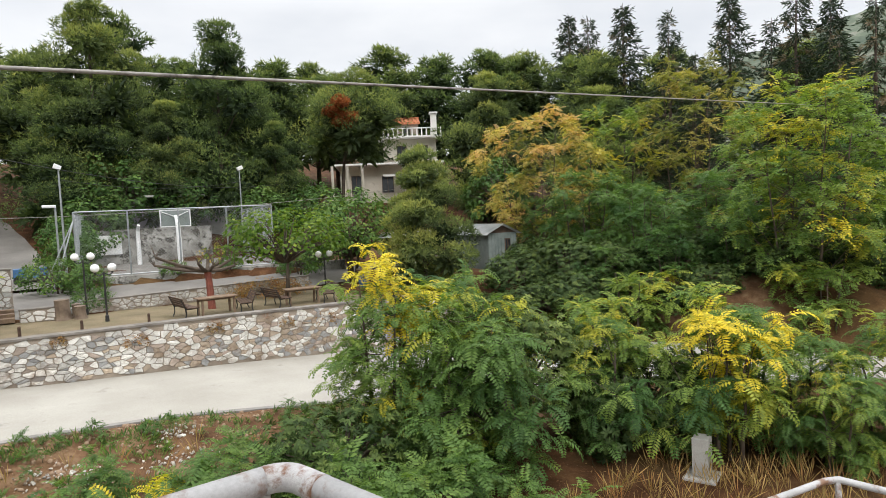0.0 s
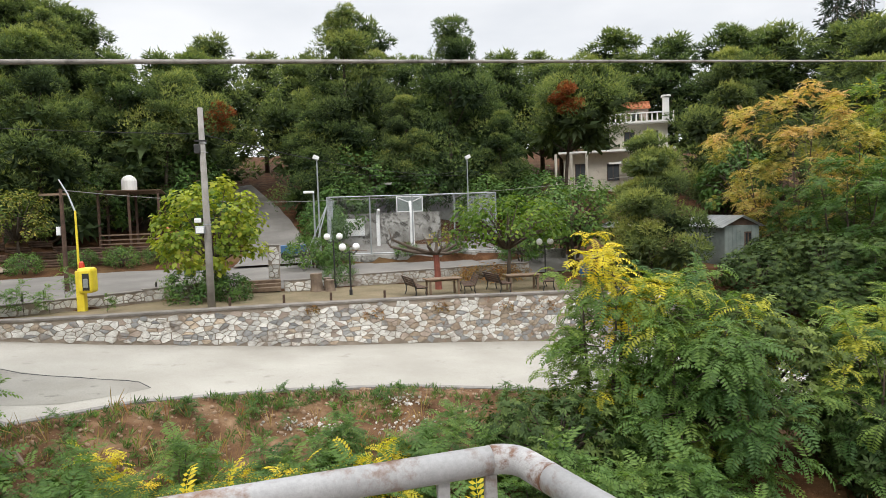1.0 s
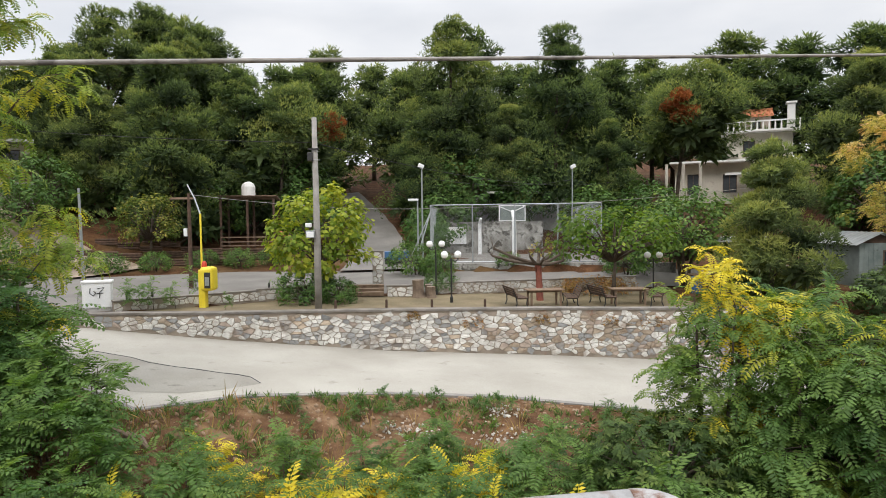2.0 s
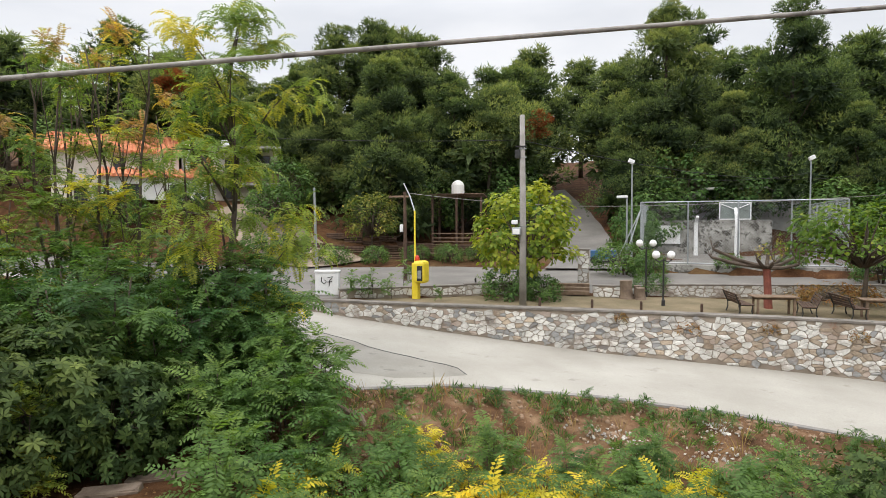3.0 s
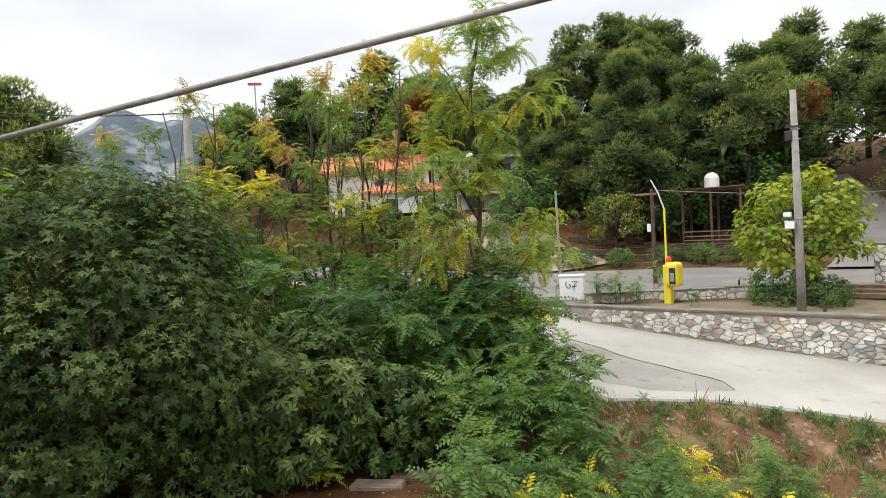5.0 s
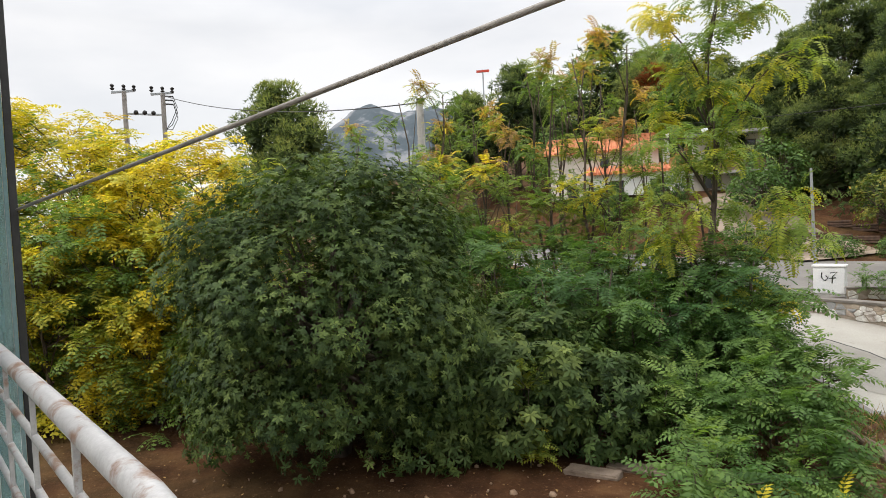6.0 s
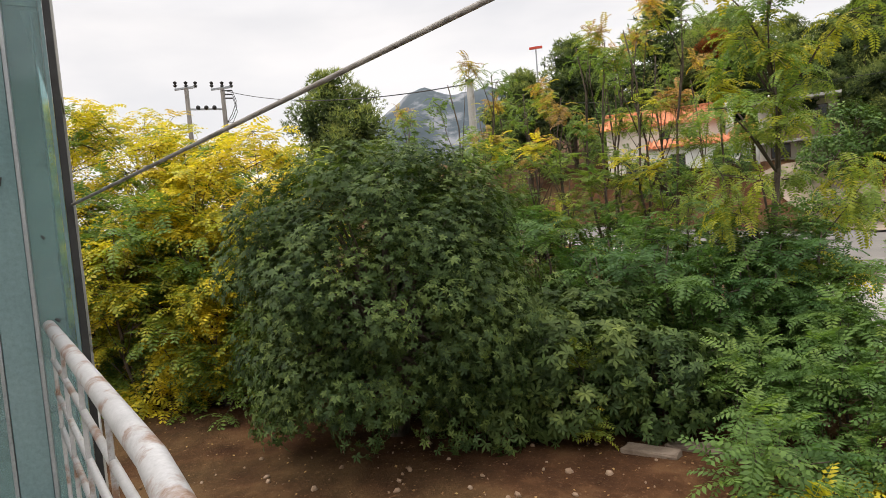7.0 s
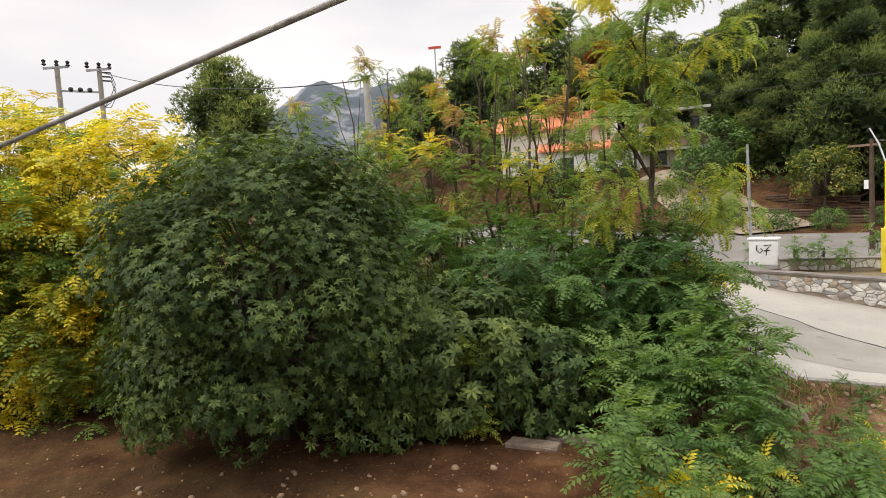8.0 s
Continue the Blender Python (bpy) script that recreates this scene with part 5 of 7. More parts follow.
def house_orange():
    x, y = -39.3, 47.4
    z = height(x, y) - 0.2
    root = thing("house", (x, y, z), "cream house with orange clay tile roof among trees", "house", rz=41)
    H = 11.2 - z
    house_body(root, -5.2, 4.6, 0, 8, 0, H, [(-0.6, 0.3, H - 1.75, H - 0.55), (1.6, 2.5, H - 1.75, H - 0.55), (-3.6, -2.6, H - 4.6, H - 3.2)], M["plaster"])
    tile_roof(root, -5.2, 4.6, 0, 8, H, 1.5)
    bm = bmesh.new()
    box(bm, 5.0, 5.7, 1.5, 2.2, H - 2, H + 1.4, bevel=0.03)
    part("chimney", bm, M["white_plaster"], root)
    # lower front wing with its own tiled lean-to
    house_body(root, -1.5, 6.5, -3.2, -0.02, 0, H - 2.3, [(0.2, 1.4, H - 4.2, H - 3.0), (3.6, 4.8, H - 4.2, H - 3.0)], M["white_plaster"])
    bm = bmesh.new()
    for k in range(19):
        xx = -1.7 + 8.4 * (k + 0.5) / 19
        tube(bm, (xx, -3.7, H - 2.35), (xx, -0.05, H - 1.55), 0.17, 0.17, 6)
    vs = [bm.verts.new(c) for c in ((-1.8, -3.75, H - 2.42), (6.8, -3.75, H - 2.42), (6.8, -0.05, H - 1.62), (-1.8, -0.05, H - 1.62))]
    bm.faces.new(vs)
    part("porch_roof", bm, M["roof"], root)


house_orange()


def house_grey():
    x, y = -29.2, 50.2
    z = height(x, y) - 0.2
    root = thing("house", (x, y, z), "unfinished grey and white house with a shaded balcony", "house", rz=28)
    H = 11.2 - z
    house_body(root, -2.6, 2.8, 0, 6, 0, H, [(-1.6, -0.6, H - 2.1, H - 0.7), (0.8, 2.2, H - 2.6, H - 0.4), (-1.8, -0.4, 0.4, 2.4)], M["plaster"])
    bm = bmesh.new()
    box(bm, -2.8, 3.0, -1.6, -0.02, H - 3.1, H - 2.9, bevel=0.02)
    part("balcony", bm, M["concrete"], root)
    bm = bmesh.new()
    box(bm, -2.9, 3.1, -1.8, 6.2, H + 0.004, H + 0.22, bevel=0.02)
    part("roof", bm, M["concrete"], root)
    bm = bmesh.new()
    box(bm, -2.0, -1.0, 2, 3, H + 0.22, H + 1.1, bevel=0.05)
    part("water_tank", bm, M["white"], root)
    for k in (-2.7, 2.7):
        bm = bmesh.new()
        box(bm, k, k + 0.25, -1.6, -1.35, 0, H - 3.1)
        part("pillar", bm, M["concrete"], root)
    bm = bmesh.new()
    box(bm, -2.7, 2.9, -1.58, -1.5, H - 2.9, H - 1.95)
    part("parapet", bm, M["wood"], root)


house_grey()


def villa():
    x, y = 38.4, 65.4
    z = height(x, y) - 0.3
    root = thing("villa", (x, y, z), "three-storey cream villa with balconies behind the pines", "house", rz=-29)
    e = 11.0 - z
    house_body(root, -6.5, 5.2, 0, 9, 0, e, [(-5.2, -4.0, e - 3.4, e - 1.1), (-1.6, -0.2, e - 3.2, e - 1.2), (2.2, 3.8, e - 3.0, e - 1.2)], M["plaster"])
    house_body(root, -1.2, 5.2, 1.2, 9, e + 0.22, e + 3.2, [(0.4, 1.6, e + 0.7, e + 2.4), (2.8, 4.2, e + 0.7, e + 2.4)], M["plaster"])
    house_body(root, 0.4, 3.2, 2.4, 6, e + 3.42, e + 5.2, [(1.2, 2.2, e + 3.8, e + 4.8)], M["stone_brown"])
    for nm, b0, zz in (("slab", (-7, 5.8, -1.6, 9.2), e), ("slab", (-1.8, 5.8, -0.2, 9.2), e + 3.2)):
        bm = bmesh.new()
        box(bm, b0[0], b0[1], b0[2], b0[3], zz + 0.003, zz + 0.217, bevel=0.03)
        part(nm, bm, M["white_plaster"], root)
    bm = bmesh.new()
    for k in range(14):
        a = -1.7 + 7.4 * k / 13
        tube(bm, (a, -0.1, e + 3.42), (a, -0.1, e + 4.25), 0.1, 0.07, 8)
    box(bm, -1.8, 5.8, -0.22, 0.02, e + 4.25, e + 4.37)
    part("balustrade", bm, M["white_plaster"], root)
    bm = bmesh.new()
    box(bm, 4.6, 5.3, 0.2, 0.9, e + 3.42, e + 6.0, bevel=0.05)
    box(bm, 4.45, 5.45, 0.05, 1.05, e + 6.0, e + 6.2, bevel=0.03)
    part("chimney", bm, M["white_plaster"], root)
    tile_roof(root, 0.4, 3.2, 2.4, 6, e + 5.2, 0.7, 0.25)
    bm = bmesh.new()
    box(bm, -7.4, -3.6, -3.0, -0.02, e - 4.1, e - 3.9)
    for a in (-7.2, -5.5, -3.8):
        tube(bm, (a, -2.9, 0), (a, -2.9, e - 0.1), 0.16, 0.16, 10)
    part("balcony", bm, M["plaster"], root)
    bm = bmesh.new()
    for k in range(24):
        a = -7.3 + 3.6 * k / 23
        tube(bm, (a, -2.95, e - 3.9), (a, -2.95, e - 2.95), 0.02, 0.02, 5)
    tube(bm, (-7.4, -2.95, e - 2.95), (-3.6, -2.95, e - 2.95), 0.03, 0.03, 6)
    part("railing", bm, M["black_metal"], root)
    bm = bmesh.new()
    box(bm, -1.4, 5.0, -1.5, -0.25, e - 1.0, e - 0.94, Matrix.Rotation(radians(14), 4, "X"))
    part("awning", bm, M["concrete"], root)


villa()


# ---------------- the hut ----------------
def hut():
    x, y = 24.2, 30.2
    z = height(x, y)
    root = thing("hut", (x, y, z), "derelict grey-green hut with a tin roof", "hut", rz=-10)
    h = 3.75 - z
    bm = bmesh.new()
    wall_with_openings(bm, -0.95, 0.95, 0, h, -1.2, -1.12, [(0.15, 0.6, h - 1.45, h - 0.35)])
    box(bm, -0.95, -0.87, -1.12, 3.4, 0, h)
    box(bm, 0.87, 0.95, -1.12, 3.4, 0, h)
    box(bm, -0.87, 0.87, 3.32, 3.4, 0, h)
    part("wall", bm, M["hut"], root)
    w = window(root, 0.15, 0.6, h - 1.45, h - 0.35, -1.16)
    for k in range(9):
        bm = bmesh.new()
        a = -0.94 + 0.212 * k
        if not 0.0 < a < 0.5:
            box(bm, a, a + 0.2, -1.225, -1.202, 0.02, h - 0.02, bevel=0.004)
            part("board", bm, M["hut"], root)
    for s in (-1, 1):
        bm = bmesh.new()
        n = 26
        for k in range(n):
            y0 = -1.5 + 5.3 * k / n
            up = 0.03 if k % 2 else 0.0
            vs = [bm.verts.new(c) for c in ((0, y0, h + 0.52 + up), (0, y0 + 5.3 / n, h + 0.52 + (0.03 - up)), (s * 1.25, y0 + 5.3 / n, h - 0.1 + (0.03 - up)), (s * 1.25, y0, h - 0.1 + up))]
            bm.faces.new(vs)
        bmesh.ops.solidify(bm, geom=bm.faces[:], thickness=0.02)
        part("roof_sheet", bm, M["tin"], root)
    bm = bmesh.new()
    vs = [bm.verts.new(c) for c in ((-0.95, -1.18, h), (0.95, -1.18, h), (0, -1.18, h + 0.45), (-0.95, -1.12, h), (0.95, -1.12, h), (0, -1.12, h + 0.45))]
    for f in ((0, 1, 2), (5, 4, 3), (0, 3, 4, 1), (1, 4, 5, 2), (2, 5, 3, 0)):
        bm.faces.new([vs[i] for i in f])
    part("gable", bm, M["dark_wood"], root)


hut()
# porch, counter and barrel beside the hut
root = thing("porch", stand(20.2, 31.6), "open dark porch with a tin sheet roof beside the hut", "porch", rz=-38)
for a, b in ((-2.3, -1), (-0.4, -1), (1.4, -1), (-2.3, 1.2), (1.4, 1.2)):
    bm = bmesh.new()
    tube(bm, (a, b, -0.1), (a, b, 2.3), 0.07, 0.06, 7)
    part("post", bm, M["dark_wood"], root)
bm = bmesh.new()
for k in range(24):
    box(bm, -2.7 + 0.19 * k, -2.7 + 0.19 * (k + 0.96), -1.4, 1.6, 2.3 + 0.02 * (k % 2), 2.33 + 0.02 * (k % 2), Matrix.Rotation(radians(4), 4, "X"))
part("roof_sheet", bm, M["tin"], root)
root = thing("counter", stand(17.6, 32.0), "dark brown wooden counter in the shade", "counter", rz=-30)
bm = bmesh.new()
for k in range(5):
    box(bm, -1.5, 1.5, -0.3, -0.26, 0.05 + 0.18 * k, 0.21 + 0.18 * k, bevel=0.008)
part("front", bm, M["dark_wood"], root)
bm = bmesh.new()
box(bm, -1.6, 1.6, -0.4, 0.4, 0.95, 1.0, bevel=0.01)
part("top", bm, M["wood"], root)
bm = bmesh.new()
for a in (-1.45, 1.4):
    box(bm, a, a + 0.06, -0.25, 0.3, 0, 0.95)
part("side_panel", bm, M["dark_wood"], root)
bm = bmesh.new()
polytube(bm, [(0, 0, 0), (0, 0, 0.05), (0, 0, 0.28), (0, 0, 0.55), (0, 0, 0.82), (0, 0, 0.85)], [0.26, 0.27, 0.29, 0.29, 0.27, 0.25], 16)
barrel = tagged(part("barrel", bm, M["blue"]), "blue plastic barrel beside the counter", "barrel")
barrel.matrix_basis = pose(*stand(15.9, 31.3))


# ---------------- playing court ----------------
CZ = 2.3
FA, FB = Vector((2.9, 39.9)), Vector((13.4, 37.9))
bm = bmesh.new()
for a, b, c, d in (((3.0, 40.0), (13.4, 38.0), (15.6, 51.6), (4.6, 53.6)),):
    vs = [bm.verts.new((*p, CZ + 0.05)) for p in (a, b, c, d)]
    lo = [bm.verts.new((*p, CZ - 0.35)) for p in (a, b, c, d)]
    bm.faces.new(vs)
    for k in range(4):
        bm.faces.new((lo[k], lo[(k + 1) % 4], vs[(k + 1) % 4], vs[k]))
tagged(part("court_floor", bm, M["asphalt"]), "dark grey asphalt basketball court", "court", kind="structure")


def straight_wall(name, p, q, thick, z0, z1, material, label, category="wall"):
    p, q = Vector(p), Vector(q)
    ln = (q - p).length
    bm = bmesh.new()
    box(bm, 0, ln, -thick / 2, thick / 2, z0, z1, bevel=0.02)
    ob = tagged(part(name, bm, material), label, category, kind="structure")
    ob.matrix_basis = pose(p.x, p.y, 0, 0, 0, math.degrees(math.atan2((q - p).y, (q - p).x)))
    return ob


straight_wall("wall_court_front", (2.6, 39.75), (17.5, 36.9), 0.3, 1.5, 2.42, M["old_wall"], "stained low concrete wall under the court fence")
straight_wall("wall_court_back", (4.4, 53.9), (13.4, 52.5), 0.4, 2.0, 4.95, M["old_wall"], "tall stained concrete wall behind the court")
straight_wall("wall_court_white", (4.6, 53.55), (7.0, 53.2), 0.2, 3.1, 4.55, M["white"], "white painted patch of wall behind the court")
straight_wall("wall_terrace_stone", (8.5, 57.5), (16.5, 55.8), 0.4, 3.5, 7.4, M["concrete"], "grey concrete wall of a ruined shed above the court")
bm = bmesh.new()
box(bm, 9, 14, 55.2, 57.0, 7.42, 7.6, bevel=0.02)
tagged(part("ceiling_shed", bm, M["white_plaster"]), "pale slab roof of the ruined shed", "roof", kind="structure")


def fence():
    root = thing("fence", (0, 0, 0), "tall galvanised wire mesh fence round the court", "fence")
    corners = [Vector((3.0, 39.95)), Vector((13.3, 37.95)), Vector((15.6, 51.5)), Vector((4.6, 53.4))]
    top = 6.05
    runs = [(corners[0], corners[1], 4), (corners[1], corners[2], 4), (corners[3], corners[0], 4)]
    done = []
    for p, q, n in runs:
        for k in range(n + 1):
            c = p.lerp(q, k / n)
            if any((c - d).length < 0.3 for d in done):
                continue
            done.append(c)
            bm = bmesh.new()
            tube(bm, (c.x, c.y, CZ), (c.x, c.y, top), 0.045, 0.045, 8)
            part("post", bm, M["galv"], root)
        for z in (top, CZ + 0.2):
            bm = bmesh.new()
            tube(bm, (p.x, p.y, z), (q.x, q.y, z), 0.035, 0.035, 6)
            part("rail", bm, M["galv"], root)
        bm = bmesh.new()
        ln, hh, step = (q - p).length, top - CZ - 0.2, 0.16
        d = (q - p).normalized()
        for sgn in (1, -1):
            s = -hh
            while s < ln:
                a, b = max(0, s), min(ln, s + hh)
                za, zb = a - s, b - s
                if sgn < 0:
                    za, zb = hh - za, hh - zb
                pa, pb = p + d * a, p + d * b
                if b - a > 0.05:
                    tube(bm, (pa.x, pa.y, CZ + 0.2 + za), (pb.x, pb.y, CZ + 0.2 + zb), 0.003, 0.003, 3, False)
                s += step
        tagged(part("wire_mesh", bm, M["galv"], root), kind="stuff")
    for c, o in ((corners[0], (-1.7, -0.4)), (corners[0], (-1.2, -0.9))):
        bm = bmesh.new()
        tube(bm, (c.x, c.y, 5.6), (c.x + o[0], c.y + o[1], 1.9), 0.04, 0.04, 8)
        part("brace", bm, M["galv"], root)


fence()


def hoop(x, y, h, rz, label, board=True):
    root = thing("basketball_hoop", (x, y, CZ + 0.05), label, "basketball hoop", "basketball hoops", rz)
    bm = bmesh.new()
    polytube(bm, [(0, 0, 0), (0, 0, h * 0.62), (0, 0.12, h * 0.78), (0, 0.55, h * 0.9)], [0.16, 0.14, 0.13, 0.1], 10)
    part("post", bm, M["white"], root)
    if not board:
        return
    bm = bmesh.new()
    for a, b, c, d in ((-0.9, 0.9, 1.0, 1.06), (-0.9, 0.9, 0.0, 0.06), (-0.9, -0.84, 0.06, 1.0), (0.84, 0.9, 0.06, 1.0)):
        box(bm, a, b, 0.6, 0.64, h - 1.05 + c, h - 1.05 + d)
    part("frame", bm, M["white"], root)
    bm = bmesh.new()
    box(bm, -0.84, 0.84, 0.61, 0.63, h - 0.99, h - 0.05)
    part("backboard", bm, M["hut"], root)
    bm = bmesh.new()
    for a in (-0.8, 0.8):
        tube(bm, (0, 0.5, h * 0.88), (a, 0.6, h - 0.1), 0.03, 0.03, 6)
    part("brace", bm, M["white"], root)
    bm = bmesh.new()
    ring = [(0.22 * math.cos(k * math.tau / 16), 0.88 + 0.22 * math.sin(k * math.tau / 16), h - 0.9) for k in range(17)]
    polytube(bm, ring, 0.012, 5)
    part("rim", bm, M["red"], root)


hoop(8.6, 41.3, 3.7, 0, "white steel basketball hoop seen from behind")
hoop(7.75, 50.6, 3.2, 180, "weathered white hoop post that has lost its board", False)


def court_light(x, y, top, rz):
    root = thing("court_light", stand(x, y), "thin galvanised floodlight pole beside the court", "floodlight pole", "court floodlights", rz)
    h = top - height(x, y)
    bm = bmesh.new()
    tube(bm, (0, 0, -0.1), (0, 0, h), 0.07, 0.045, 8)
    part("pole", bm, M["galv"], root)
    bm = bmesh.new()
    box(bm, -0.3, 0.1, -0.15, 0.15, h - 0.05, h + 0.22, Matrix.Translation((0, 0, h)) @ Matrix.Rotation(radians(25), 4, "Y") @ Matrix.Translation((0, 0, -h)), 0.03)
    part("lamp_head", bm, M["white"], root)


court_light(2.65, 42.6, 8.6, 0)
court_light(14.85, 48.9, 9.1, 180)
root = thing("street_lamp", stand(2.2, 39.9), "pale street lamp head on a bracket", "street lamp")
bm = bmesh.new()
tube(bm, (0, 0, -0.1), (0, 0, 4.35), 0.06, 0.05, 8)
part("pole", bm, M["galv"], root)
bm = bmesh.new()
box(bm, -0.6, 0.05, -0.12, 0.12, 4.3, 4.45, None, 0.04)
part("lamp_head", bm, M["white"], root)


# ---------------- garden ----------------
def globe_lamp(x, y, z, zg, label):
    root = thing("garden_lamp", (x, y, z), label, "garden lamp", "twin-globe garden lamps")
    h = zg - z
    bm = bmesh.new()
    polytube(bm, [(0, 0, -0.05), (0, 0, 0.25), (0, 0, 0.3), (0, 0, h - 0.15)], [0.08, 0.07, 0.04, 0.035], 10)
    part("post", bm, M["black_metal"], root)
    for s in (-1, 1):
        bm = bmesh.new()
        polytube(bm, [(0, 0, h - 0.2), (s * 0.18, 0, h - 0.3), (s * 0.3, 0, h - 0.22), (s * 0.3, 0, h - 0.14)], [0.025, 0.025, 0.03, 0.06], 8)
        arm = part("arm", bm, M["black_metal"], root)
        bm = bmesh.new()
        ball(bm, (s * 0.3, 0, h), 0.165)
        part("globe", bm, M["globe"], root, "round opal white globe", smooth=True)


globe_lamp(2.62, 31.6, terrace_z(2.6), 3.93, "black garden lamp with two white globes near the lane")
globe_lamp(3.05, 28.5, terrace_z(3), 3.56, "black garden lamp with two white globes on the terrace")
globe_lamp(13.1, 30.1, terrace_z(13), 3.3, "black garden lamp with two white globes beneath mulberries")


def bench(x, y, rz, label):
    root = thing("garden_bench", stand(x, y), label, "bench", "garden benches", rz)
    for s in (-0.75, 0.75):
        bm = bmesh.new()
        polytube(bm, [(s, -0.3, 0), (s, -0.25, 0.2), (s, -0.28, 0.42)], 0.025, 6)
        polytube(bm, [(s, 0.25, 0), (s, 0.17, 0.2), (s, 0.18, 0.42), (s, 0.36, 0.85)], 0.025, 6)
        tube(bm, (s, -0.28, 0.42), (s, 0.18, 0.42), 0.022, 0.022, 6)
        part("leg", bm, M["black_metal"], root)
    for k in range(4):
        bm = bmesh.new()
        box(bm, -0.9, 0.9, -0.3 + 0.12 * k, -0.2 + 0.12 * k, 0.44, 0.475, None, 0.006)
        part("slat", bm, M["dark_wood"], root)
    for k in range(4):
        bm = bmesh.new()
        m = Matrix.Translation((0, 0.2 + 0.045 * k, 0.53 + 0.1 * k)) @ Matrix.Rotation(radians(-23), 4, "X")
        box(bm, -0.9, 0.9, -0.015, 0.015, -0.04, 0.04, m, 0.006)
        part("slat", bm, M["dark_wood"], root)


def table(x, y, rz, label):
    root = thing("garden_table", stand(x, y), label, "table", "garden tables", rz)
    for k in range(5):
        bm = bmesh.new()
        box(bm, -0.8, 0.8, -0.38 + 0.155 * k, -0.235 + 0.155 * k, 0.7, 0.75, None, 0.008)
        part("plank", bm, M["wood"], root)
    for a in (-0.65, 0.65):
        for b in (-0.28, 0.28):
            bm = bmesh.new()
            box(bm, a - 0.04, a + 0.04, b - 0.04, b + 0.04, 0, 0.7, None, 0.006)
            part("leg", bm, M["wood"], root)
    bm = bmesh.new()
    box(bm, -0.69, 0.69, -0.02, 0.02, 0.6, 0.695)
    part("rail", bm, M["wood"], root)


for x, y, a in ((5.7, 27.3, 95), (8.15, 27.3, -100), (9.55, 27.4, 95), (11.9, 27.4, -100)):
    bench(x, y, a, "dark slatted bench with iron legs on the terrace")
for x, y, a in ((6.95, 27.3, 4), (10.75, 27.4, -3)):
    table(x, y, a, "weathered wooden plank table between benches")


def pollard():
    x, y = 7.2, 29.0
    root = thing("pollarded_tree", stand(x, y), "pollarded bare tree with a reddish trunk and stubby boughs", "tree")
    bm = bmesh.new()
    polytube(bm, [(0, 0, -0.1), (-0.03, 0, 0.7), (-0.06, 0, 1.3), (-0.1, 0, 1.75)], [0.17, 0.15, 0.14, 0.16], 10)
    part("trunk", bm, M["red_trunk"], root, "red-brown painted trunk")
    rng = random.Random(4)
    for k in range(9):
        a = math.tau * k / 9 + rng.uniform(-0.2, 0.2)
        ln = rng.uniform(0.8, 2.0) * (1.35 if math.cos(a) < -0.3 else 1)
        tip = Vector((math.cos(a) * ln, math.sin(a) * ln * 0.8, 1.75 + rng.uniform(0.1, 0.75)))
        bm = bmesh.new()
        st = Vector((-0.1, 0, 1.68))
        polytube(bm, [st, st.lerp(tip, 0.5) + Vector((0, 0, -0.08)), tip], [0.09, 0.075, 0.055], 7)
        for j in range(4):
            t2 = tip + Vector((rng.uniform(-0.3, 0.3), rng.uniform(-0.3, 0.3), rng.uniform(0.2, 0.7)))
            polytube(bm, [tip, tip.lerp(t2, 0.6), t2], [0.02, 0.012, 0.005], 4)
        part("bough", bm, M["bark"], root)
    bm, crown = leafy_parts(91, 0.9, 0.6, 0.5, 160, 0.14, "orange", (0.35, 0.25), 0.0, None, 12, 0.005, 1)
    bm.free()
    c = new("leaves", crown)
    c.parent = root
    c.location = (0.1, 0, 1.95)


pollard()

# dry brown shrub heap under the mulberry
bm, crown = leafy_parts(92, 0.85, 2.0, 0.8, 1500, 0.2, "dry", (0.75, 0.2), 0.0, oval_leaf(0.1), 30, 0.02)
dry = thing("dry_hedge", stand(10.6, 31.4), "dried brown hedge heap below the lane wall", "hedge")
part("stems", bm, M["bark"], dry)
c = new("crown", crown)
c.parent = dry

# dead brown plants rooted in the face of the retaining wall
for k, (x, z, w) in enumerate(((11.0, 0.55, 0.5), (9.2, 0.75, 0.35), (3.6, 0.8, 0.4), (6.4, 0.9, 0.3), (1.2, 1.2, 0.25))):
    bm, crown = leafy_parts(120 + k, w * 1.2, w, 0.14, 220, 0.11, "dry", (0.8, 0.15), 0.0, oval_leaf(0.12), 14, 0.008, 2)
    weed = thing("dead_weed", (x, 25.42, z), "dead brown weed rooted in the stone wall", "weed", "weeds on the stone wall")
    part("stems", bm, M["bark"], weed)
    c = new("crown", crown)
    c.parent = weed

# stumps
for x, y, r, h in ((1.7, 30.7, 0.27, 0.85), (2.3, 30.4, 0.2, 0.55), (2.2, 30.9, 0.15, 0.6)):
    bm = bmesh.new()
    polytube(bm, [(0, 0, -0.05), (0, 0, 0.12), (0.02, 0, h * 0.6), (0.03, 0.01, h)], [r * 1.35, r * 1.1, r, r * 1.04], 12)
    st = tagged(part("tree_stump", bm, M["pale_bark"]), "grey cut tree stump standing on the terrace", "tree stump", "tree stumps")
    st.matrix_basis = pose(*stand(x, y), 0, 0, x * 90)

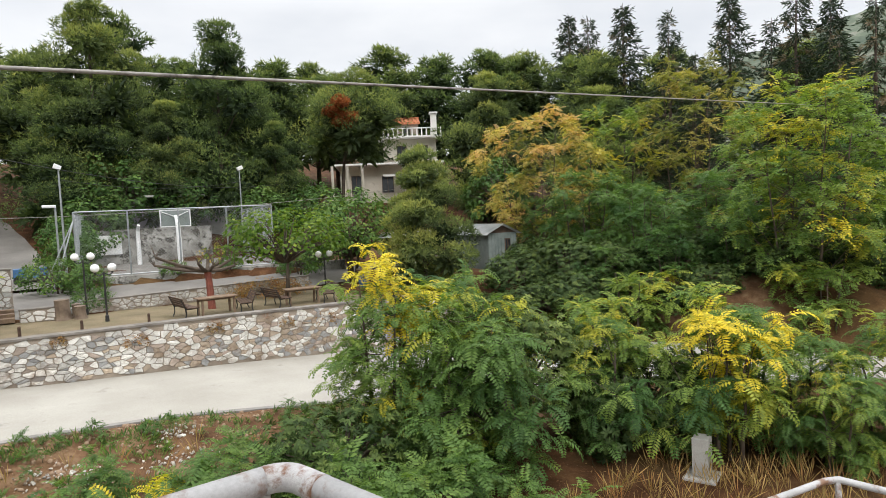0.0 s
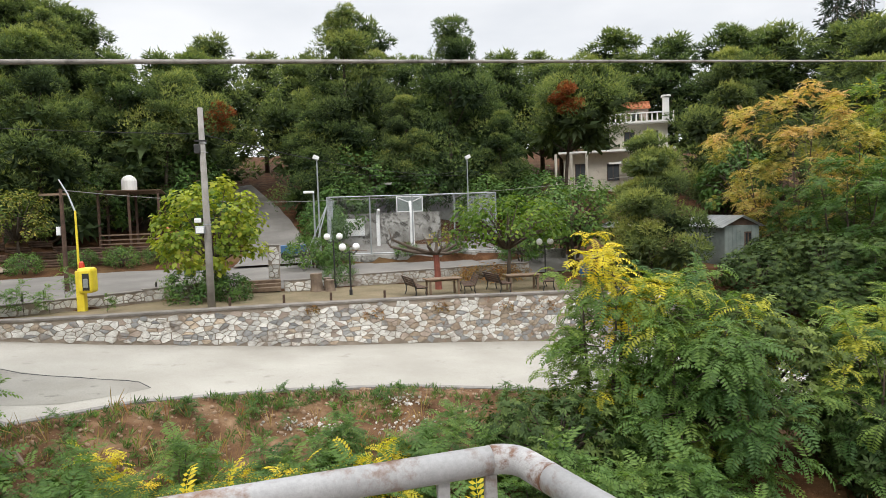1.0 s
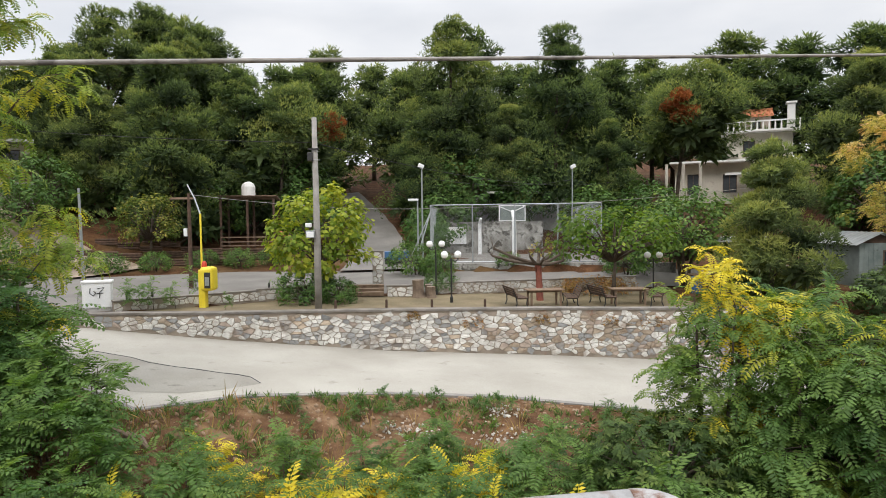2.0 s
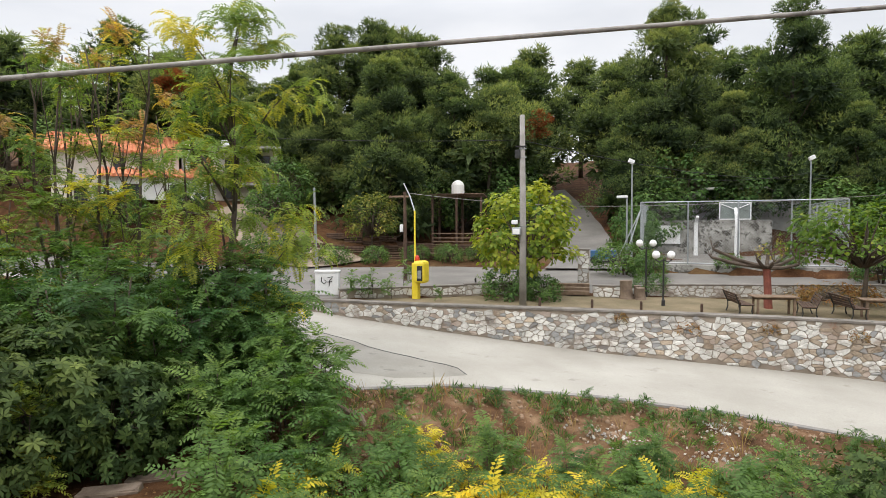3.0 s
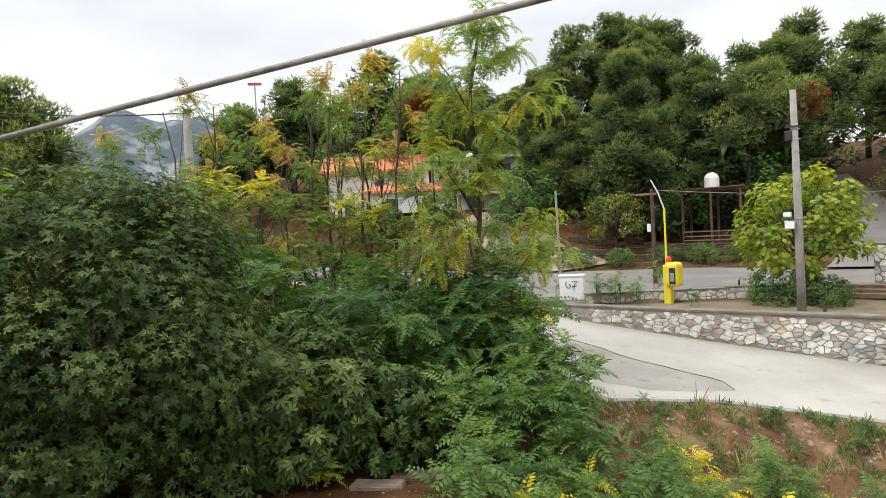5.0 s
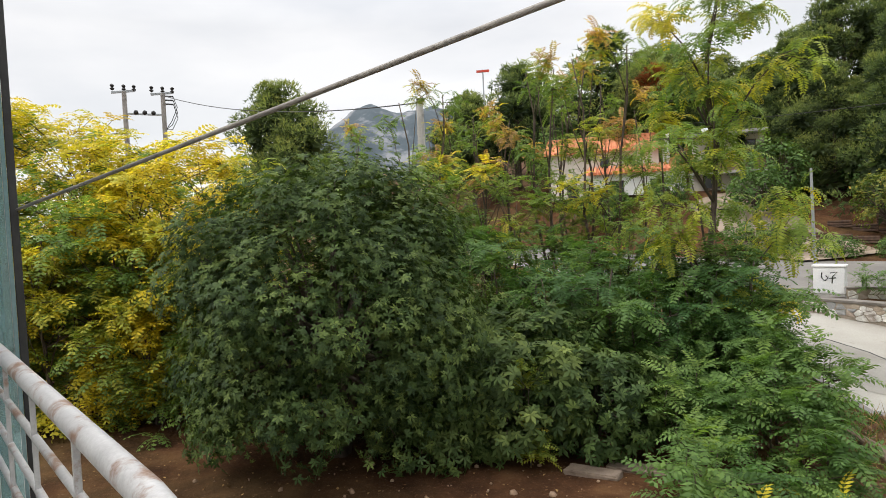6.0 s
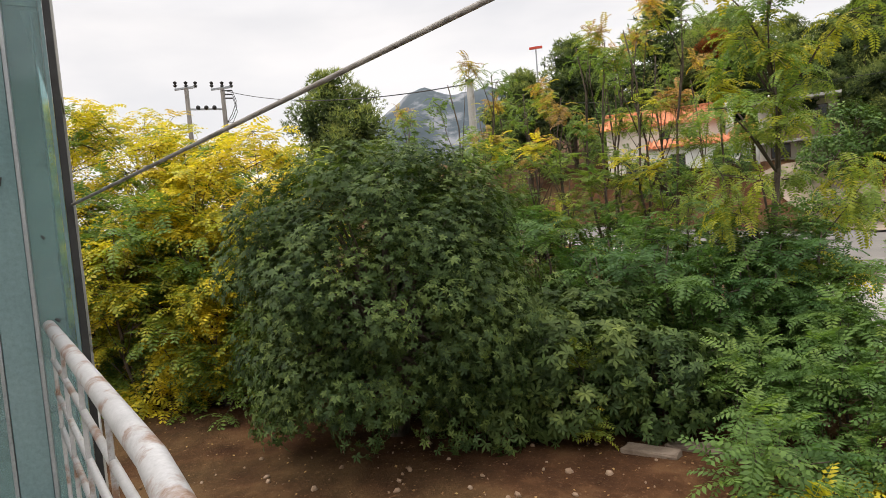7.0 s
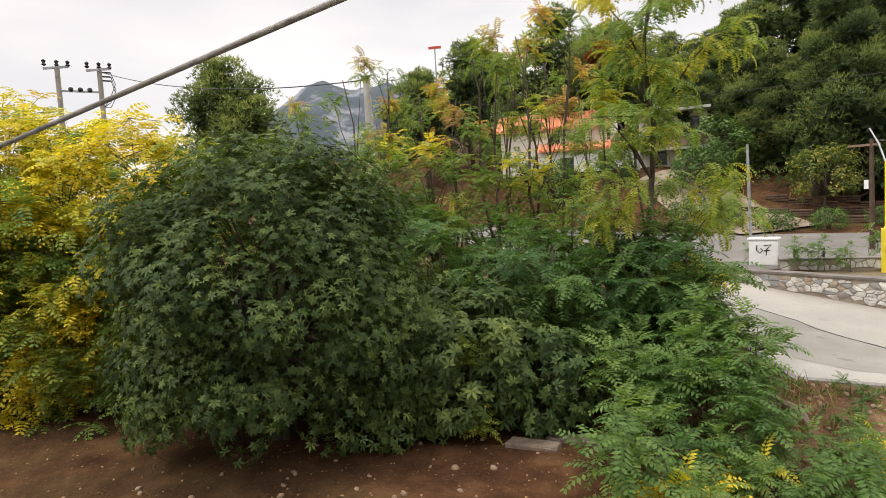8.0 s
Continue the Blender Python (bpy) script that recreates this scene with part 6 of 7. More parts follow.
# short wooden stakes along the terrace edge
for x in (-1.9, 0.15, 2.0, 4.2):
    bm = bmesh.new()
    polytube(bm, [(0, 0, -0.1), (0, 0, 0.42), (0, 0, 0.45)], [0.055, 0.05, 0.03], 8)
    p = tagged(part("wooden_stake", bm, M["dark_wood"]), "short dark wooden stake at the terrace edge", "stake", "terrace stakes")
    p.matrix_basis = pose(x, 26.3, terrace_z(x))
for x, y in ((-10.4, 27.4), (-9.6, 28.0), (-5.2, 30.1), (-4.0, 30.6)):
    bm = bmesh.new()
    polytube(bm, [(0, 0, -0.1), (0, 0, 0.66), (0, 0, 0.7)], [0.05, 0.045, 0.03], 8)
    p = tagged(part("steel_bollard", bm, M["black_metal"]), "short dark steel bollard beside the lane", "bollard", "lane bollards")
    p.matrix_basis = pose(*stand(x, y))

# timber steps up to the lane
root = thing("garden_steps", stand(-0.9, 31.4), "three weathered timber garden steps", "steps")
for k in range(3):
    bm = bmesh.new()
    box(bm, -0.95, 0.95, -0.75 + 0.35 * k, -0.38 + 0.35 * k, -0.05, 0.14 * (k + 1), None, 0.02)
    part("step", bm, M["wood"], root)


# ---------------- poles, booth and cabinet ----------------
def utility_pole():
    x, y, z = -2.62, 26.75, terrace_z(-2.6)
    root = thing("utility_pole", (x, y, z), "grey weathered utility pole with floodlight on the terrace", "utility pole")
    h = 9.3 - z
    bm = bmesh.new()
    polytube(bm, [(0, 0, -0.2), (0, 0, h * 0.4), (-0.03, 0, h)], [0.15, 0.135, 0.1], 12)
    part("pole", bm, M["pole_wood"], root, smooth=True)
    bm = bmesh.new()
    box(bm, -0.42, -0.06, -0.35, -0.1, 2.95, 3.25, Matrix.Translation((0, 0, 0)), 0.03)
    fl = part("floodlight", bm, M["galv"], root, "white floodlight")
    bm = bmesh.new()
    box(bm, -0.38, -0.1, -0.375, -0.352, 2.98, 3.2)
    part("lens", bm, M["white"], fl)
    bm = bmesh.new()
    box(bm, -0.45, -0.2, -0.2, 0.0, 3.38, 3.55, None, 0.03)
    part("small_lamp", bm, M["white"], root)
    bm = bmesh.new()
    box(bm, -0.32, -0.1, -0.16, 0.1, 6.05, 6.4, None, 0.02)
    box(bm, -0.28, 0.16, -0.17, -0.12, 6.5, 6.56)
    part("junction_box", bm, M["black_metal"], root, "dark junction box")
    bm = bmesh.new()
    for zz in (6.1, 6.45, 3.3):
        polytube(bm, [(0.15 * math.cos(k * 0.4), 0.15 * math.sin(k * 0.4), zz) for k in range(17)], 0.012, 4)
    part("band", bm, M["galv"], root)


utility_pole()


def phone_booth():
    x, y, z = -7.42, 27.9, terrace_z(-7.4)
    root = thing("phone_booth", (x, y, z), "bright yellow roadside telephone booth on a post", "telephone booth", rz=-12)
    bm = bmesh.new()
    box(bm, -0.24, 0.06, -0.14, 0.14, -0.05, 1.6, None, 0.03)
    part("post", bm, M["yellow"], root)
    bm = bmesh.new()
    box(bm, -0.12, 0.46, -0.3, 0.3, 0.72, 1.72, None, 0.13)
    hood = part("hood", bm, M["yellow"], root)
    bm = bmesh.new()
    box(bm, 0.12, 0.38, -0.318, -0.303, 0.84, 1.5, None, 0.004)
    panel = part("panel", bm, M["black"], root, "dark telephone panel")
    bm = bmesh.new()
    box(bm, 0.16, 0.34, -0.345, -0.32, 0.95, 1.3, None, 0.01)
    part("telephone", bm, M["galv"], panel)
    bm = bmesh.new()
    polytube(bm, [(-0.02, 0, 1.7), (-0.02, 0, 1.8), (-0.02, 0, 1.9), (-0.02, 0, 1.96)], [0.11, 0.11, 0.09, 0.04], 12)
    part("beacon", bm, M["red"], root)
    bm = bmesh.new()
    tube(bm, (-0.13, 0, 1.3), (-0.13, 0, 3.95), 0.045, 0.04, 8)
    part("mast", bm, M["yellow"], root)
    bm = bmesh.new()
    polytube(bm, [(-0.13, 0, 3.9), (-0.5, 0.25, 4.6), (-1.0, 0.6, 5.2)], [0.035, 0.03, 0.028], 8)
    part("mast_arm", bm, M["galv"], root)


phone_booth()


def lane_pole():
    x, y = -9.7, 33.6
    z = height(x, y)
    root = thing("telephone_pole", (x, y, z), "dark brown wooden telephone pole beside the lane", "telephone pole")
    h = 6.6 - z
    bm = bmesh.new()
    polytube(bm, [(0, 0, -0.2), (0, 0, h * 0.5), (0, 0, h)], [0.11, 0.1, 0.08], 10)
    part("pole", bm, M["dark_wood"], root)
    bm = bmesh.new()
    box(bm, -0.9, 0.35, -0.06, 0.02, h - 0.3, h - 0.2)
    part("crossarm", bm, M["wood"], root)
    bm = bmesh.new()
    box(bm, -0.28, -0.1, -0.1, 0.06, h * 0.55, h * 0.55 + 0.4, None, 0.02)
    part("meter_box", bm, M["white"], root)


lane_pole()

root = thing("lamp_pole", (-11.95, 27.2, height(-11.95, 27.2)), "thin grey steel pole beside the cabinet", "pole")
bm = bmesh.new()
tube(bm, (0, 0, -0.1), (-0.12, 0.1, 6.55 - height(-11.95, 27.2)), 0.07, 0.05, 10)
part("pole", bm, M["galv"], root)


def cabinet():
    x, y = -11.35, 27.0
    z = height(x, y)
    root = thing("utility_cabinet", (x, y, z), "white roadside utility cabinet with black graffiti", "utility cabinet", rz=14)
    bm = bmesh.new()
    box(bm, -0.52, 0.52, -0.22, 0.22, 0.06, 1.05, None, 0.015)
    body = part("body", bm, M["white"], root)
    bm = bmesh.new()
    box(bm, -0.56, 0.56, -0.27, 0.26, 1.052, 1.15, None, 0.03)
    part("lid", bm, M["white"], root)
    bm = bmesh.new()
    box(bm, -0.5, 0.5, -0.2, 0.2, -0.05, 0.058)
    part("plinth", bm, M["concrete"], root)
    for a, b in ((-0.49, -0.006), (0.006, 0.49)):
        bm = bmesh.new()
        box(bm, a, b, -0.232, -0.221, 0.1, 1.02, None, 0.003)
        part("door", bm, M["white"], body)
    strokes = [[(-0.22, 0.86), (-0.24, 0.66), (-0.12, 0.55), (-0.02, 0.66), (-0.1, 0.74)], [(0.04, 0.84), (0.28, 0.88), (0.12, 0.7), (0.1, 0.45)], [(0.02, 0.64), (0.24, 0.66)]]
    for s in strokes:
        bm = bmesh.new()
        polytube(bm, [(a, -0.236, b) for a, b in s], 0.02, 5)
        part("graffiti", bm, M["black"], body)


cabinet()

# twin transformer poles far left
root = thing("transformer_poles", (-60.8, 12.0, height(-60.8, 12)), "pair of concrete power poles with crossarms and insulators", "power pole", rz=83)
Hh = 18.0 - height(-60.8, 12)
for s in (-1.55, 1.55):
    bm = bmesh.new()
    tube(bm, (s, 0, -0.3), (s, 0, Hh), 0.24, 0.19, 10)
    part("pole", bm, M["pole_wood"], root)
    bm = bmesh.new()
    box(bm, s - 1.0, s + 0.9, -0.08, 0.08, Hh - 0.1, Hh + 0.08, Matrix.Translation((s, 0, Hh)) @ Matrix.Rotation(radians(-8), 4, "Y") @ Matrix.Translation((-s, 0, -Hh)))
    part("crossarm", bm, M["galv"], root)
    for k in (-0.9, 0.0, 0.8):
        bm = bmesh.new()
        polytube(bm, [(s + k, 0, Hh + 0.05), (s + k, 0, Hh + 0.2), (s + k, 0, Hh + 0.3), (s + k, 0, Hh + 0.5), (s + k, 0, Hh + 0.62)], [0.05, 0.2, 0.09, 0.18, 0.04], 8)
        part("insulator", bm, M["black"], root)
bm = bmesh.new()
box(bm, -1.5, 1.5, -0.07, 0.07, Hh - 2.0, Hh - 1.85)
part("tie_beam", bm, M["galv"], root)
for k in (-0.7, 0.0, 0.7):
    bm = bmesh.new()
    ball(bm, (k, -0.05, Hh - 1.78), 0.2, 10, 8)
    part("insulator", bm, M["black"], root)
bm = bmesh.new()
for k in range(3):
    box(bm, 1.7, 2.4, -0.05, 0.05, Hh - 0.3 - 0.35 * k, Hh - 0.18 - 0.35 * k)
    polytube(bm, [(2.4, 0, Hh - 0.25 - 0.35 * k), (2.7, 0, Hh - 1.2 - 0.5 * k), (2.2, 0, Hh - 2.4 - 0.4 * k), (1.7, 0, Hh - 3.2)], 0.03, 4)
part("fuse_gear", bm, M["black_metal"], root)

# concrete pole among the slender trees
root = thing("concrete_pole", stand(-25.4, 18.05), "pale concrete power pole among trees", "power pole")
bm = bmesh.new()
tube(bm, (0, 0, -0.2), (0, 0, 11.0 - height(-25.4, 18.05)), 0.26, 0.17, 10)
part("pole", bm, M["concrete"], root)

# red mast far off
root = thing("crane_mast", (-93.6, 77, height(-93.6, 77)), "distant red steel mast with a cross jib", "mast")
zz = 34.2 - height(-93.6, 77)
bm = bmesh.new()
tube(bm, (0, 0, -0.3), (0, 0, zz), 0.2, 0.12, 6)
part("mast", bm, M["galv"], root)
bm = bmesh.new()
box(bm, -1.2, 1.2, -0.2, 0.2, zz - 0.5, zz - 0.1, Matrix.Rotation(radians(45), 4, "Z"))
part("jib", bm, M["red"], root)


def wire(name, p, q, sag, r, label, material="cable"):
    p, q = Vector(p), Vector(q)
    pts = [p.lerp(q, k / 24) - Vector((0, 0, sag * 4 * (k / 24) * (1 - k / 24))) for k in range(25)]
    bm = bmesh.new()
    polytube(bm, pts, r, 6)
    return tagged(part(name, bm, M[material], smooth=True), label, "cable")


wire("power_cable", (-4.06, 1.715, 5.164), (70, 29.265, 13.804), 0.0, 0.0082, "pale weathered overhead cable close to the balcony")
wire("overhead_wire", (-9.7, 33.6, 6.55), (2.65, 42.6, 5.9), 0.25, 0.018, "thin overhead wire from the telephone pole")
wire("overhead_wire", (2.65, 42.6, 5.9), (30, 50, 7.5), 0.3, 0.018, "thin overhead wire across the court")
wire("overhead_wire", (-2.72, 26.75, 8.3), (-42, 36, 13.5), 0.9, 0.012, "thin dark overhead wire from the utility pole", "black")
wire("overhead_wire", (-2.72, 26.75, 8.3), (24, 58, 9.0), 1.2, 0.014, "thin dark overhead wire towards the wood", "black")
wire("overhead_wire", (2.65, 42.6, 8.0), (14.85, 48.9, 8.2), 0.5, 0.014, "thin dark wire between court floodlights", "black")
wire("overhead_wire", (-60.8, 13.4, 17.9), (-25.4, 18.05, 10.9), 0.9, 0.03, "thin dark overhead wire between power poles", "black")


# ---------------- the slope behind the lane ----------------
def shed():
    x, y = -10.4, 51.6
    z = height(x, y) - 0.1
    root = thing("shed", (x, y, z), "brown timber play shelter with open railing and slide", "play shelter")
    h = 7.0 - z
    for a in (-2.0, 0.0, 2.0):
        for b in (-1.2, 1.2):
            bm = bmesh.new()
            box(bm, a - 0.08, a + 0.08, b - 0.08, b + 0.08, 0, h)
            part("post", bm, M["dark_wood"], root)
    for k in range(5):
        bm = bmesh.new()
        box(bm, -2.2, 2.2, -1.4 + 0.5 * k, -0.93 + 0.5 * k, h + 0.15 - 0.05 * k, h + 0.2 - 0.05 * k)
        part("roof_board", bm, M["wood"], root)
    for zz_ in (0.45, 0.75, 1.1):
        bm = bmesh.new()
        box(bm, -2.0, 2.0, -1.3, -1.22, zz_, zz_ + 0.09)
        part("rail", bm, M["wood"], root)
    bm = bmesh.new()
    polytube(bm, [(2.3, -0.9, 1.5), (3.0, -1.0, 1.1), (3.7, -1.1, 0.75), (4.4, -1.2, 0.7)], [0.16, 0.16, 0.16, 0.14], 8)
    part("slide", bm, M["roof"], root, "worn orange slide")
    bm = bmesh.new()
    box(bm, -2.2, 2.2, -1.4, 1.4, -0.25, -0.003)
    part("floor_deck", bm, M["wood"], root)
    bm = bmesh.new()
    polytube(bm, [(-0.2, 0.3, h + 0.1), (-0.2, 0.3, h + 0.2), (-0.2, 0.3, h + 0.95), (-0.2, 0.3, h + 1.2), (-0.2, 0.3, h + 1.35)], [0.5, 0.54, 0.54, 0.42, 0.16], 16)
    tank = part("water_tank", bm, M["white_plaster"], root, "white plastic water tank")


shed()
# timber edging of the red earth terraces
for k, (x0, x1, y) in enumerate([(-22, -10, 44.2), (-20, -8, 46.6), (-18, -6, 49.0)]):
    n = int((x1 - x0) / 1.5)
    root = thing("log_edging", (x0, y, height((x0 + x1) / 2, y)), "brown log edging of an earth terrace", "edging", "log edgings")
    for j in range(n):
        bm = bmesh.new()
        xm = x0 + (j + 0.5) * 1.5
        dz = height(xm, y) - height((x0 + x1) / 2, y)
        for q in range(3):
            tube(bm, (j * 1.5, 0, dz + 0.08 + 0.16 * q), (j * 1.5 + 1.46, 0, dz + 0.08 + 0.16 * q), 0.08, 0.08, 7)
        part("log", bm, M["dark_wood"], root)
# green skip beside the hill lane
root = thing("garden_cart", stand(0.9, 42.3), "blue and green metal cart parked beside the lane", "cart")
bm = bmesh.new()
box(bm, -0.8, 0.8, -0.5, 0.5, 0.35, 0.9, None, 0.04)
part("tray", bm, M["blue"], root)
for a in (-0.55, 0.55):
    for b in (-0.56, 0.46):
        bm = bmesh.new()
        tube(bm, (a, b, 0.26), (a, b + 0.1, 0.26), 0.26, 0.26, 14)
        part("wheel", bm, M["black"], root)

# ---------------- small things on the bank ----------------
root = thing("concrete_marker", stand(12.75, 8.95), "pale concrete marker post on a small footing", "marker post", rz=20)
bm = bmesh.new()
box(bm, -0.2, 0.2, -0.18, 0.18, 0.03, 0.92, None, 0.02)
part("post", bm, M["concrete"], root)
bm = bmesh.new()
box(bm, -0.38, 0.38, -0.36, 0.36, -0.1, 0.028, None, 0.02)
part("footing", bm, M["concrete"], root)

# crumbling steps on the earth path
for x, y, a, ln in ((-7.5, 10.9, 28, 1.3), (-8.0, 10.1, 22, 1.0), (-6.9, 11.6, 30, 1.2)):
    bm = bmesh.new()
    box(bm, -ln / 2, ln / 2, -0.16, 0.16, -0.12, 0.07, None, 0.03)
    for v in bm.verts:
        v.co += Vector((random.uniform(-0.03, 0.03), random.uniform(-0.03, 0.03), random.uniform(-0.015, 0.015)))
    s = tagged(part("path_step", bm, M["step"]), "crumbling concrete step on the earth path", "step", "path steps")
    s.matrix_basis = pose(*stand(x, y, 0.03), 3, -2, a)

# pale driftwood root
bm = bmesh.new()
polytube(bm, [(-0.5, 0, 0.05), (-0.2, 0.1, 0.22), (0.15, 0.05, 0.2), (0.5, -0.1, 0.06)], [0.06, 0.12, 0.1, 0.04], 8)
polytube(bm, [(-0.1, 0.1, 0.2), (-0.25, -0.15, 0.42), (-0.45, -0.2, 0.5)], [0.07, 0.05, 0.02], 7)
r_ = tagged(part("driftwood_root", bm, M["pale_bark"]), "bleached dead root lying on the bank", "dead wood")
r_.matrix_basis = pose(*stand(-5.3, 14.6, 0.0), 0, 0, -20)


def rock_mesh(seed, size):
    bm = bmesh.new()
    bmesh.ops.create_icosphere(bm, subdivisions=1, radius=size)
    rr = random.Random(seed)
    for v in bm.verts:
        v.co *= rr.uniform(0.65, 1.15)
        v.co.z *= 0.6
    me = bpy.data.meshes.new("stone")
    bm.to_mesh(me)
    bm.free()
    return me


rock_meshes = [rock_mesh(k, 0.09) for k in range(5)]
for me in rock_meshes:
    me.materials.append(M["stone"])
random.seed(21)
for x0, y0, spread, n in ((0.6, 16.9, 0.75, 75), (3.2, 17.9, 0.5, 60), (3.1, 16.6, 0.6, 60)):
    pile = thing("stone_heap", stand(x0, y0), "small heap of pale limestone rubble on the bank", "rubble", "rubble heaps")
    for k in range(n):
        a, b = random.gauss(0, spread * 0.6), random.gauss(0, spread * 0.4)
        o = new("stone", random.choice(rock_meshes))
        o.parent = pile
        s = random.uniform(0.2, 0.7)
        o.matrix_basis = pose(a, b, height(x0 + a, y0 + b) - height(x0, y0) + 0.03, random.uniform(0, 60), random.uniform(0, 60), random.uniform(0, 360)) @ Matrix.Scale(s, 4)
loose = thing("loose_stones", (0, 0, 0), "scattered brown and grey stones on the earth", "stones", kind="stuff")
rng = np.random.default_rng(3)
base = np.array([v.co[:] for v in rock_meshes[0].vertices])
tri = np.array([p.vertices[:] for p in rock_meshes[0].polygons])
pos = []
while len(pos) < 4200:
    x, y = rng.uniform(-13, 9), 19.2 - 16.5 * rng.random() ** 1.8
    if y < road_near(x) - 0.25 and (y > 12.5 or (x < -5 and rng.random() < 0.2)):
        pos.append((x, y, height(x, y) + 0.01))
pos = np.array(pos)
R = frames_from(rng.normal(0, 1, (len(pos), 3)), rng.normal(0, 1, (len(pos), 3)), rng)
me = scatter("stones", base, tri, R, 0.2 + 0.8 * rng.random(len(pos)) ** 3, pos, rng.random(len(pos)), M["clod"])
o = new("stones", me)
o.parent = loose
tagged(o, kind="stuff")

# fallen leaves on the bare earth
bm_l = oval_leaf(0.35)
pos = []
while len(pos) < 9000:
    x, y = rng.uniform(-19, 14), rng.uniform(-1, 19)
    if y < road_near(x) - 0.1:
        pos.append((x, y, height(x, y) + 0.025))
pos = np.array(pos)
D = rng.normal(0, 1, (len(pos), 3)) * np.array([1, 1, 0.2])
me = scatter("fallen_leaves", bm_l[0], bm_l[1], frames_from(D, np.array([[0, 0, 1.0]]) + rng.normal(0, 0.25, D.shape), rng), 0.03 + 0.05 * rng.random(len(pos)), pos, rng.random(len(pos)) ** 1.4, M["litter"])
tagged(new("fallen_leaves", me), "scattered dry brown fallen leaves", "leaf litter", kind="stuff")

# dry grass tufts near the marker and on the bank
t, f = needle_tuft(6, None, 0.7, 0.02)
pos = []
while len(pos) < 420:
    x, y = rng.uniform(9, 18), rng.uniform(5.0, 10)
    pos.append((x, y, height(x, y)))
for _ in range(260):
    x, y = rng.uniform(-6, 8), rng.uniform(9, 17.5)
    if y < road_near(x) - 0.4:
        pos.append((x, y, height(x, y)))
pos = np.array(pos)
D = np.array([[0, 0, 1.0]]) + rng.normal(0, 0.25, (len(pos), 3))
me = scatter("dry_grass", t, f, frames_from(D, rng.normal(0, 1, D.shape), rng), 0.3 + 0.35 * rng.random(len(pos)), pos, rng.random(len(pos)), M["dry"])
tagged(new("dry_grass", me), "dry straw-brown grass tufts on the bank", "grass", kind="stuff")


# low green weeds in patches along the top of the bank
t, f = needle_tuft(6, None, 0.9, 0.07)
pos = []
while len(pos) < 2200:
    x, y = rng.uniform(-6.5, 9), rng.uniform(12.5, 19)
    if y < road_near(x) - 0.3 and noise.noise((x * 0.7, y * 0.9, 6.1)) > 0.08 - 0.3 * (y > road_near(x) - 1.3):
        pos.append((x, y, height(x, y)))
pos = np.array(pos)
D = np.array([[0, 0, 0.8]]) + rng.normal(0, 0.45, (len(pos), 3))
me = scatter("weeds", t, f, frames_from(D, rng.normal(0, 1, D.shape), rng), 0.1 + 0.15 * rng.random(len(pos)) ** 2, pos, rng.random(len(pos)), M["shrub"])
tagged(new("weeds", me), "low green weeds in patches on the bank", "weeds", kind="stuff")


# ---------------- balcony, railing and glazed corner ----------------
RZ = 4.565
RC, RM, RL = Vector((0.58, 1.99, RZ)), Vector((-1.4, 1.87, RZ)), Vector((-3.82, 1.58, RZ))
RR = Vector((0.98, 0.2, RZ))
bm = bmesh.new()
for a, b, c, d in (((-3.98, -1.6), (1.05, -1.6), (0.66, 1.98), (-3.98, 1.6)),):
    vs = [bm.verts.new((*p, 3.6)) for p in (a, b, c, d)]
    lo = [bm.verts.new((*p, 3.42)) for p in (a, b, c, d)]
    bm.faces.new(vs), bm.faces.new(list(reversed(lo)))
    for k in range(4):
        bm.faces.new((lo[k], lo[(k + 1) % 4], vs[(k + 1) % 4], vs[k]))
tagged(part("floor_balcony", bm, M["concrete"]), "concrete balcony slab under the railing", "balcony floor", kind="structure")
bm = bmesh.new()
box(bm, -4.0, 1.4, -1.9, -1.62, -1.5, 8.0)
tagged(part("wall_building", bm, M["plaster"]), "plain plastered building wall behind the balcony", "wall", kind="structure")
bm = bmesh.new()
for x in (-3.6, 0.35):
    box(bm, x, x + 0.3, 0.9, 1.2, -1.5, 3.418)
tagged(part("column_balcony", bm, M["concrete"]), "concrete columns carrying the balcony", "column", kind="structure")

rail = thing("railing", (0, 0, 0), "white painted tubular steel railing with rust and chips", "railing")
bm = bmesh.new()
corner = []
for k in range(7):
    s = k / 6
    p0, p1 = RC.lerp(RM, 0.026), RC.lerp(RR, 0.03)
    corner.append(p0.lerp(RC, s).lerp(RC.lerp(p1, s), s))
polytube(bm, [RL, RL.lerp(RM, 0.5), RM, RM.lerp(RC, 0.5), corner[0]], 0.029, 16)
part("handrail", bm, M["white_rail"], rail, "thick white handrail with chipped paint", smooth=True)
bm = bmesh.new()
polytube(bm, [corner[0], *corner[1:], RC.lerp(RR, 0.07)], 0.0297, 16)
part("bend", bm, M["rusty_rail"], rail, "rusty chipped bend of the handrail", smooth=True)
bm = bmesh.new()
polytube(bm, [RC.lerp(RR, 0.065), RC.lerp(RR, 0.5), RR], 0.029, 16)
part("handrail", bm, M["white_rail"], rail, "thick white handrail with chipped paint", smooth=True)
for dz in (0.17, 0.34, 0.51):
    bm = bmesh.new()
    polytube(bm, [RL - Vector((0, 0, dz)), RM - Vector((0, 0, dz)), RC - Vector((0, 0, dz)), RR - Vector((0, 0, dz))], 0.013, 8)
    part("mid_rail", bm, M["white_rail"], rail, smooth=True)
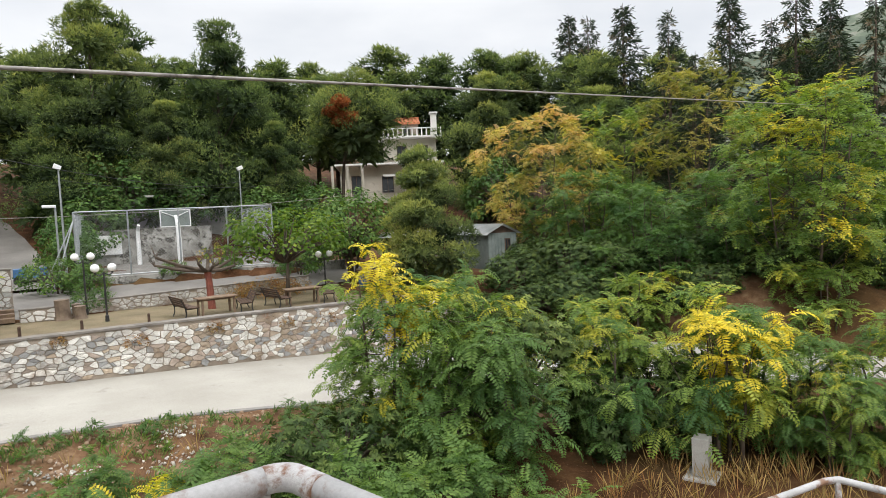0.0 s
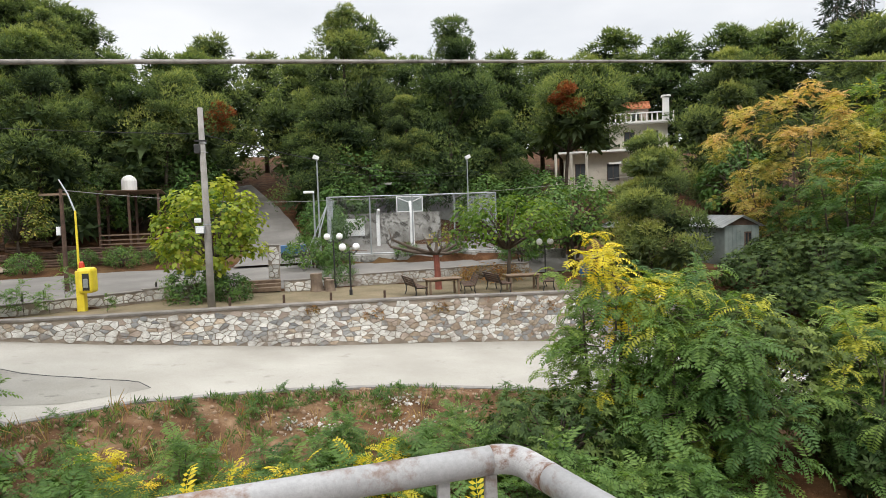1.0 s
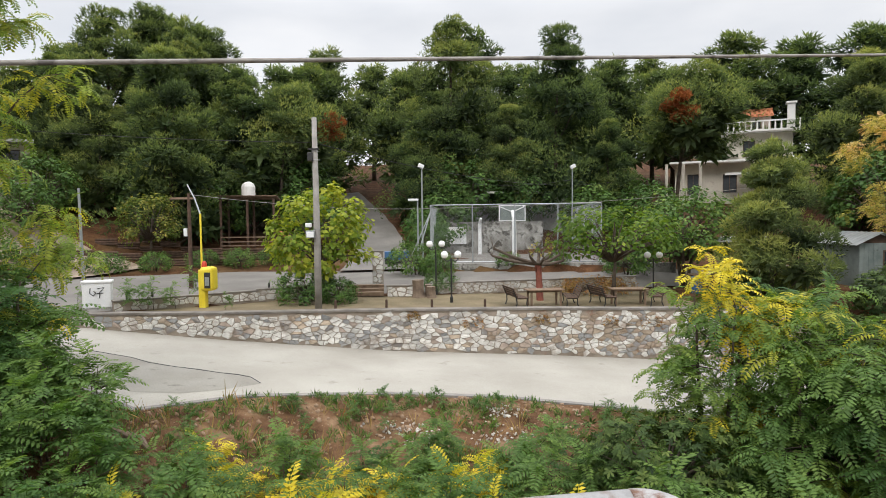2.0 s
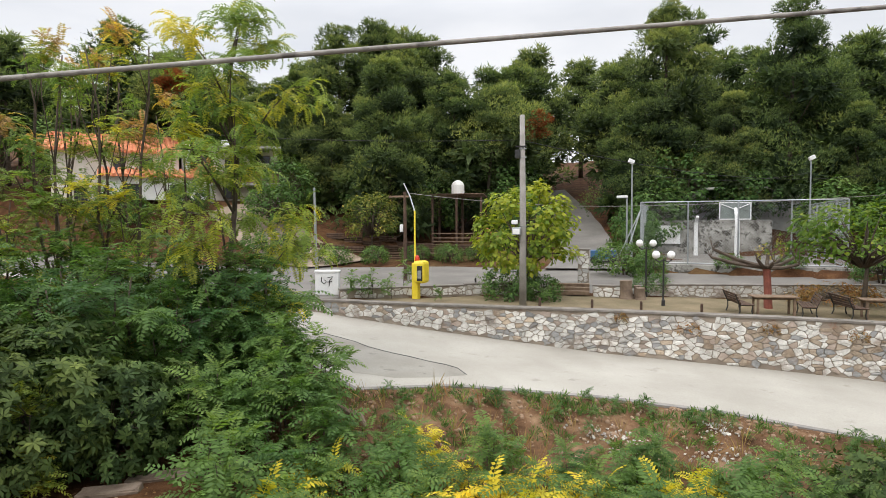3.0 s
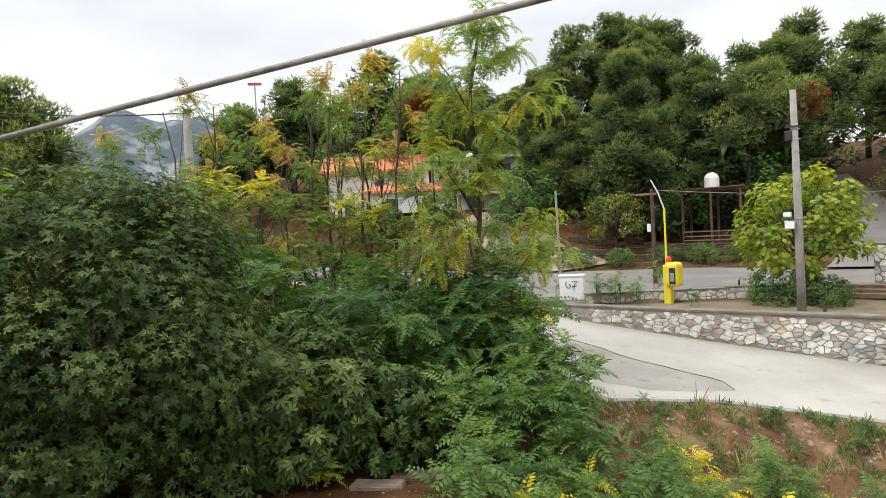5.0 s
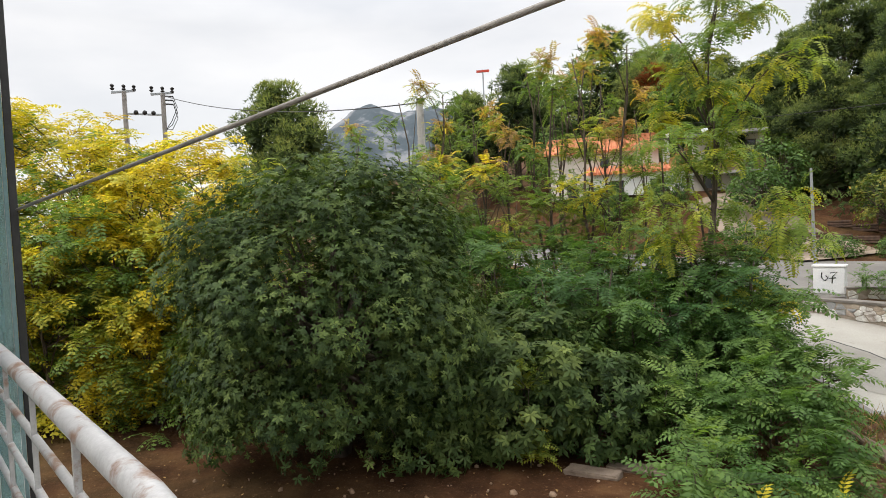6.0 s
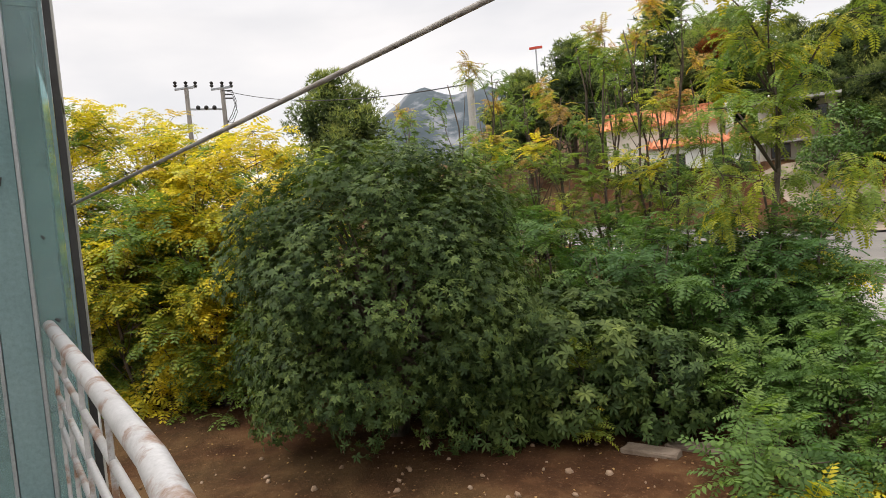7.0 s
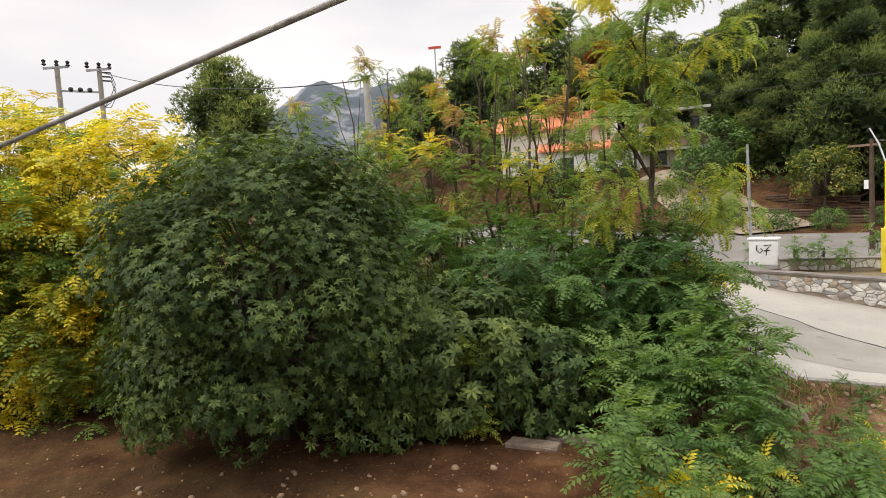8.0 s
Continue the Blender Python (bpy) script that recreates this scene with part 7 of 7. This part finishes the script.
for s in (0.985, 0.86, 0.72, 0.58, 0.44, 0.30, 0.16, 0.035, 0.012):
    p = RC.lerp(RM, s / 0.45) if s < 0.45 else RM.lerp(RL, (s - 0.45) / 0.55)
    bm = bmesh.new()
    w_ = 0.028 if s > 0.1 else 0.013
    box(bm, p.x - w_, p.x + w_, p.y - 0.008, p.y + 0.008, 3.602, RZ - 0.02, None, 0.003)
    part("post", bm, M["white_rail"], rail)
for s in (0.3, 0.65, 0.98):
    p = RC.lerp(RR, s)
    bm = bmesh.new()
    box(bm, p.x - 0.02, p.x + 0.02, p.y - 0.02, p.y + 0.02, 3.602, RZ - 0.02, None, 0.003)
    part("post", bm, M["white_rail"], rail)

# stair landing with its own lower rail
bm = bmesh.new()
box(bm, 1.6, 4.05, 0.3, 2.4, 2.2, 2.4, None, 0.01)
box(bm, 2.4, 3.4, 0.9, 1.9, -1.6, 2.2)
tagged(part("floor_landing", bm, M["concrete"]), "concrete stair landing below the balcony", "stair landing", kind="structure")
rail2 = thing("stair_railing", (0, 0, 0), "thin white steel stair railing", "railing")
bm = bmesh.new()
polytube(bm, [(2.3, 2.72, 3.4), (3.58, 2.51, 3.4), (4.0, 2.445, 3.4), (4.09, 2.40, 3.4), (4.12, 2.19, 3.4), (4.2, 0.9, 3.4)], 0.021, 10)
part("handrail", bm, M["white_rail"], rail2, smooth=True)
for x, y in ((4.02, 2.36), (2.6, 2.36), (4.0, 0.9)):
    bm = bmesh.new()
    polytube(bm, [(x, y, 2.4), (x, y, 3.2), (x + 0.05, y + 0.04 if y > 2 else y, 3.39)], 0.018, 8)
    part("post", bm, M["white_rail"], rail2)


def glass_material():
    m, nt, b = mat("blue_green_tinted_glass")
    b.inputs["Base Color"].default_value = (0.42, 0.62, 0.62, 1)
    b.inputs["Roughness"].default_value = 0.03
    b.inputs["Transmission Weight"].default_value = 0.85
    b.inputs["IOR"].default_value = 1.5
    return m


M["glass"] = glass_material()
GX, GY = -4.0, 1.74
glz = thing("glazed_corner", (GX, GY, 0), "blue-green glazed stair tower corner with worn metal frame", "glazed facade")
for y0, y1, nm, mt in ((-0.035, 0.0, "corner_gasket", "black"), (-0.055, -0.037, "mullion", "frame_green"), (-0.235, -0.215, "mullion", "galv"), (-0.385, -0.237, "panel", "frame_green"), (-0.405, -0.387, "mullion", "galv"), (-1.5, -1.46, "mullion", "galv")):
    bm = bmesh.new()
    box(bm, -0.06, 0.012 if nm == "mullion" else 0.0, y0, y1, -1.4, 8.0, None, 0.003)
    part(nm, bm, M[mt], glz)
for y0, y1 in ((-0.213, -0.057), (-1.458, -0.407)):
    for z0, z1 in ((-1.4, 3.3), (3.304, 6.2), (6.204, 8.0)):
        bm = bmesh.new()
        box(bm, -0.02, -0.008, y0, y1, z0, z1)
        pane = part("pane", bm, M["glass"], glz)
        pane.visible_shadow = False
for z in (3.3, 6.2):
    bm = bmesh.new()
    box(bm, -0.03, 0.006, -1.458, -0.407, z - 0.02, z + 0.02)
    part("transom", bm, M["frame_green"], glz)
bm = bmesh.new()
box(bm, 0.0, 0.05, -0.9, -0.41, 6.28, 6.32, None, 0.004)
part("bracket", bm, M["black"], glz)
marks = [[(-0.42, 5.33), (-0.385, 5.30), (-0.36, 5.33)], [(-0.34, 5.30), (-0.31, 5.29), (-0.30, 5.33)], [(-0.33, 5.16), (-0.36, 5.1), (-0.35, 5.03)], [(-0.39, 4.87), (-0.40, 4.8), (-0.395, 4.74)], [(-0.16, 5.02), (-0.145, 5.0)], [(-0.14, 4.58), (-0.12, 4.56)]]
for s in marks:
    bm = bmesh.new()
    polytube(bm, [(0.008, a, b) for a, b in s], [0.006, 0.009, 0.004][: len(s)], 6)
    part("paint_mark", bm, M["black"], glz)
# the rest of the tower, closed behind the glass
bm = bmesh.new()
box(bm, -7.2, -4.08, -1.6, -1.5, -1.5, 8.0)
box(bm, -7.2, -7.1, -1.5, 1.7, -1.5, 8.0)
box(bm, -7.1, -4.08, 1.6, 1.7, -1.5, 3.3)
box(bm, -7.1, -4.08, 1.6, 1.7, 6.2, 8.0)
tagged(part("wall_tower", bm, M["concrete"]), "grey-green stair tower wall", "wall", kind="structure")
bm = bmesh.new()
box(bm, -7.1, -4.08, -1.5, 1.6, 3.2, 3.4)
tagged(part("floor_tower", bm, M["concrete"]), "grey stair tower floor", "floor", kind="structure")
bm = bmesh.new()
box(bm, -7.2, -4.0, -1.6, 1.74, 8.002, 8.2)
tagged(part("ceiling_tower", bm, M["concrete"]), "flat stair tower roof", "ceiling", kind="structure")
bm = bmesh.new()
box(bm, -7.05, -4.1, 1.64, 1.652, 3.3, 6.2)
gp = part("window_tower", bm, M["glass"])
gp.visible_shadow = False
tagged(gp, "tinted glass side of the stair tower", "window", kind="structure")


# older grey patch of the road with its ragged crack
bm = bmesh.new()
edge_top = [(-9.6, 22.1), (-8.0, 21.6), (-6.4, 20.9), (-5.0, 20.5), (-4.0, 20.2), (-3.6, 19.6)]
edge_low = [(-9.9, 20.0), (-8.2, 18.75), (-6.6, 18.0), (-5.4, 18.1), (-4.4, 18.75), (-3.6, 19.5)]
up_, lo_ = [], []
for (a, b), (c, d) in zip(edge_top, edge_low):
    up_.append(bm.verts.new((a, b, road_z(a) + 0.005)))
    lo_.append(bm.verts.new((c, d, road_z(c) + 0.005)))
for k in range(5):
    bm.faces.new((lo_[k], lo_[k + 1], up_[k + 1], up_[k]))
bmesh.ops.subdivide_edges(bm, edges=bm.edges[:], cuts=4, use_grid_fill=True)
for v in bm.verts:
    v.co.z = road_z(v.co.x) + 0.006
tagged(part("road_patch", bm, M["patch"]), "older darker concrete patch in the road", "road patch", kind="structure")
bm = bmesh.new()
pts = [(-10.2, 22.4), (-9.6, 22.1), (-8.8, 21.85), (-8.0, 21.6), (-7.3, 21.15), (-6.4, 20.9), (-5.7, 20.75), (-5.0, 20.5), (-4.4, 20.4), (-4.0, 20.2), (-3.6, 19.6)]
polytube(bm, [(a, b, road_z(a) + 0.003) for a, b in pts], 0.018, 5)
tagged(part("road_crack", bm, M["black"]), "dark ragged crack in the concrete road", "road crack", kind="structure")


# ---------------- stones of the walls (last) ----------------
def cells(x0, x1, z0, z1, step_x, step_z, seed, squeeze=0.012):
    """Irregular convex stone outlines filling a wall's face: each cell is the region nearest its own seed."""
    rr = random.Random(seed)
    pts = []
    nz = max(1, round((z1 - z0) / step_z))
    for j in range(-1, nz + 1):
        x = x0 - step_x + (j % 2) * step_x * 0.5
        while x < x1 + step_x:
            pts.append((x + rr.uniform(-0.8, 0.8) * step_x, z0 + (j + 0.5) * (z1 - z0) / nz + rr.uniform(-0.62, 0.62) * step_z))
            x += step_x * rr.choice((0.55, 0.8, 1.0, 1.3, 1.7))
    P = np.array(pts)
    k = step_x / step_z
    out = []
    for i, (px, pz) in enumerate(pts):
        if not (x0 < px < x1 and z0 < pz < z1):
            continue
        poly = [(max(x0, px - 1.2 * step_x), max(z0, pz - 1.4 * step_z)), (min(x1, px + 1.2 * step_x), max(z0, pz - 1.4 * step_z)), (min(x1, px + 1.2 * step_x), min(z1, pz + 1.4 * step_z)), (max(x0, px - 1.2 * step_x), min(z1, pz + 1.4 * step_z))]
        d2 = (P[:, 0] - px) ** 2 + ((P[:, 1] - pz) * k) ** 2
        for n in np.argsort(d2)[1:14]:
            qx, qz = P[n]
            mx, mz = (px + qx) / 2, (pz + qz) / 2
            nx_, nz_ = (qx - px), (qz - pz) * k * k
            new_poly = []
            for a in range(len(poly)):
                A, B = poly[a], poly[(a + 1) % len(poly)]
                da = (A[0] - mx) * nx_ + (A[1] - mz) * nz_
                db = (B[0] - mx) * nx_ + (B[1] - mz) * nz_
                if da <= 0:
                    new_poly.append(A)
                if (da < 0 < db) or (db < 0 < da):
                    s = da / (da - db)
                    new_poly.append((A[0] + (B[0] - A[0]) * s, A[1] + (B[1] - A[1]) * s))
            poly = new_poly
            if len(poly) < 3:
                break
        if len(poly) < 3:
            continue
        cx = sum(p[0] for p in poly) / len(poly)
        cz = sum(p[1] for p in poly) / len(poly)
        size = min(max(p[0] for p in poly) - min(p[0] for p in poly), max(p[1] for p in poly) - min(p[1] for p in poly))
        if size < 4 * squeeze:
            continue
        f = 1 - 2.2 * squeeze / size
        out.append((cx, cz, [((p[0] - cx) * f, (p[1] - cz) * f) for p in poly]))
    return out


def stone_faces(poly, depth, rr):
    """Verts and faces of one rough stone whose face looks to -y: ragged base ring and a smaller uneven face."""
    ring = []
    for a in range(len(poly)):
        p, q = poly[a], poly[(a + 1) % len(poly)]
        ring.append((p[0] * rr.uniform(0.88, 1.0), p[1] * rr.uniform(0.88, 1.0)))
        if math.hypot(p[0] - q[0], p[1] - q[1]) > 0.09:
            s = rr.uniform(0.35, 0.65)
            k = rr.uniform(0.9, 1.05)
            ring.append(((p[0] + (q[0] - p[0]) * s) * k, (p[1] + (q[1] - p[1]) * s) * k))
    n = len(ring)
    vs = [(p[0], 0.02, p[1]) for p in ring]
    vs += [(p[0] * 0.93, -depth * rr.uniform(0.6, 1.25), p[1] * 0.93) for p in ring]
    vs.append((0, -depth * rr.uniform(0.9, 1.5), 0))
    fs = []
    for a in range(n):
        b = (a + 1) % n
        fs += [(a, b, n + b, n + a), (n + a, n + b, 2 * n)]
    return vs, fs


def pick_stone(rr, x, z):
    s = rr.random()
    brown = 0.03 + 0.3 * max(0.0, noise.noise((x * 0.35, z * 0.8, 2.2)))
    tan = 0.1 + 0.25 * smooth(1, 9, x)
    return "stone_brown" if s < brown else "stone_grey" if s < brown + 0.16 else "stone_tan" if s < brown + 0.16 + tan else "stone"


rr = random.Random(77)
rest = {k: ([], []) for k in ("stone", "stone_grey", "stone_brown", "stone_tan")}
for x, z, poly in cells(-13.1, 17.5, -1.2, 1.7, 0.27, 0.165, 5, 0.003):
    top, low = wall_top(x) - 0.02, road_z(x) + 0.02
    if z + max(p[1] for p in poly) > top + 0.04 or z + min(p[1] for p in poly) < low - 0.12 or z < low + 0.05 or z > top - 0.04:
        continue
    kind = pick_stone(rr, x, z)
    vs, fs = stone_faces(poly, rr.uniform(0.02, 0.05), rr)
    if -4.2 < x < 3.4:
        me = bpy.data.meshes.new("stone")
        me.from_pydata(vs, [], fs)
        me.materials.append(M[kind])
        o = new("stone", me)
        o.parent = wall
        o.location = (x, 25.5, z)
    else:
        V, F = rest[kind]
        b = len(V)
        V += [(v[0] + x, v[1] + 25.5, v[2] + z) for v in vs]
        F += [tuple(i + b for i in f) for f in fs]
for kind, (V, F) in rest.items():
    me = bpy.data.meshes.new("stones")
    me.from_pydata(V, [], F)
    me.materials.append(M[kind])
    o = new("stones", me)
    o.parent = wall
    tagged(o, kind="stuff")


def rubble_wall(name, p, q, z0, z1, thick, label, seed, step=(0.3, 0.2)):
    """A low rubble wall: mortar core, stones on its near face, and a coping."""
    p, q = Vector(p), Vector(q)
    ln = (q - p).length
    a = math.degrees(math.atan2((q - p).y, (q - p).x))
    bm = bmesh.new()
    box(bm, 0, ln, 0, thick, z0 - 0.2, z1)
    ob = tagged(part(name, bm, M["mortar"]), label, "stone wall", kind="structure")
    ob.matrix_basis = pose(p.x, p.y, 0, 0, 0, a)
    bm = bmesh.new()
    box(bm, -0.03, ln + 0.03, -0.04, thick + 0.04, z1 + 0.002, z1 + 0.06, None, 0.01)
    part("coping", bm, M["cap"], ob)
    r2 = random.Random(seed)
    V, F = [], []
    for x, z, poly in cells(0, ln, z0, z1, *step, seed, 0.01):
        vs, fs = stone_faces(poly, 0.03, r2)
        b = len(V)
        V += [(v[0] + x, v[1], v[2] + z) for v in vs]
        F += [tuple(i + b for i in f) for f in fs]
    me = bpy.data.meshes.new("stones")
    me.from_pydata(V, [], F)
    me.materials.append(M["stone"])
    o = new("stones", me)
    o.parent = ob
    tagged(o, kind="stuff")
    return ob


rubble_wall("wall_garden_left", (-10.6, 26.6), (-5.6, 29.5), 1.6, 2.0, 0.3, "low curved rubble wall beside the lane", 11)
rubble_wall("wall_garden_mid", (-5.6, 29.5), (-1.9, 30.9), 1.55, 2.05, 0.3, "low rubble wall behind the garden tree", 12)
rubble_wall("wall_garden_right", (2.6, 31.7), (13.5, 33.2), 1.4, 1.95, 0.3, "low rubble wall between garden and lane", 13)
rubble_wall("wall_garden_stub", (0.2, 30.9), (1.6, 30.8), 1.45, 1.95, 0.3, "short rubble wall beside the stumps", 14)


def pillar():
    x, y = -0.25, 33.4
    z = height(x, y)
    root = thing("gate_pillar", (x, y, z), "square gate pillar of white rubble stone", "pillar")
    h = 3.5 - z
    bm = bmesh.new()
    box(bm, -0.28, 0.28, 0.0, 0.5, -0.1, h)
    part("core", bm, M["mortar"], root)
    bm = bmesh.new()
    box(bm, -0.33, 0.33, -0.05, 0.55, h + 0.002, h + 0.07, None, 0.01)
    part("cap", bm, M["cap"], root)
    r2 = random.Random(8)
    for a, b, poly in cells(-0.28, 0.28, 0, h, 0.26, 0.24, 6, 0.012):
        vs, fs = stone_faces(poly, 0.03, r2)
        me = bpy.data.meshes.new("stone")
        me.from_pydata(vs, [], fs)
        me.materials.append(M["stone"])
        o = new("stone", me)
        o.parent = root
        o.location = (a, 0, b)


pillar()
